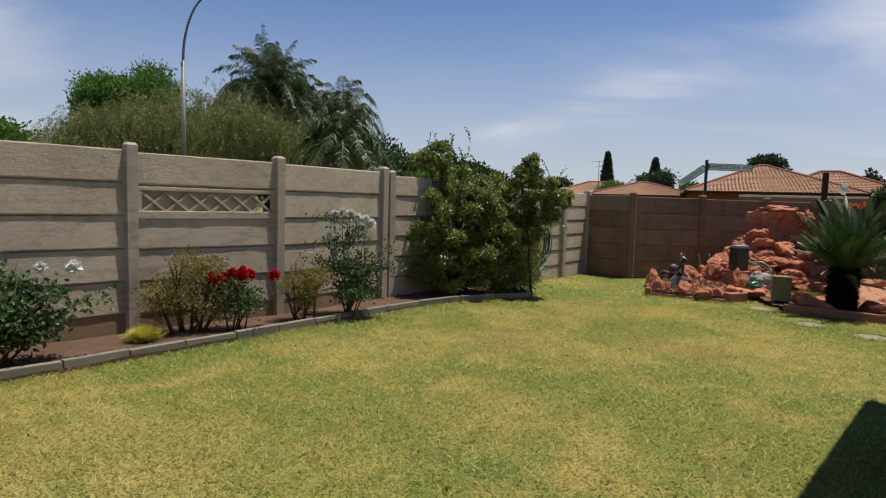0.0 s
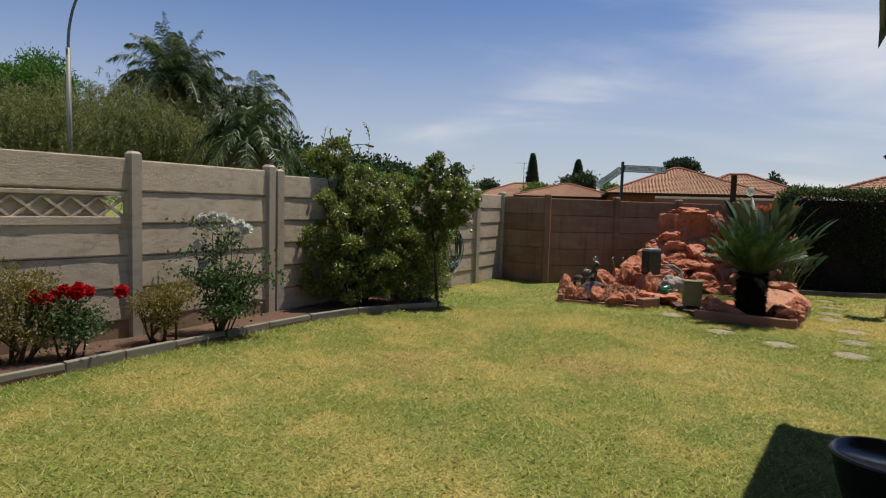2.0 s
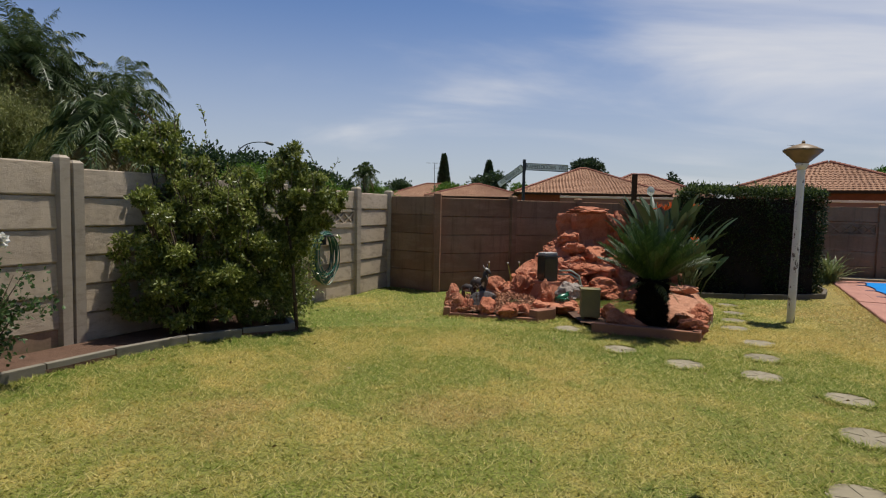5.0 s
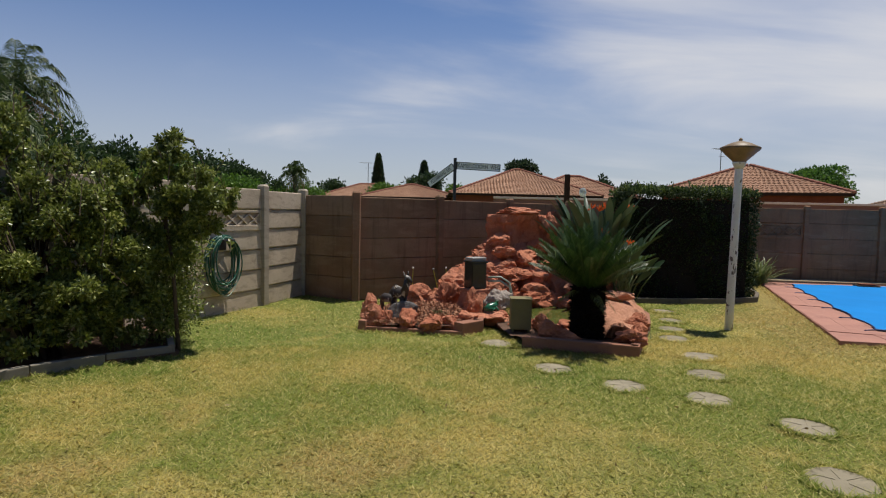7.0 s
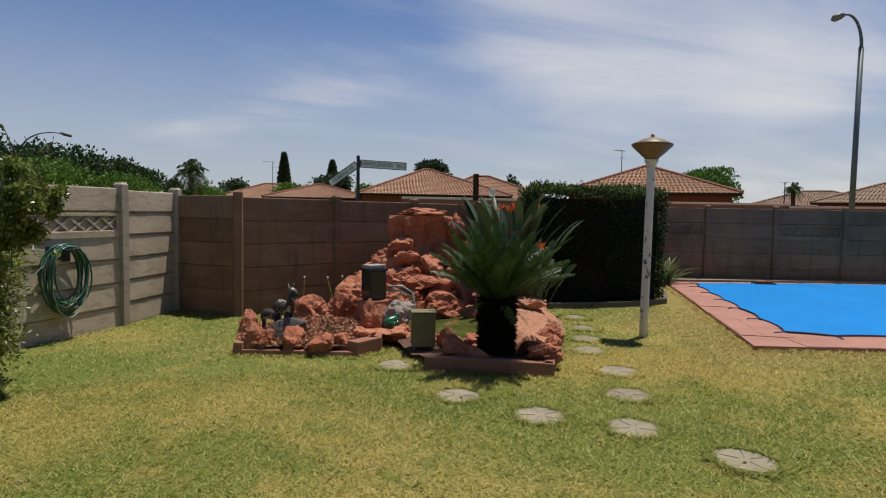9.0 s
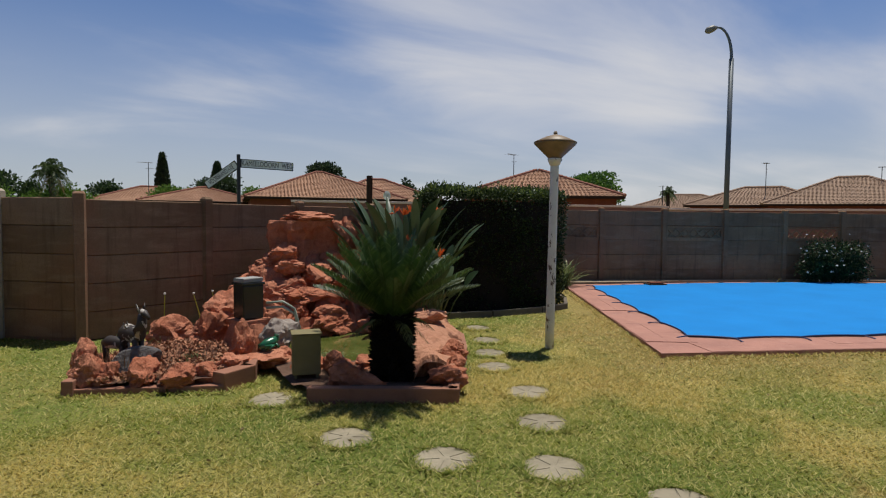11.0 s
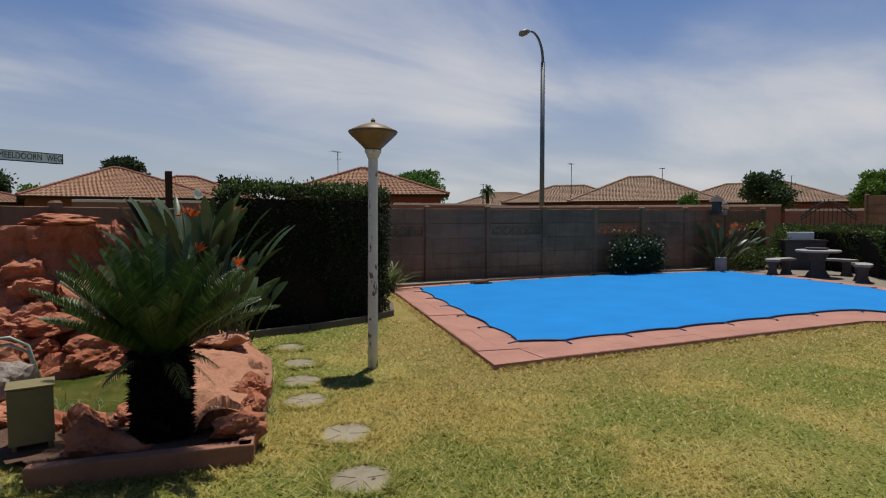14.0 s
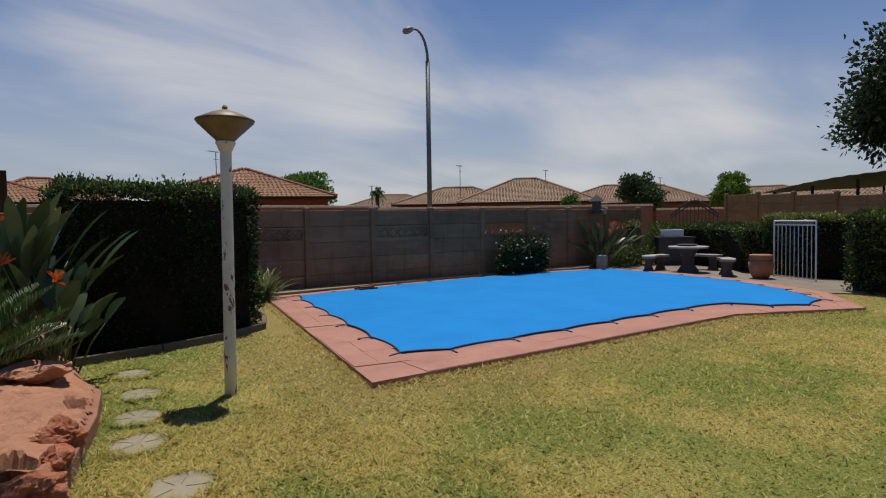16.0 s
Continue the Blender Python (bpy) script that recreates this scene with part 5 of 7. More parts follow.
    o = rock_part(None, g, (2.28, 9.98, 0.20), (0.46, 0.32, 0.30), 25, "grey_boulder")
    tagged(o, "smooth dark grey boulder at the statue's foot", "boulder")
    g = [rock_mesh("boulder", 62, M["palerock"], cuts=8)]
    o = rock_part(None, g, (3.7, 10.35, 0.25), (0.42, 0.4, 0.42), 60, "whitish_boulder")
    tagged(o, "pale lichen-grey boulder beside the pond", "boulder")


make_rockery()


def make_deer():
    """A small cast statue of a standing animal with its young, as one mesh."""
    bm = bmesh.new()
    def beast(ox, oy, s, turn, head_up):
        c, q = math.cos(turn), math.sin(turn)
        def at(x, y, z):
            return (ox + (x * c - y * q) * s, oy + (x * q + y * c) * s, z * s)
        tube(bm, [at(-0.20, 0, 0.34), at(-0.1, 0, 0.37), at(0.08, 0, 0.36), at(0.17, 0, 0.38)], [0.06 * s, 0.11 * s, 0.105 * s, 0.08 * s], 10)
        tube(bm, [at(0.14, 0, 0.38), at(0.2, 0, 0.5), at(0.22, 0, 0.5 + 0.12 * head_up)], [0.085 * s, 0.06 * s, 0.05 * s], 8)
        h = 0.52 + 0.12 * head_up
        tube(bm, [at(0.19, 0, h + 0.02), at(0.25, 0, h), at(0.35, 0, h - 0.06)], [0.035 * s, 0.045 * s, 0.02 * s], 8)
        for e in (-0.035, 0.035):
            tube(bm, [at(0.2, e, h + 0.02), at(0.18, e * 1.6, h + 0.11)], [0.018 * s, 0.006 * s], 6)
        for x, y in ((-0.16, -0.04), (-0.16, 0.04), (0.12, -0.04), (0.12, 0.04)):
            tube(bm, [at(x, y, 0.34), at(x + 0.01, y, 0.18), at(x, y, 0.0)], [0.045 * s, 0.028 * s, 0.022 * s], 6)
    beast(0.06, 0, 1.0, 0.4, 1.0)
    beast(-0.03, -0.17, 0.72, 0.9, 0.7)
    t = part("statue", bm, M["statue"], None, "", True)
    t.matrix_basis = pose(2.22, 10.2, 0.16, 0, 0, -82) @ Matrix.Diagonal((0.8, 0.8, 0.8, 1))
    tagged(t, "small dark cast statue of a deer and fawn among the rocks", "statue")


make_deer()


def make_pond_things():
    f = thing("frog_ornament", (3.51, 10.0, 0.21), "glazed green frog ornament on a flat rock", "garden ornament", turn=20)
    bm = bmesh.new()
    tube(bm, [(-0.11, 0, 0.035), (-0.04, 0, 0.05), (0.04, 0, 0.07), (0.1, 0, 0.10)], [0.03, 0.055, 0.05, 0.03], 10)
    for s in (-1, 1):
        tube(bm, [(-0.08, s * 0.05, 0.03), (0.0, s * 0.085, 0.04), (-0.06, s * 0.1, 0.012)], [0.03, 0.022, 0.015], 7)
        tube(bm, [(0.05, s * 0.04, 0.05), (0.08, s * 0.07, 0.01)], [0.018, 0.012], 6)
    part("body", bm, M["frog"], f, "", True)
    bm = bmesh.new()
    for s in (-1, 1):
        bmesh.ops.create_icosphere(bm, subdivisions=2, radius=0.014, matrix=Matrix.Translation((0.09, s * 0.022, 0.128)))
    part("eye", bm, M["frog"], f, "bulging green eyes", True)
    b = thing("filter_tub", (3.42, 10.62, 0.42), "black plastic pond filter tub with a slab on its lid", "filter box", turn=18)
    bm = bmesh.new()
    block(bm, (0.25, 0.23, 0.38), (0, 0, 0.22), bevel=0.012)
    part("tub", bm, M["black"], b, "glossy black tub")
    bm = bmesh.new()
    block(bm, (0.28, 0.26, 0.03), (0, 0, 0.425), bevel=0.008)
    part("lid", bm, M["black"], b)
    bm = bmesh.new()
    block(bm, (0.36, 0.34, 0.05), (0, 0, 0.0), bevel=0.01)
    lathe(bm, [(0.34, -0.45), (0.27, -0.2), (0.2, -0.02)], 7)
    part("stand", bm, M["rock"], b, "red stone stand")
    bm = bmesh.new()
    block(bm, (0.27, 0.18, 0.05), (0.0, 0, 0.475), rz=0.15, bevel=0.012)
    tagged(part("slab", bm, M["cast"], None), "grey stone slab weighing down the tub lid", "stone slab").matrix_basis = pose(3.42, 10.62, 0.412, 0, 0, 18)
    for k, (x0, dz) in enumerate(((0.2, 0.0), (0.22, -0.06))):
        bm = bmesh.new()
        tube(bm, [(3.60, 10.55, 0.62 + dz), (3.78, 10.5, 0.63 + dz), (3.9, 10.45, 0.55 + dz), (3.98, 10.4, 0.2)], 0.014, 8)
        tagged(part("pipe", bm, M["hosepale"], None, "", True), "pale plastic water pipe running to the pond", "pipe", "pipes at the pond")
    p = thing("pump_cover", (3.68, 9.22, 0.0), "beige box on short legs over the pond pump", "pump cover", turn=-12)
    bm = bmesh.new()
    block(bm, (0.26, 0.22, 0.38), (0, 0, 0.31), bevel=0.010)
    part("box", bm, M["box"], p)
    bm = bmesh.new()
    block(bm, (0.28, 0.24, 0.012), (0, 0, 0.508), bevel=0.004)
    part("lid", bm, M["box"], p, "thin beige lid")
    for x in (-0.1, 0.1):
        for y in (-0.08, 0.08):
            bm = bmesh.new()
            block(bm, (0.025, 0.025, 0.22), (x, y, 0.02))
            part("leg", bm, M["box"], p)
    s = thing("satellite_dish", (19.4, 43.2, 2.7), "white satellite dish on a mast before the brick house", "satellite dish", turn=-10)
    s.scale = (1.7, 1.7, 1.7)
    bm = bmesh.new()
    rings = [[bm.verts.new((0.16 * q * math.cos(a), -0.05 * (1 - q * q) + 0.05, 0.26 + 0.2 * q * math.sin(a))) for a in np.linspace(0, 2 * math.pi, 20, endpoint=False)] for q in (1.0, 0.7, 0.35)]
    for a, c in zip(rings, rings[1:]):
        for k in range(20):
            bm.faces.new((a[k], a[(k + 1) % 20], c[(k + 1) % 20], c[k]))
    bm.faces.new(rings[-1])
    bmesh.ops.solidify(bm, geom=bm.faces[:], thickness=0.008)
    part("dish", bm, M["white"], s, "white dish")
    bm = bmesh.new()
    tube(bm, [(0, 0.04, 0.26), (0, 0.12, 0.1), (0, 0.12, -1.62)], 0.015, 8)
    part("bracket", bm, M["darksteel"], s)


make_pond_things()


# ---- cycad, strelitzia and the bed's small plants ----
def make_cycad():
    t = thing("cycad", (4.34, 8.68, 0.1), "dark green cycad with a shaggy black trunk", "cycad")
    r = np.random.default_rng(21)
    bm = bmesh.new()
    lathe(bm, [(0.145, -0.1), (0.15, 0.1), (0.14, 0.35), (0.135, 0.55), (0.10, 0.66)], 18)
    part("trunk", bm, M["cycadbark"], t, "black shaggy trunk", True)
    n = 2600
    a, z = r.uniform(0, 2 * math.pi, n), r.uniform(0.0, 0.62, n)
    at = np.stack([0.135 * np.cos(a), 0.135 * np.sin(a), z], 1)
    way = np.stack([np.cos(a), np.sin(a), r.uniform(-0.3, 0.5, n)], 1) + r.normal(size=(n, 3)) * 0.2
    put("trunk_scale", leaves("trunk_scale", at, way, r.uniform(0.04, 0.11, n), 0.022, M["cycadbark"], r=r), t, "black leaf stumps on the trunk", kind="stuff")
    ribs = arcs(70, 0.91, 0.8, 0.10, r, (0, 0, 0.56), steps=12, lo=0.52, hi=1.26, start=0.05)
    put("frond", feather(ribs, M["cycad"], "frond", 56, 0.14, 0.012, 0.7, 0.006, 0.05, r, 1.0), t, "stiff feathery fronds")
    ribs = arcs(7, 0.42, 1, 0.35, r, (0, 0, 0.60), lo=-0.15, hi=0.25)
    put("dry_frond", feather(ribs, M["tuft"], "dry_frond", 30, 0.09, 0.007, 0.1, 0.004, 0.5, r), t, "withered straw-coloured fronds")


def make_strelitzia(at, n, height, label, seed, flowers=4, mat="strel", spreadout=0.55):
    t = thing("strelitzia", at, label, "strelitzia plant")
    r = np.random.default_rng(seed)
    V, F = [], []
    bm = bmesh.new()
    for k in range(n):
        a = 2 * math.pi * k * 0.381966
        h = height * r.uniform(0.45, 1.0)
        base = Vector((r.normal() * 0.10, r.normal() * 0.10, 0))
        lean = spreadout * (0.25 + 0.75 * r.random()) * height * 0.6
        tip = base + Vector((math.cos(a) * lean, math.sin(a) * lean, h * 0.62))
        tube(bm, [base, base.lerp(tip, 0.5) + Vector((0, 0, 0.06)), tip], [0.011, 0.009, 0.006], 5)
        L, W = h * r.uniform(0.34, 0.46), r.uniform(0.12, 0.17)
        d = (tip - base).normalized()
        out = Vector((math.cos(a), math.sin(a), 0))
        side = Vector((-math.sin(a), math.cos(a), 0)) * (1 if r.random() < 0.5 else -1)
        side = (side + Vector(r.normal(size=3)) * 0.35).normalized()
        s = np.linspace(0, 1, 7)
        b0 = len(V)
        for u in s:
            c = tip + d * (L * u) + out * (0.16 * L * u * u) - Vector((0, 0, 1)) * (0.10 * L * u * u)
            w = W * math.sin(math.pi * (0.06 + 0.92 * u)) ** 0.75
            fold = Vector((0, 0, 1)) * (w * 0.35)
            V += [c - side * w / 1 * 0.5 + fold * 0.6, c, c + side * w * 0.5 + fold * 0.6]
        for j in range(6):
            q = b0 + 3 * j
            F += [(q, q + 1, q + 4, q + 3), (q + 1, q + 2, q + 5, q + 4)]
    part("stalk", bm, M["tuft"], t, "green leaf stalks", True)
    put("leaf", mesh_of("leaf", V, F, M[mat], True), t, "long paddle-shaped leaves")
    for k in range(flowers):
        a = r.uniform(0, 6.28)
        d = 0.18 + 0.25 * r.random()
        h = height * r.uniform(0.68, 0.90)
        c = np.array([math.cos(a) * d, math.sin(a) * d - 0.12, h])
        m = 9
        way = unit(r.normal(size=(m, 3)) * 0.6 + np.array([0.1, -0.3, 0.8]))
        put("flower", leaves("flower", np.repeat(c[None], m, 0), way, 0.13, 0.035, M["petal_orange"], r=r), t, "orange crane-shaped flower")
        bm = bmesh.new()
        tube(bm, [(0, 0, 0.1), (c[0] * 0.6, c[1] * 0.6, h * 0.6), tuple(c)], [0.009, 0.007, 0.006], 5)
        part("flower_stalk", bm, M["tuft"], t)
    return t


def tuft(at, n, length, mat, label, seed, up=0.9, width=0.008, droop=0.35, category="grass tuft", group="", spread=0.06):
    r = np.random.default_rng(seed)
    b = r.normal(size=(n, 3)) * spread
    b[:, 2] = 0
    w = np.stack([r.normal(size=n), r.normal(size=n), np.full(n, up * 1.6)], 1)
    me = strands("grass_tuft", b, w, length * r.uniform(0.6, 1.1, n), width, droop, mat, 4, r)
    kind = "stuff" if n > 40 else ""
    ob = tagged(new("grass_tuft", me), label, category, group, kind)
    ob.matrix_basis = pose(*at)
    return ob


make_cycad()
for k, (x, y) in enumerate(((2.2, 12.52), (2.7, 12.74), (3.6, 13.1), (4.4, 13.42), (13.4, 14.35), (15.0, 13.72), (17.5, 12.75), (12.9, 14.55), (1.3, 12.72), (-0.05, 11.45), (0.5, 12.4), (-0.45, 10.85))):
    tuft((x, y, 0.0), 60, 0.13, M["tuft"], "small weeds at the foot of the wall", 300 + k, 0.8, 0.007, 0.5, group="weeds along the walls", spread=0.09)
make_strelitzia((5.80, 11.50, 0.15), 90, 1.85, "tall strelitzia with grey-green leaves and orange flowers behind the rocks", 31, 5)
make_strelitzia((5.95, 10.85, 0.15), 34, 1.25, "lower strelitzia with orange flowers beside the rocks", 32, 3)
tuft((2.06, 10.0, 0.12), 70, 0.34, M["darkgrass"], "dark wine-red grass tuft between rocks", 51, 1.4, 0.006, 0.1)
tuft((2.75, 10.1, 0.13), 110, 0.24, M["tuft"], "grey-green grass tuft in the stone chips", 52, 0.6, 0.008, 0.5)
tuft((2.6, 11.0, 0.1), 160, 0.4, M["tuft"], "long straw-coloured grass behind the chips", 53, 0.5, 0.006, 0.7, spread=0.2)
tuft((4.95, 8.75, 0.1), 260, 0.12, M["tuft"], "short weeds between the border rocks", 54, 0.8, 0.006, 0.4, spread=0.14)
tuft((4.0, 9.75, 0.1), 120, 0.3, M["tuft"], "dry rushes at the pond edge", 55, 0.7, 0.006, 0.6, spread=0.12)
tuft((-4.14, 4.24, 0.03), 1500, 0.25, M["yellowgrass"], "round yellow-green tuft of fine grass at the kerb", 56, 0.75, 0.005, 0.22, spread=0.03)
for k, (x, y) in enumerate(((3.0, 11.6), (3.2, 11.75), (2.6, 11.7), (3.45, 11.9))):
    bm = bmesh.new()
    tube(bm, [(x, y, 0), (x + 0.02, y, 0.35), (x - 0.05 + 0.04 * k, y, 0.62)], [0.008, 0.007, 0.006], 5)
    s = thing("wild_flower", (0, 0, 0), "thin stalk with a small white seed head", "wild flower", "stalks by the wall")
    part("stalk", bm, M["yellowgrass"], s)
    bm = bmesh.new()
    bmesh.ops.create_icosphere(bm, subdivisions=1, radius=0.017, matrix=Matrix.Translation((x - 0.05 + 0.04 * k, y, 0.64)))
    part("seed_head", bm, M["petal_white"], s)


def make_litter():
    """Dry leaves scattered on the lawn."""
    r = np.random.default_rng(77)
    n = 260
    x, y = r.uniform(-4, 12, n), r.uniform(1.5, 12, n)
    ok = inside(x, y, LAWN) & ~inside(x, y, BED) & ~inside(x, y, POOL_OUT)
    p = np.stack([x[ok], y[ok], np.full(ok.sum(), 0.022)], 1)
    w = r.normal(size=p.shape) * np.array([1, 1, 0.25])
    tagged(new("fallen_leaves", leaves("fallen_leaves", p, w, r.uniform(0.03, 0.06, len(p)), 0.022, M["palmdry"], r=r)), "dry curled leaves scattered on the lawn", "fallen leaves", kind="stuff")


make_litter()


# ---- rose bed plants ----
def petals(parent, at, size, mat, r, label, n=30):
    d = unit(r.normal(size=(n, 3)) + np.array([0, 0, 0.5]))
    p = np.asarray(at) + d * size * 0.12
    way = d + r.normal(size=(n, 3)) * 0.3
    put("bloom", leaves("bloom", p, way, size * r.uniform(0.5, 0.8, n), size * 0.7, mat, 0.6, r), parent, label)


def rose(at, tips, leafn, label, seed, mat, bloom_label, blooms, height=1.0, spread=0.25, leaf="rosebush", size=0.05):
    r = np.random.default_rng(seed)
    t = thing("rose_bush", at, label, "rose bush")
    bm = bmesh.new()
    spots = []
    for tip in tips:
        tip = Vector(tip)
        b = Vector((r.normal() * 0.05, r.normal() * 0.05, -0.03))
        m = b.lerp(tip, 0.45) + Vector((r.normal() * 0.03, r.normal() * 0.03, 0.02))
        tube(bm, [b, m, tip], [0.012, 0.008, 0.003], 6)
        for _ in range(5):
            u = r.uniform(0.3, 0.95)
            o = (b.lerp(m, u / 0.5) if u < 0.5 else m.lerp(tip, (u - 0.5) * 2))
            e = o + Vector((r.normal() * 0.11, r.normal() * 0.11, 0.10 * r.random()))
            tube(bm, [o, e], [0.004, 0.002], 4)
            spots.append(e)
            spots.append(o.lerp(e, 0.6))
    part("stem", bm, M["bark"], t, "thorny brown stems", True)
    s = np.array(spots)
    k = r.integers(len(s), size=leafn)
    p = s[k] + r.normal(size=(leafn, 3)) * np.array([0.075, 0.075, 0.05])
    put("foliage", leaves("foliage", p, r.normal(size=(leafn, 3)) + np.array([0, 0, 0.2]), size * r.uniform(0.7, 1.2, leafn), size * 0.62, M[leaf], 0.3, r), t)
    for b in blooms:
        petals(t, b, r.uniform(0.075, 0.10), M[mat], r, bloom_label, 60)
    return t


rose((-2.62, 6.25, 0.05), [(-0.28, -0.1, 1.0), (-0.12, 0.0, 1.27), (-0.02, 0.02, 1.30), (0.10, 0.05, 1.25), (0.2, 0.1, 1.12), (0.32, 0.15, 0.9), (0.42, 0.2, 0.75), (-0.35, 0.0, 0.7), (0.1, -0.1, 0.8), (0.45, 0.1, 0.95), (0.3, 0.1, 0.6), (-0.1, 0, 0.6), (0.2, 0.0, 0.5)], 3000,
     "tall rose bush with white blooms against the wall", 61, "petal_white", "white rose bloom",
     [(-0.2, -0.05, 1.31), (-0.1, 0.0, 1.34), (0.0, 0.02, 1.33), (0.08, 0.05, 1.28), (0.18, 0.1, 1.26), (0.24, 0.12, 1.20), (0.16, 0.08, 1.14), (-0.24, -0.08, 1.02), (-0.2, -0.05, 0.80)], size=0.052)
rose((-3.5, 4.95, 0.05), [(-0.15, -0.05, 0.52), (0.0, 0.0, 0.56), (0.12, 0.0, 0.5), (0.2, 0.2, 0.55), (-0.05, 0.1, 0.5), (0.1, -0.1, 0.4), (0.0, 0.1, 0.3)], 1300,
     "low rose bush with deep red blooms", 62, "petal_red", "deep red rose bloom",
     [(-0.22, -0.15, 0.60), (-0.12, -0.03, 0.60), (-0.06, 0.0, 0.65), (0.0, 0.0, 0.63), (0.06, 0.03, 0.61), (0.11, 0.1, 0.63), (0.28, 0.35, 0.60), (-0.16, -0.1, 0.57), (0.04, 0.06, 0.66)], size=0.042)
rose((-4.62, 3.05, 0.05), [(-0.3, -0.2, 0.75), (-0.1, -0.1, 0.85), (0.1, 0.1, 0.8), (0.25, 0.3, 0.7), (0.35, 0.4, 0.5), (-0.4, -0.3, 0.5), (0.1, -0.3, 0.55), (-0.6, -0.6, 0.7), (0.2, 0.35, 0.4), (0.0, 0.2, 0.9)], 3400,
     "leafy rose bush with cream blooms at the kerb", 63, "petal_white", "cream rose bloom",
     [(0.18, 0.25, 0.84), (0.36, 0.42, 0.83), (0.05, -0.55, 0.62), (-0.1, -0.7, 0.6)], size=0.06)
shrub("shrub", (-3.95, 4.72, 0.03), [(-0.15, -0.15, 0.52), (0.1, 0.05, 0.62), (0.25, 0.22, 0.5), (0.0, 0.0, 0.78), (0.18, 0.2, 0.72), (-0.25, -0.2, 0.42), (0.35, 0.3, 0.4), (0.0, -0.1, 0.4), (0.2, 0.1, 0.3), (-0.2, -0.1, 0.28)],
      [(0.2, 0.2, 0.17)] * 10, M["olive"], 7500, 0.035, "bushy shrub with small bronze-green leaves", seed=71, stems=8, slim=0.45, inner=0.1, stemr=0.016)
shrub("shrub", (-3.02, 5.72, 0.03), [(-0.05, 0, 0.50), (0.12, 0.1, 0.55), (0.05, -0.02, 0.42), (-0.15, -0.1, 0.45), (0, 0, 0.28)], [(0.18, 0.18, 0.14)] * 5, M["olive"], 4200, 0.032,
      "small clipped shrub with bronze-green leaves on dark stems", seed=72, stems=6, slim=0.45, inner=0.1)


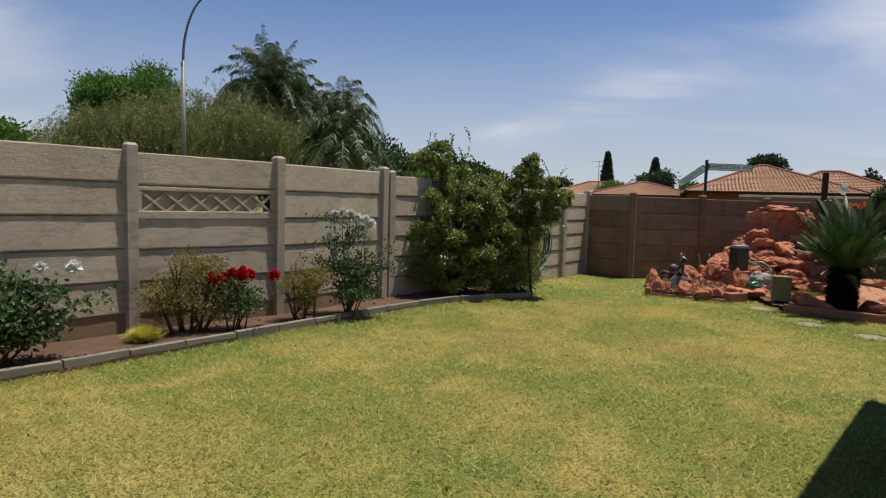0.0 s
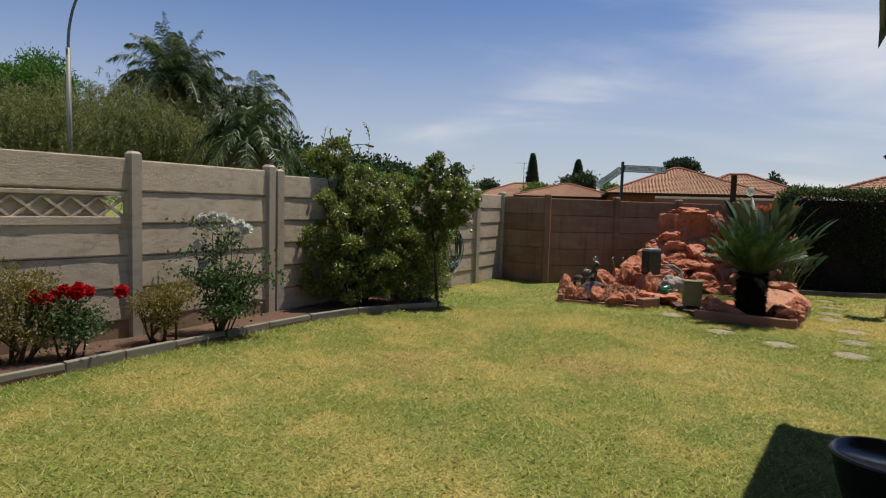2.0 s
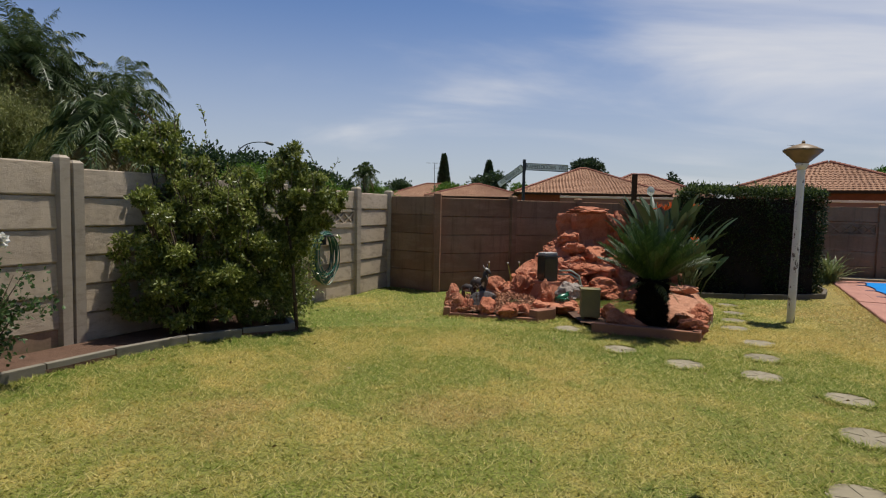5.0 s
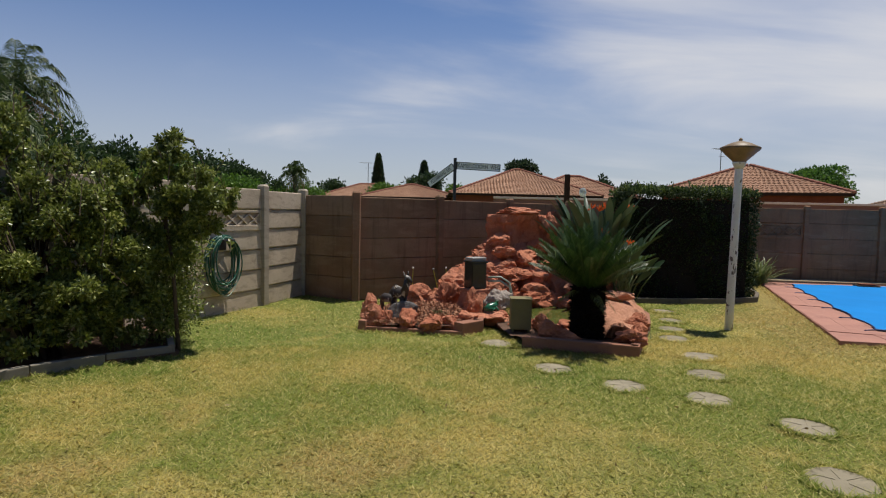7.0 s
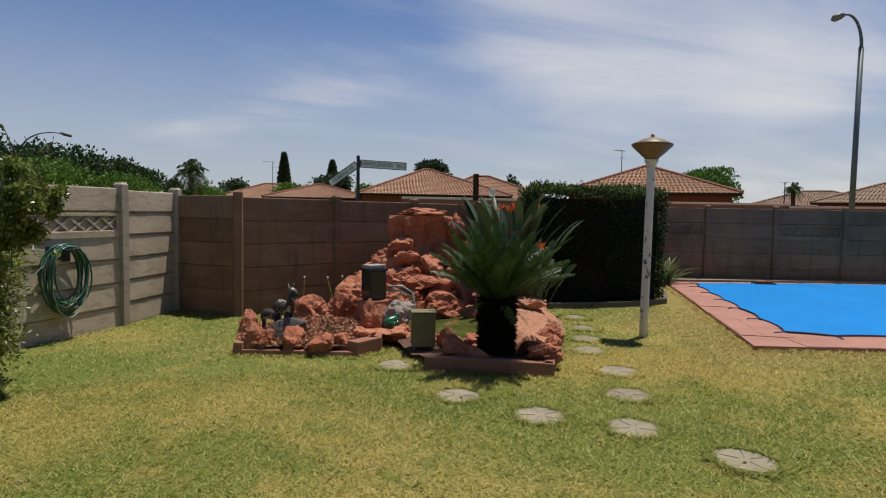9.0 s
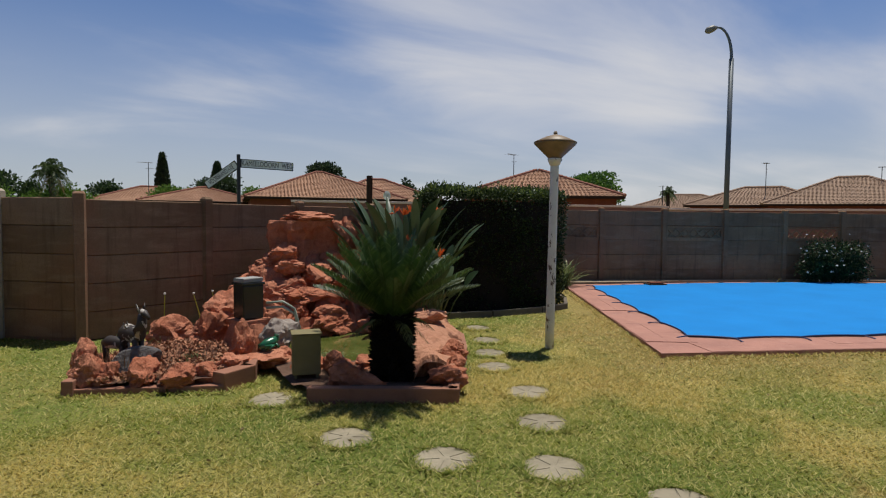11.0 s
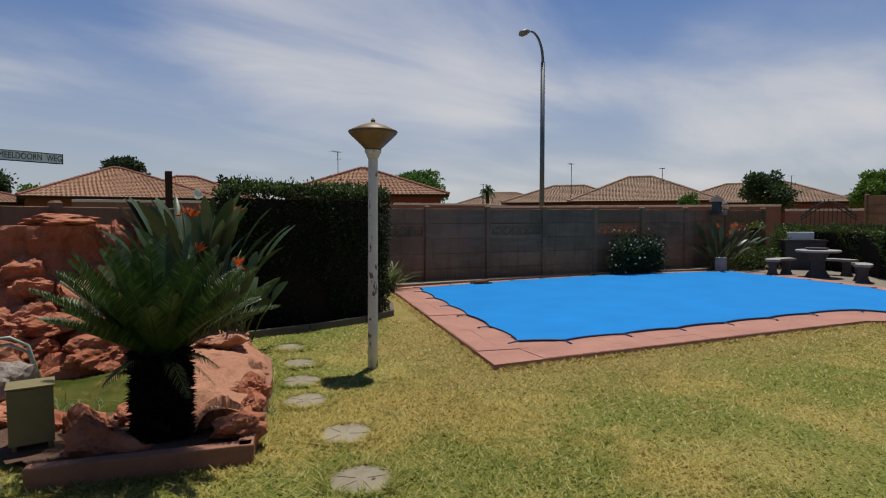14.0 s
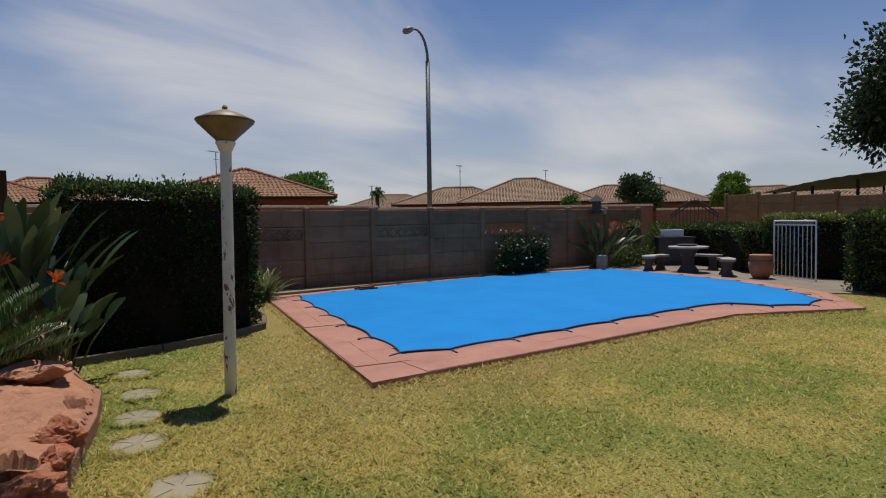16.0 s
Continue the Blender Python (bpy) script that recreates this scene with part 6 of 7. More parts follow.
# ---- tall shrubs at the wall ----
def make_bushes():
    r = np.random.default_rng(81)
    # mounded shrub mass, kerb side
    cs, ss = [], []
    for x, y, z, q in ((-1.75, 8.35, 1.55, 0.42), (-2.0, 8.7, 1.95, 0.34), (-1.9, 8.75, 2.28, 0.25), (-2.2, 8.6, 2.2, 0.2), (-1.6, 8.5, 1.15, 0.42), (-1.35, 8.6, 1.5, 0.42), (-1.25, 8.55, 1.05, 0.4), (-1.05, 8.75, 1.35, 0.4), (-1.5, 8.3, 0.75, 0.42),
                       (-1.1, 8.45, 0.65, 0.38), (-0.85, 8.7, 1.05, 0.36), (-0.8, 8.75, 0.7, 0.36), (-2.0, 8.3, 1.0, 0.36), (-1.55, 8.9, 1.75, 0.38), (-0.95, 9.0, 1.6, 0.32), (-0.75, 9.1, 1.3, 0.34), (-1.2, 9.0, 1.75, 0.34),
                       (-1.55, 8.25, 0.4, 0.34), (-1.15, 8.45, 0.32, 0.32), (-0.8, 8.7, 0.35, 0.30), (-2.0, 8.15, 0.5, 0.3)):
        for _ in range(12):
            d = unit(r.normal(size=3)) * q * r.uniform(0.6, 0.95)
            s = q * r.uniform(0.20, 0.34)
            cs.append((x + 1.35 + d[0], y - 8.6 + d[1], max(0.15, z + d[2])))
            ss.append((s, s, s * 0.8))
    shrub("tall_shrub", (-1.35, 8.6, 0.05), cs, ss, M["brush"], 62000, 0.055, "tall dense shrub with glossy mid-green leaves", seed=82, stems=14, slim=0.55, inner=0.3, stemr=0.018)
    # the small standard tree at the bed's end
    cs, ss = [], []
    for x, y, z, q in ((-0.42, 8.95, 1.95, 0.30), (-0.2, 8.85, 1.75, 0.32), (0.02, 8.85, 1.70, 0.22), (-0.3, 8.9, 1.45, 0.34), (-0.4, 8.9, 1.15, 0.26), (0.2, 8.9, 1.68, 0.12), (-0.35, 8.9, 2.18, 0.18)):
        for _ in range(9):
            d = unit(r.normal(size=3)) * q * r.uniform(0.6, 1.0)
            s = q * r.uniform(0.24, 0.36)
            cs.append((x + 0.18 + d[0], y - 8.72 + d[1], z + d[2]))
            ss.append((s, s, s * 0.8))
    shrub("small_tree", (-0.18, 8.72, 0.0), cs, ss, M["brush"], 14000, 0.052, "small leafy tree on thin stems at the end of the bed", "small tree", 83, 1, 0.55, 0.25, 0.02)
    shrub("tall_shrub", (-0.62, 9.3, 0.05), [(0, 0, 0.5), (0.1, 0.1, 0.8), (-0.2, -0.1, 0.9), (0.1, -0.1, 0.35), (0.15, 0.1, 1.1), (0.1, -0.2, 0.3)], [(0.34, 0.34, 0.3)] * 6, M["brush"], 9000, 0.05, "dark inner shrub between the tree and the wall", seed=84, stems=4)
    for name, c, n, sd in (("shoots", (-1.75, 8.65, 1.9), 60, 1), ("shoots", (-0.3, 8.9, 1.7), 26, 2), ("shoots", (-1.2, 8.5, 1.3), 60, 3)):
        q = np.random.default_rng(860 + sd)
        V, W = [], []
        bm = bmesh.new()
        for _ in range(n):
            b = np.array(c) + q.normal(size=3) * np.array([0.32, 0.22, 0.28])
            d = unit(np.array([q.normal() * 0.5, q.normal() * 0.5, 1.0]))
            L = q.uniform(0.15, 0.38)
            tube(bm, [tuple(b), tuple(b + d * L)], [0.006, 0.003], 4)
            for s in np.linspace(0.2, 1, 9):
                V.append(b + d * L * s)
                W.append(d + q.normal(size=3) * 0.8)
        t = thing("shoot_cluster", (0, 0, 0), "young leafy shoots standing up out of the tall shrubs", "shrub shoots", "shoots of the tall shrubs")
        part("twig", bm, M["bark"], t, kind="stuff")
        put("shoot_leaves", leaves("shoot_leaves", np.array(V), np.array(W), 0.06, 0.032, M["brush"], r=q), t, kind="stuff")
    # a pale drooping young tree behind
    r2 = np.random.default_rng(85)
    s = thing("young_palm", (-1.15, 9.65, 0.0), "pale young feathery plant standing above the shrubs", "young palm")
    bm = bmesh.new()
    tube(bm, [(0, 0, 0), (0, 0, 1.75)], [0.03, 0.02], 7)
    part("trunk", bm, M["bark"], s)
    put("crown", feather(arcs(12, 0.5, 1, 0.6, r2, (0, 0, 1.7), lo=0.0, hi=1.3), M["tuft"], "crown", 30, 0.12, 0.012, 0.1, 0.006, 0.5, r2), s)


make_bushes()


# ---- hose on the wall ----
def make_hose():
    ux, uy = 0.5595, 0.8288
    nx, ny = 0.8288, -0.5595
    for k, (mat, label, n, seed) in enumerate((("hose", "dark green garden hose in loops on the wall", 11, 1), ("hosepale", "pale green garden hose in loops on the wall", 4, 2))):
        r = np.random.default_rng(seed)
        bm = bmesh.new()
        pts = []
        for j in range(n * 26):
            a = 2 * math.pi * j / 26
            g = j / 26
            w, h = 0.27 + 0.05 * math.sin(g * 2.3 + seed), 0.38 + 0.045 * math.sin(g * 1.7 + seed)
            u, z = w * math.sin(a), -h * (1 - math.cos(a)) + 0.02 * math.sin(g * 3)
            out = 0.07 + 0.03 * math.sin(g * 4.1) + 0.012 * g + 0.05 * k
            pts.append((-0.34 + ux * u + nx * out, 11.13 + uy * u + ny * out, 1.15 + z))
        if k:
            pts += [(-0.62 + nx * 0.1, 10.72 + ny * 0.1, 0.75), (-0.66 + nx * 0.12, 10.66 + ny * 0.12, 0.25), (-0.72 + nx * 0.15, 10.55 + ny * 0.15, 0.1), (-0.8 + nx * 0.15, 10.45 + ny * 0.15, 0.5)]
        tube(bm, pts, 0.0095 if not k else 0.008, 6)
        h = thing("garden_hose", (0, 0, 0), label, "garden hose")
        part("hose_coil", bm, M[mat], h, "", True)
    b = thing("hose_bracket", (-0.34 + nx * 0.02, 11.13 + ny * 0.02, 1.1), "dark round hose hanger on the wall", "hose hanger", turn=56)
    bm = bmesh.new()
    block(bm, (0.32, 0.03, 0.2), (0, 0, -0.06), bevel=0.01)
    part("backplate", bm, M["darksteel"], b)
    bm = bmesh.new()
    tube(bm, [(-0.1, -0.02, 0.0), (-0.1, -0.22, 0.0), (0.1, -0.22, 0.0), (0.1, -0.02, 0.0)], 0.012, 8)
    part("arm", bm, M["darksteel"], b)


make_hose()


# ---- clipped hedges ----
def clipped(name, outline, height, n, size, label, seed, wob=0.06, leaf="hedge", top_leaf=None):
    """A clipped hedge over a plan outline: a dark twiggy core with leaves over sides and top."""
    r = np.random.default_rng(seed)
    t = thing(name, (0, 0, 0), label, "hedge")
    o = np.array(outline, float)
    c = o.mean(0)
    core = [tuple(c + (q - c) * 0.86) for q in o]
    bm = bmesh.new()
    prism(bm, core, 0, height * 0.93)
    part("inner_thicket", bm, M["cycadbark"], t, "dark twiggy inside")
    seg = np.roll(o, -1, 0) - o
    lens = np.hypot(*seg.T)
    area = np.append(lens * height, abs(np.cross(o, np.roll(o, -1, 0)).sum()) * 0.5 * 1.4)
    k = r.choice(len(area), n, p=area / area.sum())
    P = np.zeros((n, 3))
    N = np.zeros((n, 3))
    for j in range(len(o)):
        m = k == j
        q = m.sum()
        s = r.random(q)
        z = height * r.random(q) ** 0.9
        nrm = np.array([seg[j, 1], -seg[j, 0]]) / lens[j]
        bulge = wob * (np.sin(s * lens[j] * 3.1 + z * 2) + np.sin(z * 5 + s * 4)) - r.random(q) * 0.14 - 0.06 * (1 - z / height)
        xy = o[j] + seg[j] * s[:, None] + nrm * bulge[:, None]
        P[m] = np.column_stack([xy, z])
        N[m] = np.append(nrm, 0.25)
    m = k == len(o)
    q = m.sum()
    lo, hi = o.min(0), o.max(0)
    pts = []
    while len(pts) < q:
        g = r.uniform(lo, hi, (4 * q + 50, 2))
        pts = list(pts) + list(g[inside(g[:, 0], g[:, 1], [tuple(v) for v in o])])
    g = np.array(pts[:q])
    P[m] = np.column_stack([g, height + 0.05 * np.sin(g[:, 0] * 3) * np.cos(g[:, 1] * 4) + 0.05 * np.abs(r.normal(size=q)) - 0.06 * r.random(q)])
    N[m] = (0, 0, 1)
    W = N + r.normal(size=(n, 3)) * 0.6
    # the top gets a lighter leaf colour that stands for sun on it
    if top_leaf:
        put("top_leaves", leaves("top_leaves", P[m], W[m], size * r.uniform(0.7, 1.4, m.sum()), size * 0.5, M[top_leaf], r=r), t, "lighter leaves over the clipped top, sunlight put into their colour")
        P, W = P[~m], W[~m]
    put("foliage", leaves("foliage", P, W, size * r.uniform(0.6, 1.3, len(P)), size * 0.5, M[leaf], r=r), t)
    return t


def offset_quad(a, b, depth):
    L = math.hypot(b[0] - a[0], b[1] - a[1])
    nx, ny = -(b[1] - a[1]) / L, (b[0] - a[0]) / L
    return [a, b, (b[0] + nx * depth, b[1] + ny * depth), (a[0] + nx * depth, a[1] + ny * depth)]


# sides take the leaf darkened for shade, the top the plain hedge leaf
clipped("block_hedge", [(6.67, 12.2), (8.0, 11.93), (9.2, 11.92), (9.6, 13.4), (6.95, 13.6)], 2.04, 46000, 0.055, "large clipped block hedge, shade put into its dark glossy side leaves", 91, 0.04, "hedgeshade", "hedge")
clipped("low_hedge", [(21.3, 5.3), (22.4, 6.0), (23.4, 7.0), (24.8, 8.6), (25.4, 10.0), (24.2, 10.4), (23.9, 9.2), (22.9, 7.9), (21.4, 7.0)], 1.24, 24000, 0.075, "long dark clipped hedge behind the patio", 92)
clipped("square_hedge", [(20.5, 4.5), (22.0, 5.4), (21.4, 6.6), (20.55, 5.75)], 1.5, 14000, 0.07, "clipped hedge block with a light green top", 93, 0.06, "hedge", "brush")
clipped("square_hedge", [(17.1, 3.2), (20.0, 2.0), (21.0, 3.6), (18.05, 4.75)], 1.55, 20000, 0.085, "dark clipped hedge block beside the pool", 94)
hk = thing("hedge_kerb", (0, 0, 0), "low concrete edging at the foot of the block hedge", "kerb", kind="structure")
for (x0, y0), (x1, y1) in zip([(6.55, 11.9), (7.5, 11.74), (8.5, 11.72), (9.2, 11.9), (9.7, 12.5)], [(7.5, 11.74), (8.5, 11.72), (9.2, 11.9), (9.7, 12.5), (10.1, 13.3)]):
    bm = bmesh.new()
    L = math.hypot(x1 - x0, y1 - y0)
    block(bm, (L - 0.01, 0.07, 0.2), (L / 2, 0, 0.0), bevel=0.01)
    part("kerb_block", bm, M["hedgekerb"], hk).matrix_basis = pose(x0, y0, 0, 0, 0, math.degrees(math.atan2(y1 - y0, x1 - x0)))
tuft((11.15, 14.35, 0), 100, 1.3, M["tuft"], "tall sword-leaved clump at the end of the hedge", 95, 1.55, 0.04, 0.42, "sword-leaved plant", spread=0.10)
tuft((11.5, 14.75, 0), 50, 0.95, M["tuft"], "smaller sword-leaved clump against the wall", 96, 1.2, 0.03, 0.5, "sword-leaved plant", spread=0.08)


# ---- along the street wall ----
# this shrub also takes the hedge leaf with shade in its colour
shrub("flowering_shrub", (18.15, 12.05, 0.0), [(-0.3, 0.1, 0.45), (0.3, -0.1, 0.5), (0, 0, 0.8), (-0.45, 0.15, 0.8), (0.5, -0.2, 0.8), (0.0, 0.0, 0.4), (0.6, -0.2, 0.4), (-0.6, 0.2, 0.4)], [(0.34, 0.32, 0.32)] * 8, M["hedgeshade"], 9000, 0.07,
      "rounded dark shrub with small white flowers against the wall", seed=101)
r = np.random.default_rng(102)
fl = tagged(new("white_flowers", leaves("white_flowers", np.array([(18.15, 12.0, 0.75)]) + r.normal(size=(90, 3)) * np.array([0.45, 0.3, 0.28]), r.normal(size=(90, 3)), 0.06, 0.05, M["petal_white"], r=r)), "scattered small white flowers on the shrub", "flowers", kind="stuff")
make_strelitzia((21.1, 10.95, 0.05), 46, 1.55, "strelitzia clump with orange flowers against the wall", 103, 7, spreadout=0.9)
pot = thing("square_planter", (20.75, 10.75, 0.03), "pale square planter at the strelitzia's foot", "planter")
bm = bmesh.new()
block(bm, (0.26, 0.26, 0.42), (0, 0, 0.21), bevel=0.02)
part("planter_body", bm, M["cast"], pot)
tuft((16.9, 12.75, 0.02), 14, 0.34, M["tuft"], "small arum plant in the verge", 104, 1.0, 0.05, 0.5, "arum plant", spread=0.06)
shrub("low_shrub", (22.7, 10.2, 0.0), [(-0.5, 0.2, 0.35), (0, 0, 0.45), (0.5, -0.2, 0.4), (0.9, -0.4, 0.55), (-0.9, 0.3, 0.25), (0.8, -0.3, 0.9), (1.1, -0.5, 1.1)], [(0.45, 0.35, 0.28)] * 7, M["hedge"], 6500, 0.08, "low dark shrubs along the foot of the wall", seed=105)
hb = thing("hanging_basket", (23.05, 10.55, 1.1), "dark hanging basket with a trailing plant on the wall", "hanging basket")
bm = bmesh.new()
lathe(bm, [(0.05, 0.0), (0.16, 0.08), (0.2, 0.16), (0.18, 0.17)], 16)
part("basket", bm, M["redpost"], hb)
rr = np.random.default_rng(5)
put("trailing_plant", leaves("trailing_plant", np.array([(0, 0, 0.2)]) + rr.normal(size=(260, 3)) * np.array([0.16, 0.12, 0.1]), rr.normal(size=(260, 3)), 0.09, 0.05, M["brush"], r=rr), hb)
bm = bmesh.new()
tube(bm, [(-0.16, 0, 0.16), (0, 0, 0.5), (0.16, 0, 0.16)], 0.006, 5)
tube(bm, [(0, 0, 0.5), (0.02, 0.16, 0.56)], 0.01, 5)
part("hanger", bm, M["darksteel"], hb)
bt = thing("wall_lantern", (21.55, 11.2, 1.55), "weathered lantern and bird table fixed to the wall top", "wall lantern")
bm = bmesh.new()
block(bm, (0.26, 0.22, 0.34), (0, 0, 0.36), bevel=0.03)
block(bm, (0.4, 0.3, 0.04), (0, 0, 0.18), bevel=0.01)
part("lantern_body", bm, M["castdark"], bt)
bm = bmesh.new()
lathe(bm, [(0.24, 0.53), (0.12, 0.66), (0.02, 0.74)], 10)
part("lantern_roof", bm, M["castdark"], bt)
bm = bmesh.new()
tube(bm, [(0.1, -0.05, 0.45), (0.35, -0.15, 0.5), (0.5, -0.2, 0.42), (0.42, -0.18, 0.3)], 0.018, 6)
block(bm, (0.18, 0.12, 0.16), (0.3, -0.13, 0.2), bevel=0.03)
part("lantern_bracket", bm, M["cast"], bt, "pale bracket and bowl")


# ---- patio furniture ----
def slab_top(bm, outline, z, th, bevel=0.012):
    prism(bm, outline, z - th, z)


def make_table(at):
    t = thing("garden_table", at, "round cast concrete garden table on a pedestal", "garden table")
    bm = bmesh.new()
    lathe(bm, [(0.50, 0.665), (0.53, 0.68), (0.53, 0.715), (0.51, 0.725)], 32)
    part("tabletop", bm, M["cast"], t, "pale concrete top")
    bm = bmesh.new()
    lathe(bm, [(0.30, 0.0), (0.26, 0.08), (0.17, 0.2), (0.16, 0.45), (0.25, 0.6), (0.28, 0.664)], 16)
    part("pedestal", bm, M["castdark"], t, "dark turned pedestal")


def make_bench(at, turn, bend=0.9):
    t = thing("garden_bench", at, "curved cast concrete bench on two feet", "bench", "benches round the table", turn)
    inner, outer = 0.75, 1.1
    bm = bmesh.new()
    an = np.linspace(-bend / 2, bend / 2, 12)
    o = [(outer * math.cos(a) - 0.92, outer * math.sin(a)) for a in an] + [(inner * math.cos(a) - 0.92, inner * math.sin(a)) for a in an[::-1]]
    prism(bm, o, 0.39, 0.45)
    part("seat", bm, M["cast"], t, "pale concrete seat")
    for a in (-bend * 0.33, bend * 0.33):
        bm = bmesh.new()
        x, y = 0.92 * math.cos(a) - 0.92, 0.92 * math.sin(a)
        lathe(bm, [(0.16, 0), (0.14, 0.05), (0.10, 0.15), (0.11, 0.3), (0.16, 0.389)], 12, (x, y, 0))
        part("foot", bm, M["castdark"], t, "dark concrete foot")


make_table((20.9, 8.35, 0.028))
make_bench((20.95, 9.35, 0.028), 80, 1.3)
make_bench((20.35, 7.25, 0.028), -75, 0.9)
make_bench((21.9, 8.2, 0.028), 0, 1.1)
sb = thing("small_bowl", (21.0, 8.4, 0.753), "dark shallow tray on the table", "tray")
bm = bmesh.new()
lathe(bm, [(0.22, 0.0), (0.28, 0.03), (0.28, 0.05), (0.24, 0.05)], 20)
part("tray", bm, M["castdark"], sb)
bq = thing("braai_stand", (23.4, 9.3, 0.03), "dark built barbecue with a white back panel", "barbecue", turn=-60)
bm = bmesh.new()
block(bm, (1.1, 0.5, 0.85), (0, 0, 0.425), bevel=0.02)
part("plinth", bm, M["castdark"], bq, "dark brick base")
bm = bmesh.new()
block(bm, (1.2, 0.56, 0.05), (0, 0, 0.876), bevel=0.008)
part("worktop", bm, M["castdark"], bq)
bm = bmesh.new()
block(bm, (0.7, 0.2, 0.22), (-0.05, 0.1, 1.012), bevel=0.015)
part("back_panel", bm, M["white"], bq, "white panel")
p = thing("terracotta_pot", (19.95, 6.45, 0.028), "big ribbed terracotta pot beside the hedge", "plant pot")
bm = bmesh.new()
lathe(bm, [(0.17, 0), (0.24, 0.12), (0.29, 0.3), (0.28, 0.40), (0.24, 0.45)], 24)
part("pot_body", bm, M["terracotta"], p, "", True)
bm = bmesh.new()
lathe(bm, [(0.23, 0.45), (0.27, 0.47), (0.25, 0.50), (0.26, 0.56), (0.28, 0.58), (0.24, 0.59)], 24)
part("rim", bm, M["terracotta"], p, "ribbed rim", True)


def make_gate():
    """A white steel gate leaning on the hedge."""
    a, b = Vector((20.55, 6.22, 0.02)), Vector((19.62, 5.28, 0.02))
    up = Vector((0.16, 0.02, 1.42))
    g = thing("loose_gate", (0, 0, 0), "white steel gate leaf with scrollwork leaning on the hedge", "gate")
    def at(u, v):
        return a + (b - a) * u + up * v
    bm = bmesh.new()
    for u in (0, 1):
        tube(bm, [at(u, 0), at(u, 1)], 0.02, 6)
    for v in (0.04, 0.93, 1.0):
        tube(bm, [at(0, v), at(1, v)], 0.016, 6)
    part("gate_frame", bm, M["white"], g)
    for k in range(1, 10):
        bm = bmesh.new()
        tube(bm, [at(k / 10, 0.04), at(k / 10, 0.93)], 0.009, 5)
        part("bar", bm, M["white"], g)
        bm = bmesh.new()
        tube(bm, [at(k / 10 + 0.035 * math.cos(q), 0.965 + 0.022 * math.sin(q)) for q in np.linspace(0, 6.28, 10)], 0.006, 4)
        part("scroll", bm, M["white"], g)


make_gate()


# ---- the black pot in the house's shade ----
pt = thing("black_pot", (2.52, 2.92, 0), "round black pot standing in the shade of the roof", "pot")
bm = bmesh.new()
lathe(bm, [(0.18, 0.0), (0.23, 0.15), (0.26, 0.28), (0.275, 0.30), (0.275, 0.315), (0.25, 0.315), (0.24, 0.27)], 28)
part("pot_body", bm, M["black"], pt, "", True)


# ---- the house behind, of which only an eave shows ----
def make_house():
    K = Vector((3.36, 4.58, 0))
    d1, d2 = Vector((-0.54, -0.84, 0)).normalized(), Vector((0.84, -0.54, 0)).normalized()
    h = thing("house", (0, 0, 0), "plastered house whose eave corner reaches over the lawn", "house", kind="structure")
    o = [K, K + d1 * 11, K + d1 * 11 + d2 * 11, K + d2 * 11]
    bm = bmesh.new()
    prism(bm, [(v.x, v.y) for v in o], 3.10, 3.20)
    part("roof", bm, M["eave"], h, "flat roof edge")
    for a, b, nrm in ((o[0], o[1], -d2), (o[0], o[3], -d1)):
        bm = bmesh.new()
        L = (b - a).length
        block(bm, (L, 0.03, 0.14), (L / 2, 0, 3.12), bevel=0.004)
        part("fascia", bm, M["eave"], h, "blue-grey fascia").matrix_basis = pose(a.x + nrm.x * 0.016, a.y + nrm.y * 0.016, 0, 0, 0, math.degrees(math.atan2((b - a).y, (b - a).x)))
    bm = bmesh.new()
    q = K - d1 * 0.03 - d2 * 0.03
    vs = [bm.verts.new(v) for v in ((q.x, q.y, 2.90), (q.x + d1.x * 0.10, q.y + d1.y * 0.10, 3.12), (q.x + d2.x * 0.10, q.y + d2.y * 0.10, 3.12), (q.x, q.y, 3.12))]
    for f in ((0, 1, 3), (0, 3, 2), (0, 2, 1), (1, 2, 3)):
        bm.faces.new([vs[k] for k in f])
    part("fascia_point", bm, M["eave"], h, "pointed corner of the fascia")
    w = K + (d1 + d2) * 1.9
    o = [w, w + d1 * 9, w + d1 * 9 + d2 * 9, w + d2 * 9]
    bm = bmesh.new()
    prism(bm, [(v.x, v.y) for v in o], -0.1, 3.10)
    part("wall", bm, M["house"], h, "plain plastered wall")


make_house()


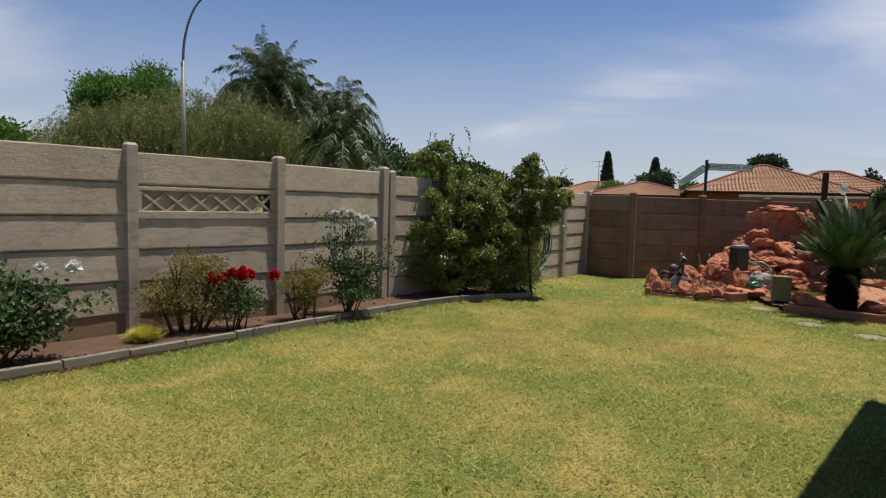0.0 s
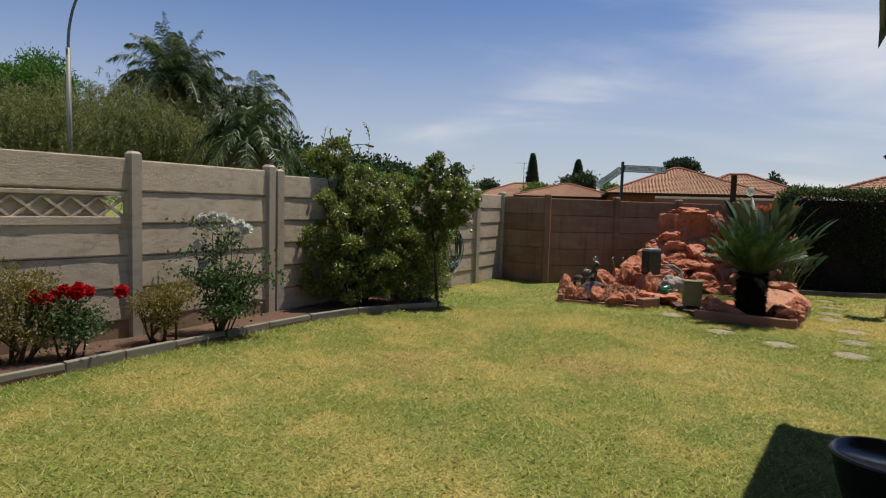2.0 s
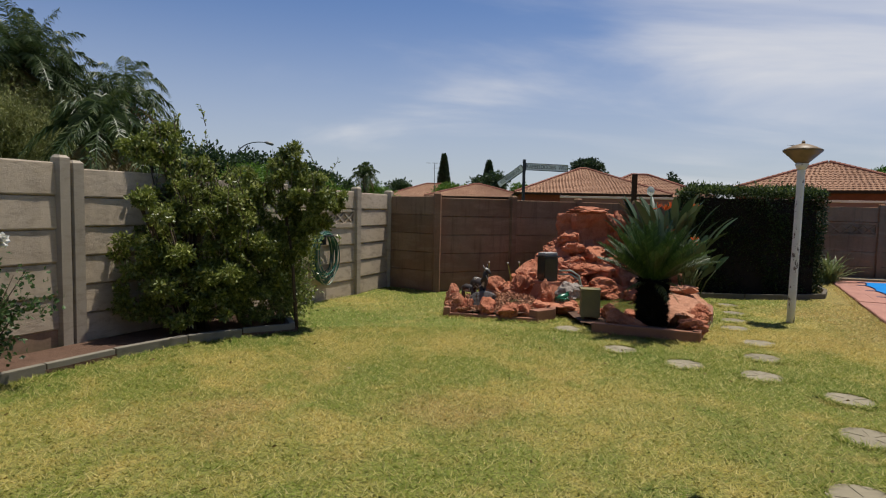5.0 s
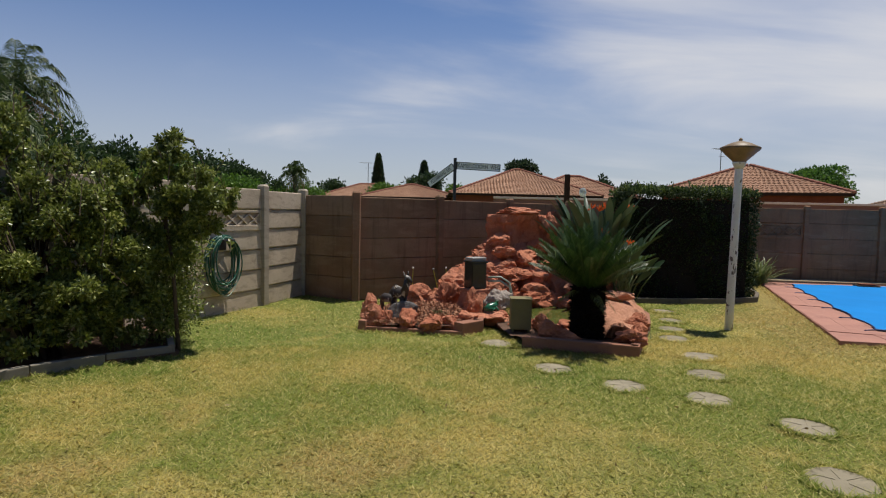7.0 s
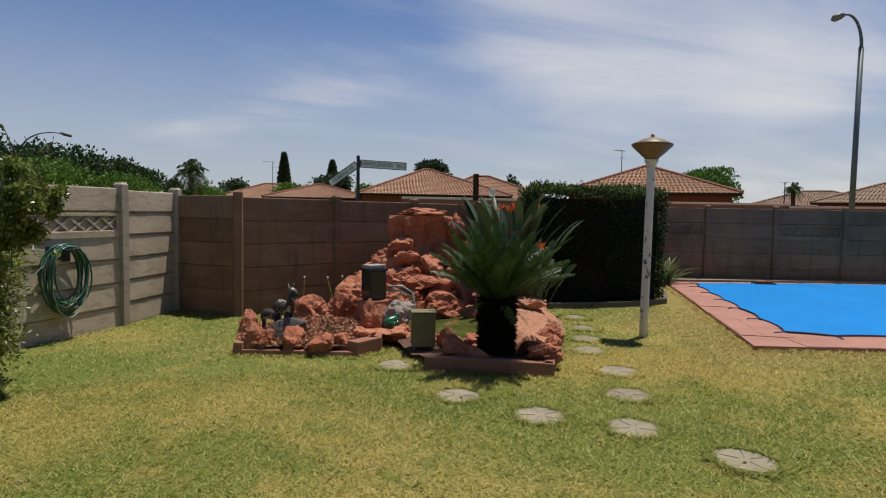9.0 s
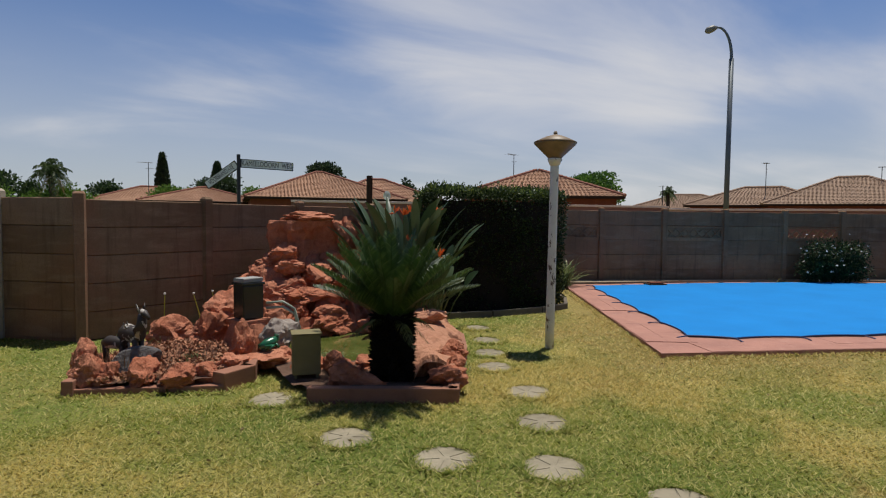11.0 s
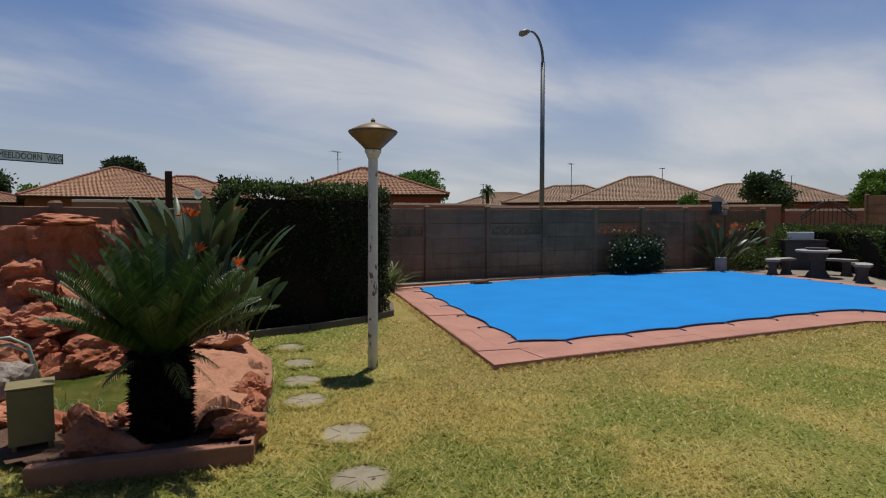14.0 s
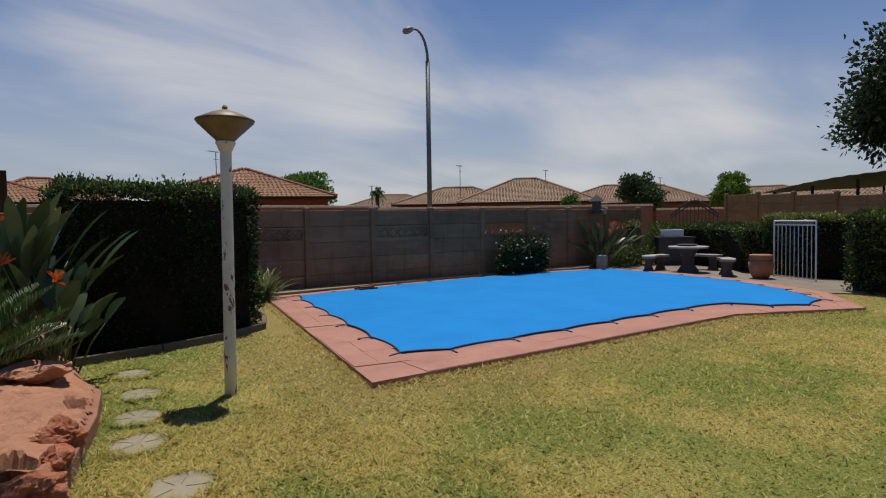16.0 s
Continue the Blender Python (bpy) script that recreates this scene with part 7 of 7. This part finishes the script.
# ---- street beyond the walls ----
def street_lamp(at, height, arm, turn, mat, label, r0=0.11, head=0.3, reach=1.5, knee=0.7):
    t = thing("street_lamp", at, label, "street lamp", turn=turn)
    bm = bmesh.new()
    tube(bm, [(0, 0, 0), (0, 0, height * knee)], [r0, r0 * 0.85], 12)
    part("lower_pole", bm, mat, t, "", True)
    bm = bmesh.new()
    pts = [(0, 0, height * knee), (0, 0, height * knee + 0.02)]
    n = 14
    up = height * (1 - knee)
    for k in range(1, n + 1):
        a = math.pi / 2 * k / n * 1.12
        pts.append((reach * (1 - math.cos(a)), 0, height * knee + up * math.sin(min(a, math.pi / 2 * 1.12))))
    tube(bm, pts, [r0 * 0.6] + [r0 * (0.6 - 0.25 * k / n) for k in range(n + 1)], 8)
    part("arm", bm, M["steel"], t, "curved upper arm", True)
    e = pts[-1]
    bm = bmesh.new()
    tube(bm, [(e[0] - 0.05, 0, e[2] + 0.02), (e[0] + head * 0.4, 0, e[2] - 0.01), (e[0] + head * 1.4, 0, e[2] - 0.10), (e[0] + head * 1.7, 0, e[2] - 0.15)], [r0 * 0.5, r0 * 1.2, r0 * 1.25, r0 * 0.6], 10)
    part("lamp_head", bm, M["pale_steel"], t, "grey lamp head", True)
    return t


street_lamp((21.2, 17.36, 0), 8.37, 1, 152, M["steel"], "dark grey street lamp with a swan-neck arm behind the pool wall", 0.095, 0.2, 0.5, 0.872)
street_lamp((-13.6, 19.2, 0), 9.0, 1, 15, M["pale_steel"], "weathered street lamp with a curved arm beyond the wall", 0.085, 0.26, 1.2, 0.72)
street_lamp((-10.6, 45.4, 0), 6.1, 1, 10, M["steel"], "distant street lamp above the trees", 0.09, 0.35, 1.7, 0.80)


def words(text, size, at, parent, name="lettering"):
    cu = bpy.data.curves.new(name, "FONT")
    cu.body, cu.size, cu.extrude = text, size, 0.002
    cu.align_x, cu.align_y = "CENTER", "CENTER"
    tmp = new(name, cu)
    bpy.context.view_layer.update()
    me = bpy.data.meshes.new_from_object(tmp.evaluated_get(bpy.context.evaluated_depsgraph_get()))
    bpy.data.objects.remove(tmp)
    me.materials.append(M["lead"])
    return put(name, me, parent, "black lettering", at)


def make_sign():
    s = thing("street_sign", (4.95, 19.75, 0), "street name post with two white blades", "street sign")
    bm = bmesh.new()
    block(bm, (0.085, 0.085, 3.18), (0, 0, 1.59), bevel=0.008)
    part("pole", bm, M["darksteel"], s)
    for turn, L, text, tilt in ((2, 1.36, "KAMEELDOORN  WEG", 1.2), (146, 0.98, "VOORBRAND AVE", 34)):
        bm = bmesh.new()
        block(bm, (L, 0.03, 0.21), (L / 2 + 0.06, 0, 2.96), bevel=0.004)
        b = part("blade", bm, M["sign"], s, "white blade with black edge")
        b.matrix_basis = pose(0, 0, 2.96, 0, tilt, turn) @ pose(0, 0, -2.96)
        for sgn in (-1, 1):
            bm = bmesh.new()
            for z in (2.857, 3.063):
                block(bm, (L + 0.01, 0.006, 0.018), (L / 2 + 0.06, sgn * 0.018, z))
            for x in (0.06, L + 0.06):
                block(bm, (0.018, 0.006, 0.2), (x, sgn * 0.018, 2.96))
            part("blade_edge", bm, M["lead"], b, "black edge line")
            at = Matrix.Translation((L / 2 + 0.06, sgn * 0.0175, 2.96)) @ Euler((radians(90), 0, 0 if sgn < 0 else radians(180))).to_matrix().to_4x4() @ Matrix.Diagonal((L / 1.92, 1, 1, 1))
            words(text, 0.185, at, b)


make_sign()
for x, y, h in ((9.72, 22.6, 3.0),):
    o = thing("dark_post", (x, y, 0), "dark timber post beyond the wall", "post")
    bm = bmesh.new()
    block(bm, (0.16, 0.16, h), (0, 0, h / 2), bevel=0.01)
    part("post", bm, M["redpost"], o)


# ---- houses across the street ----
def hip_roof_house(at, turn, w, d, eave, peak, tile, label, seed, wall="redwall", cap=True, ridge=None):
    """A single-storey house with a hipped tile roof laid in courses."""
    h = thing("house", (at[0], at[1], 0), label, "house", turn=turn)
    bm = bmesh.new()
    block(bm, (w - 1.0, d - 1.0, eave), (0, 0, eave / 2))
    part("wall", bm, M[wall], h, "red face-brick wall")
    bm = bmesh.new()
    block(bm, (w + 0.02, d + 0.02, 0.16), (0, 0, eave - 0.06))
    part("fascia", bm, M["redpost"], h, "dark fascia")
    rl = max(0.0, w - d) / 2 if ridge is None else ridge
    r = np.random.default_rng(seed)
    V, F = [], []
    c = [(-w / 2, -d / 2), (w / 2, -d / 2), (w / 2, d / 2), (-w / 2, d / 2)]
    tops = [(-rl, 0), (rl, 0), (rl, 0), (-rl, 0)]
    rise = peak - eave
    for k in range(4):
        a, b = np.array(c[k]), np.array(c[(k + 1) % 4])
        ta, tb = np.array(tops[k]), np.array(tops[(k + 1) % 4])
        run = np.linalg.norm((a + b) / 2 - (ta + tb) / 2)
        slope = math.hypot(run, rise)
        rows = max(4, round(slope / 0.34))
        for j in range(rows):
            f0, f1 = j / rows, (j + 1) / rows
            l0, l1 = a + (ta - a) * f0, b + (tb - b) * f0
            u0, u1 = a + (ta - a) * f1, b + (tb - b) * f1
            L = np.linalg.norm(l1 - l0)
            n = max(1, round(L / 0.30))
            for q in range(n):
                s0, s1 = q / n, (q + 1) / n
                sm = (s0 + s1) / 2
                z0, z1 = eave + rise * f0 + 0.05, eave + rise * f1 + 0.005
                pts = []
                for s, dz in ((s0, 0), (s0 * 0.6 + s1 * 0.4, 0.045), (s1, 0)):
                    lo, up = l0 + (l1 - l0) * s, u0 + (u1 - u0) * s
                    pts.append((*lo, z0 + dz))
                    pts.append((*up, z1 + dz))
                b0 = len(V)
                V += pts
                V += [(pts[0][0], pts[0][1], z0 - 0.05), (pts[4][0], pts[4][1], z0 - 0.05)]
                F += [(b0, b0 + 2, b0 + 3, b0 + 1), (b0 + 2, b0 + 4, b0 + 5, b0 + 3), (b0 + 6, b0 + 7, b0 + 4, b0 + 2, b0)]
    put("roof_tiles", mesh_of("roof_tiles", V, F, M[tile]), h, "rows of roof tiles", kind="stuff")
    for k in range(4):
        bm = bmesh.new()
        a, tp = Vector((*c[k], eave + 0.08)), Vector((*tops[k], peak + 0.08))
        n = max(3, int((tp - a).length / 0.4))
        for j in range(n):
            tube(bm, [a.lerp(tp, j / n), a.lerp(tp, (j + 1.08) / n)], [0.13, 0.10], 6)
        part("hip_ridge", bm, M["roof_cap"] if tile == "roof_red" else M[tile], h, "line of ridge tiles", kind="stuff")
    if rl > 0.2:
        bm = bmesh.new()
        tube(bm, [(-rl, 0, peak + 0.08), (rl, 0, peak + 0.08)], 0.12, 6)
        part("hip_ridge", bm, M["roof_cap"] if tile == "roof_red" else M[tile], h, "line of ridge tiles", kind="stuff")
    return h


hip_roof_house((19.1, 58.3), -10, 13.5, 13.0, 3.1, 5.65, "roof_red", "single-storey brick house with an orange tiled hip roof", 1, ridge=0.3)
hip_roof_house((24.8, 58.3), -10, 11.5, 9.0, 3.0, 5.2, "roof_red", "brick house wing with an orange tiled hip roof", 2, ridge=0.8)
hip_roof_house((10.4, 70.5), -8, 11.5, 9.0, 2.9, 4.4, "roof_red", "distant house with a low orange tiled roof", 3, ridge=0.3)
hip_roof_house((5.9, 80.0), -5, 12.5, 9.0, 2.9, 4.7, "roof_red", "distant house with an orange roof behind trees", 4, ridge=1.0)
hip_roof_house((31.0, 40.7), -37, 11.5, 11.0, 3.15, 5.3, "roof_red", "brick house with a steep orange-brown tiled hip roof", 5, ridge=0.1)
hip_roof_house((58.3, 31.8), -62, 13.0, 12.0, 3.0, 5.45, "roof_dun", "brick house with a dun tiled hip roof", 6, ridge=1.1)
hip_roof_house((56.2, 38.6), -62, 12.5, 9.0, 3.0, 4.75, "roof_dun", "lower wing with a dun tiled hip roof", 11, ridge=1.6)
hip_roof_house((65.5, 54.5), -48, 14.0, 10.0, 3.0, 4.75, "roof_dun", "far house with a dun tiled roof", 7, ridge=1.5)
hip_roof_house((72.5, 25.5), -75, 17.0, 11.0, 3.0, 5.1, "roof_dun", "far house with a low dun tiled roof", 8, ridge=3.0)
hip_roof_house((78.0, 13.0), -85, 14.0, 10.0, 2.9, 4.6, "roof_dun", "far house with a low pink-brown roof", 9, ridge=2.5)
hip_roof_house((60.0, 1.0), -90, 20.0, 10.0, 2.7, 4.3, "roof_dun", "far house with a low roof behind the carport", 10, ridge=4.0)


def plain_wall(name, pts, height, th, mat, capmat, label):
    t = thing(name, (0, 0, 0), label, "boundary wall", kind="structure")
    for (x0, y0), (x1, y1) in zip(pts, pts[1:]):
        L = math.hypot(x1 - x0, y1 - y0)
        turn = math.degrees(math.atan2(y1 - y0, x1 - x0))
        bm = bmesh.new()
        block(bm, (L, th, height - 0.08), (L / 2, 0, (height - 0.08) / 2))
        part("wall_face", bm, M[mat], t).matrix_basis = pose(x0, y0, 0, 0, 0, turn)
        if capmat:
            bm = bmesh.new()
            block(bm, (L + 0.02, th + 0.1, 0.1), (L / 2, 0, height - 0.05), bevel=0.01)
            part("coping", bm, M[capmat], t, "pale coping").matrix_basis = pose(x0, y0, 0, 0, 0, turn)


plain_wall("wall_far_end", [(26.95, 24.7), (34.3, 12.9)], 2.2, 0.22, "streetwall", "streetcap", "plastered red-brown wall with a pale coping beside the pool wall")
plain_wall("wall_far", [(9.0, 30.0), (20.0, 27.0), (26.9, 24.8)], 2.32, 0.22, "streetwall", "streetcap", "plastered red-brown wall with a pale coping across the street")
plain_wall("wall_far_low", [(34.4, 12.7), (35.6, 8.6)], 1.98, 0.22, "streetwall", "streetcap", "lower plastered wall with a pale coping")


def make_arch():
    g = thing("ornamental_gate", (27.7, 10.45, 0), "black wrought-iron gate with an arched top", "gate", turn=-78)
    bm = bmesh.new()
    W = 1.75
    tube(bm, [(W * s, 0, 1.62 + 0.55 * math.sin(math.pi * s) ** 1.3) for s in np.linspace(0, 1, 20)], 0.035, 6)
    tube(bm, [(W * s, 0, 1.50 + 0.5 * math.sin(math.pi * s) ** 1.3) for s in np.linspace(0, 1, 20)], 0.022, 6)
    part("arch", bm, M["darksteel"], g)
    for k in range(13):
        s = (k + 0.5) / 13
        bm = bmesh.new()
        top = 1.70 + 0.55 * math.sin(math.pi * s) ** 1.3
        tube(bm, [(W * s, 0, 0.0), (W * s, 0, top)], 0.014, 5)
        bmesh.ops.create_icosphere(bm, subdivisions=1, radius=0.03, matrix=Matrix.Translation((W * s, 0, top)))
        part("bar", bm, M["darksteel"], g)


make_arch()
precast_wall("wall_neighbour", [(31.0, 8.95), (29.5, 7.6), (28.1, 6.3), (26.7, 5.0), (25.4, 3.75), (24.0, 2.5)], [2.42, 2.35, 2.27, 2.17, 2.07], (6, 0.34), M["wall_shade"], M["wall_shade"], "tall precast wall behind the hedges", posts=[1, 1, 1, 1, 1, 1])


def make_carport():
    t = thing("carport", (0, 0, 0), "low carport with a dark green sheet roof", "carport")
    a, b = Vector((29.7, 7.5, 2.42)), Vector((23.8, 2.3, 2.88))
    back = Vector((3.6, -3.9, 0.22))
    bm = bmesh.new()
    n = 24
    V = []
    for k in range(n + 1):
        s = k / n
        p = a.lerp(b, s) + Vector((0, 0, 0.35 * math.sin(math.pi * min(1, s * 1.1)) * 0.4))
        V.append([bm.verts.new(p + back * q + Vector((0, 0, 0.02 * (k % 2)))) for q in (0, 0.5, 1)])
    for r0, r1 in zip(V, V[1:]):
        for q in (0, 1):
            bm.faces.new((r0[q], r1[q], r1[q + 1], r0[q + 1]))
    bmesh.ops.solidify(bm, geom=bm.faces[:], thickness=0.12)
    part("roof", bm, M["carport"], t, "dark green corrugated sheet")
    for s in (0.05, 0.3, 0.55, 0.8):
        for q in (0.05, 0.95):
            p = a.lerp(b, s) + back * q
            bm = bmesh.new()
            block(bm, (0.09, 0.09, p.z), (p.x, p.y, p.z / 2))
            part("post", bm, M["redpost"], t)


make_carport()


def antenna(at, h, size, label, seed, turn=20):
    t = thing("aerial", at, label, "television aerial", turn=turn)
    bm = bmesh.new()
    tube(bm, [(0, 0, 0), (0, 0, h)], 0.03, 6)
    part("mast", bm, M["darksteel"], t)
    bm = bmesh.new()
    tube(bm, [(-size, 0, h - 0.05), (size * 0.4, 0, h)], 0.018, 5)
    for k in range(6):
        x = -size + size * 1.3 * k / 5
        tube(bm, [(x, -0.25, h - 0.04), (x, 0.25, h - 0.04)], 0.01, 4)
    tube(bm, [(-size * 0.3, 0, h - 0.6), (size * 0.5, 0, h - 0.55)], 0.015, 5)
    part("aerial_array", bm, M["pale_steel"], t)


antenna((30.2, 42.8, 3.5), 3.2, 0.9, "thin television aerial above the brick house", 1)
antenna((54.4, 37.2, 3.0), 3.9, 0.8, "thin television aerial above the dun roof", 2)
antenna((58.3, 29.6, 4.5), 1.75, 0.5, "small television aerial on the dun roof", 3)
antenna((61.5, 19.4, 0.0), 5.2, 0.1, "thin mast above the far roofs", 4)
antenna((5.2, 68.0, 0.0), 6.6, 1.0, "thin television aerial above the far roof", 5)
antenna((34.3, 31.5, 0), 3.9, 0.05, "thin mast at the corner of the brick house", 6)


# ---- trees ----
broad_tree("tree", (-23.2, 29.0, 0), 9.3, 3.3, M["tree"], 80000, "big round bright green tree across the street", seed=201, leafsize=0.17, low=0.15, count=80)
broad_tree("tree", (-27.0, 24.0, 0), 5.4, 2.6, M["treelime"], 9000, "round bright green tree across the street", seed=202, leafsize=0.22, low=0.15)
broad_tree("tree", (-29.0, 33.0, 0), 5.8, 2.6, M["treedark"], 8000, "dark tree across the street", seed=203, leafsize=0.22, low=0.1)


def weeping(at, height, radius, n, label, seed):
    r = np.random.default_rng(seed)
    t = thing("pepper_tree", at, label, "tree")
    cc, ss = crown_clumps((0, 0, height * 0.55), (radius * 0.9, radius * 0.7, height * 0.36), 26, radius * 0.4, r)
    bm = bmesh.new()
    tube(bm, [(0, 0, 0), (0.1, 0, height * 0.4), (0, 0, height * 0.7)], [0.16, 0.12, 0.06], 8)
    for k in range(8):
        tube(bm, [(0, 0, height * 0.3), tuple(cc[k])], [0.06, 0.02], 6)
    part("trunk", bm, M["bark"], t, "brown trunk and limbs", True)
    q = n // 12
    p, w = clumps(q, cc, ss, 0.35, r)
    step = np.linspace(0, 1, 26)[None, :, None]
    drop = r.uniform(0.5, 1.3, (q, 1, 1))
    out = unit(w * np.array([1, 1, 0.4]))[:, None, :]
    line = p[:, None, :] + out * 0.35 * np.sqrt(step) + np.array([0, 0, 0.08]) * step - np.array([0, 0, 1.0]) * drop * step ** 1.6
    pts = (line + r.normal(size=line.shape) * 0.02).reshape(-1, 3)
    way = np.repeat(out * 0.3 - np.array([0, 0, 0.7]), 26, 1).reshape(-1, 3) + r.normal(size=pts.shape) * 0.5
    put("crown", leaves("crown", pts, way, r.uniform(0.09, 0.19, len(pts)), r.uniform(0.018, 0.034, len(pts)), M["pepper"], 0.2, r), t, "weeping grey-green foliage")


weeping((-18.0, 21.0, 0), 5.4, 3.0, 36000, "weeping grey-green pepper tree beyond the wall", 211)
weeping((-16.1, 22.6, 0), 6.3, 3.3, 44000, "weeping grey-green pepper tree leaning on its neighbour", 212)
weeping((-13.4, 23.6, 0), 6.4, 3.3, 44000, "weeping grey-green pepper tree beside the palm", 213)
weeping((-12.0, 26.3, 0), 5.1, 2.8, 26000, "low weeping pepper tree at the end of the row", 214)
palm("palm_tree", (-12.7, 24.3, 0), 6.5, 3.2, 56, "tall palm with a dense dark feathery crown", 221, 12, 0.55, 0.50, 0.26, 60, 0.026)
palm("palm_tree", (-11.9, 25.2, 0), 5.6, 2.9, 36, "second stem of the tall palm clump", 226, 10, 0.52, 0.55, 0.22, 56, 0.026)
palm("palm_tree", (-9.9, 26.3, 0), 5.7, 3.2, 28, "smaller palm with arching grey-green fronds", 222, 14, 0.55, 0.85, 0.18, 60, 0.024)
palm("palm_tree", (-6.9, 17.8, 0), 3.5, 2.1, 30, "short palm with drooping yellowed fronds", 224, 20, 0.5, 0.9, 0.14, 44, 0.035)
weeping((-9.6, 21.6, 0), 4.9, 2.4, 26000, "weeping grey-green pepper tree under the palms", 215)
weeping((-12.2, 20.8, 0), 5.6, 2.6, 30000, "weeping grey-green pepper tree before the tall palm", 216)
broad_tree("tree", (-8.6, 22.5, 0), 4.6, 3.0, M["treedark"], 14000, "dark bushy tree filling the space under the palms", seed=204, leafsize=0.2, low=0.0, count=30)
broad_tree("tree", (-12.5, 24.5, 0), 4.8, 3.2, M["treedark"], 12000, "dark bushy tree behind the pepper trees", seed=206, leafsize=0.2, low=0.0, count=30)
broad_tree("tree", (-13.8, 45.5, 0), 6.3, 4.2, M["treedark"], 15000, "dark round-topped street tree in the distance", seed=205, leafsize=0.3, low=0.1, flat=0.9)
broad_tree("tree", (-9.3, 46.5, 0), 5.6, 3.4, M["treedark"], 10000, "dark street tree in the distance", seed=207, leafsize=0.3, low=0.1)
broad_tree("tree", (-18.5, 43.0, 0), 6.2, 4.4, M["treedark"], 12000, "broad dark street tree in the distance", seed=208, leafsize=0.3, low=0.1)
broad_tree("tree", (-8.6, 43.5, 0), 4.1, 3.6, M["treelime"], 10000, "low light green tree in the distance", seed=209, leafsize=0.26, low=0.05)
broad_tree("tree", (-5.2, 45.0, 0), 3.7, 2.8, M["treelime"], 7000, "low light green tree in the distance", seed=210, leafsize=0.26, low=0.05)
broad_tree("tree", (-7.0, 61.0, 0), 6.1, 3.0, M["treedark"], 8000, "dark round tree in the distance", seed=215, leafsize=0.34, low=0.15)
broad_tree("tree", (-2.2, 64.0, 0), 3.6, 4.0, M["treelime"], 6000, "low light green tree under the far palm", seed=216, leafsize=0.3, low=0.05)
palm("palm_tree", (-2.2, 61.5, 0), 4.9, 2.0, 26, "small far palm with a feathery crown", 223, 4, 0.5, 0.8, 0.2, 26, 0.06)
palm("palm_tree", (56.7, 50.1, 0), 4.6, 1.2, 18, "far palm crown above a roof", 225, 0, 0.4, 0.7, 0.2, 20, 0.06)
broad_tree("tree", (2.0, 92.0, 0), 6.2, 2.7, M["treedark"], 4000, "dark far tree above the roofs", seed=217, leafsize=0.42, low=0.1)
broad_tree("tree", (-5.2, 77.0, 0), 5.2, 1.2, M["treedark"], 2000, "small dark far tree", seed=226, leafsize=0.36, low=0.1)
broad_tree("tree", (13.0, 78.0, 0), 6.6, 3.2, M["treedark"], 6000, "dark far tree behind the street sign", seed=218, leafsize=0.4, low=0.1)
broad_tree("tree", (8.0, 74.5, 0), 5.2, 2.6, M["treelime"], 5000, "yellow-green far tree between roofs", seed=219, leafsize=0.36, low=0.1)
broad_tree("tree", (16.4, 75.0, 0), 5.2, 2.0, M["treelime"], 3000, "small light green far tree beside the roof", seed=220, leafsize=0.36, low=0.1)
broad_tree("tree", (24.4, 73.4, 0), 8.2, 2.3, M["pine"], 4500, "flat-topped dark pine beyond the roof", seed=227, leafsize=0.4, low=0.62, flat=0.8)
broad_tree("tree", (33.5, 69.7, 0), 6.9, 1.6, M["pine"], 4000, "pointed dark conifer beyond the roofs", seed=228, leafsize=0.4, low=0.1)
broad_tree("tree", (48.6, 53.6, 0), 7.3, 3.4, M["tree"], 9000, "round green tree behind the brick house", seed=229, leafsize=0.36, low=0.2)
broad_tree("tree", (41.95, 15.8, 0), 4.7, 1.7, M["treedark"], 8000, "small round dark green tree by the far roofs", seed=230, leafsize=0.2, low=0.15)
broad_tree("tree", (44.9, 10.9, 0), 4.65, 1.35, M["treelime"], 7000, "small bright green tree by the far roofs", seed=231, leafsize=0.2, low=0.15)
broad_tree("tree", (38.6, 19.0, 0), 3.15, 0.65, M["tree"], 2500, "small thin tree top above the far wall", seed=232, leafsize=0.16, low=0.3)
broad_tree("tree", (29.0, 1.0, 0), 8.2, 4.3, M["pine"], 70000, "big dark conifer standing over the carport", seed=233, leafsize=0.24, low=0.36, count=70)


def cypress(at, height, radius, n, label, seed):
    r = np.random.default_rng(seed)
    t = thing("cypress_tree", at, label, "cypress tree")
    bm = bmesh.new()
    tube(bm, [(0, 0, 0), (0, 0, height * 0.9)], [0.15, 0.03], 8)
    part("trunk", bm, M["bark"], t)
    z = r.random(n) ** 0.8
    rad = radius * np.minimum(1, (1 - z) * 2.6) ** 0.7 * r.uniform(0.6, 1.08, n)
    a = r.uniform(0, 6.28, n)
    p = np.stack([rad * np.cos(a), rad * np.sin(a), z * height], 1)
    w = np.stack([np.cos(a) * 0.5, np.sin(a) * 0.5, np.ones(n)], 1) + r.normal(size=(n, 3)) * 0.25
    put("crown", leaves("crown", p, w, 0.5, 0.22, M["pine"], r=r), t, "dark narrow foliage")


cypress((7.35, 81.8, 0), 8.6, 0.65, 2600, "narrow dark cypress above the roofs", 241)
cypress((13.5, 82.0, 0), 7.9, 0.75, 2200, "narrow dark cypress behind the sign", 242)
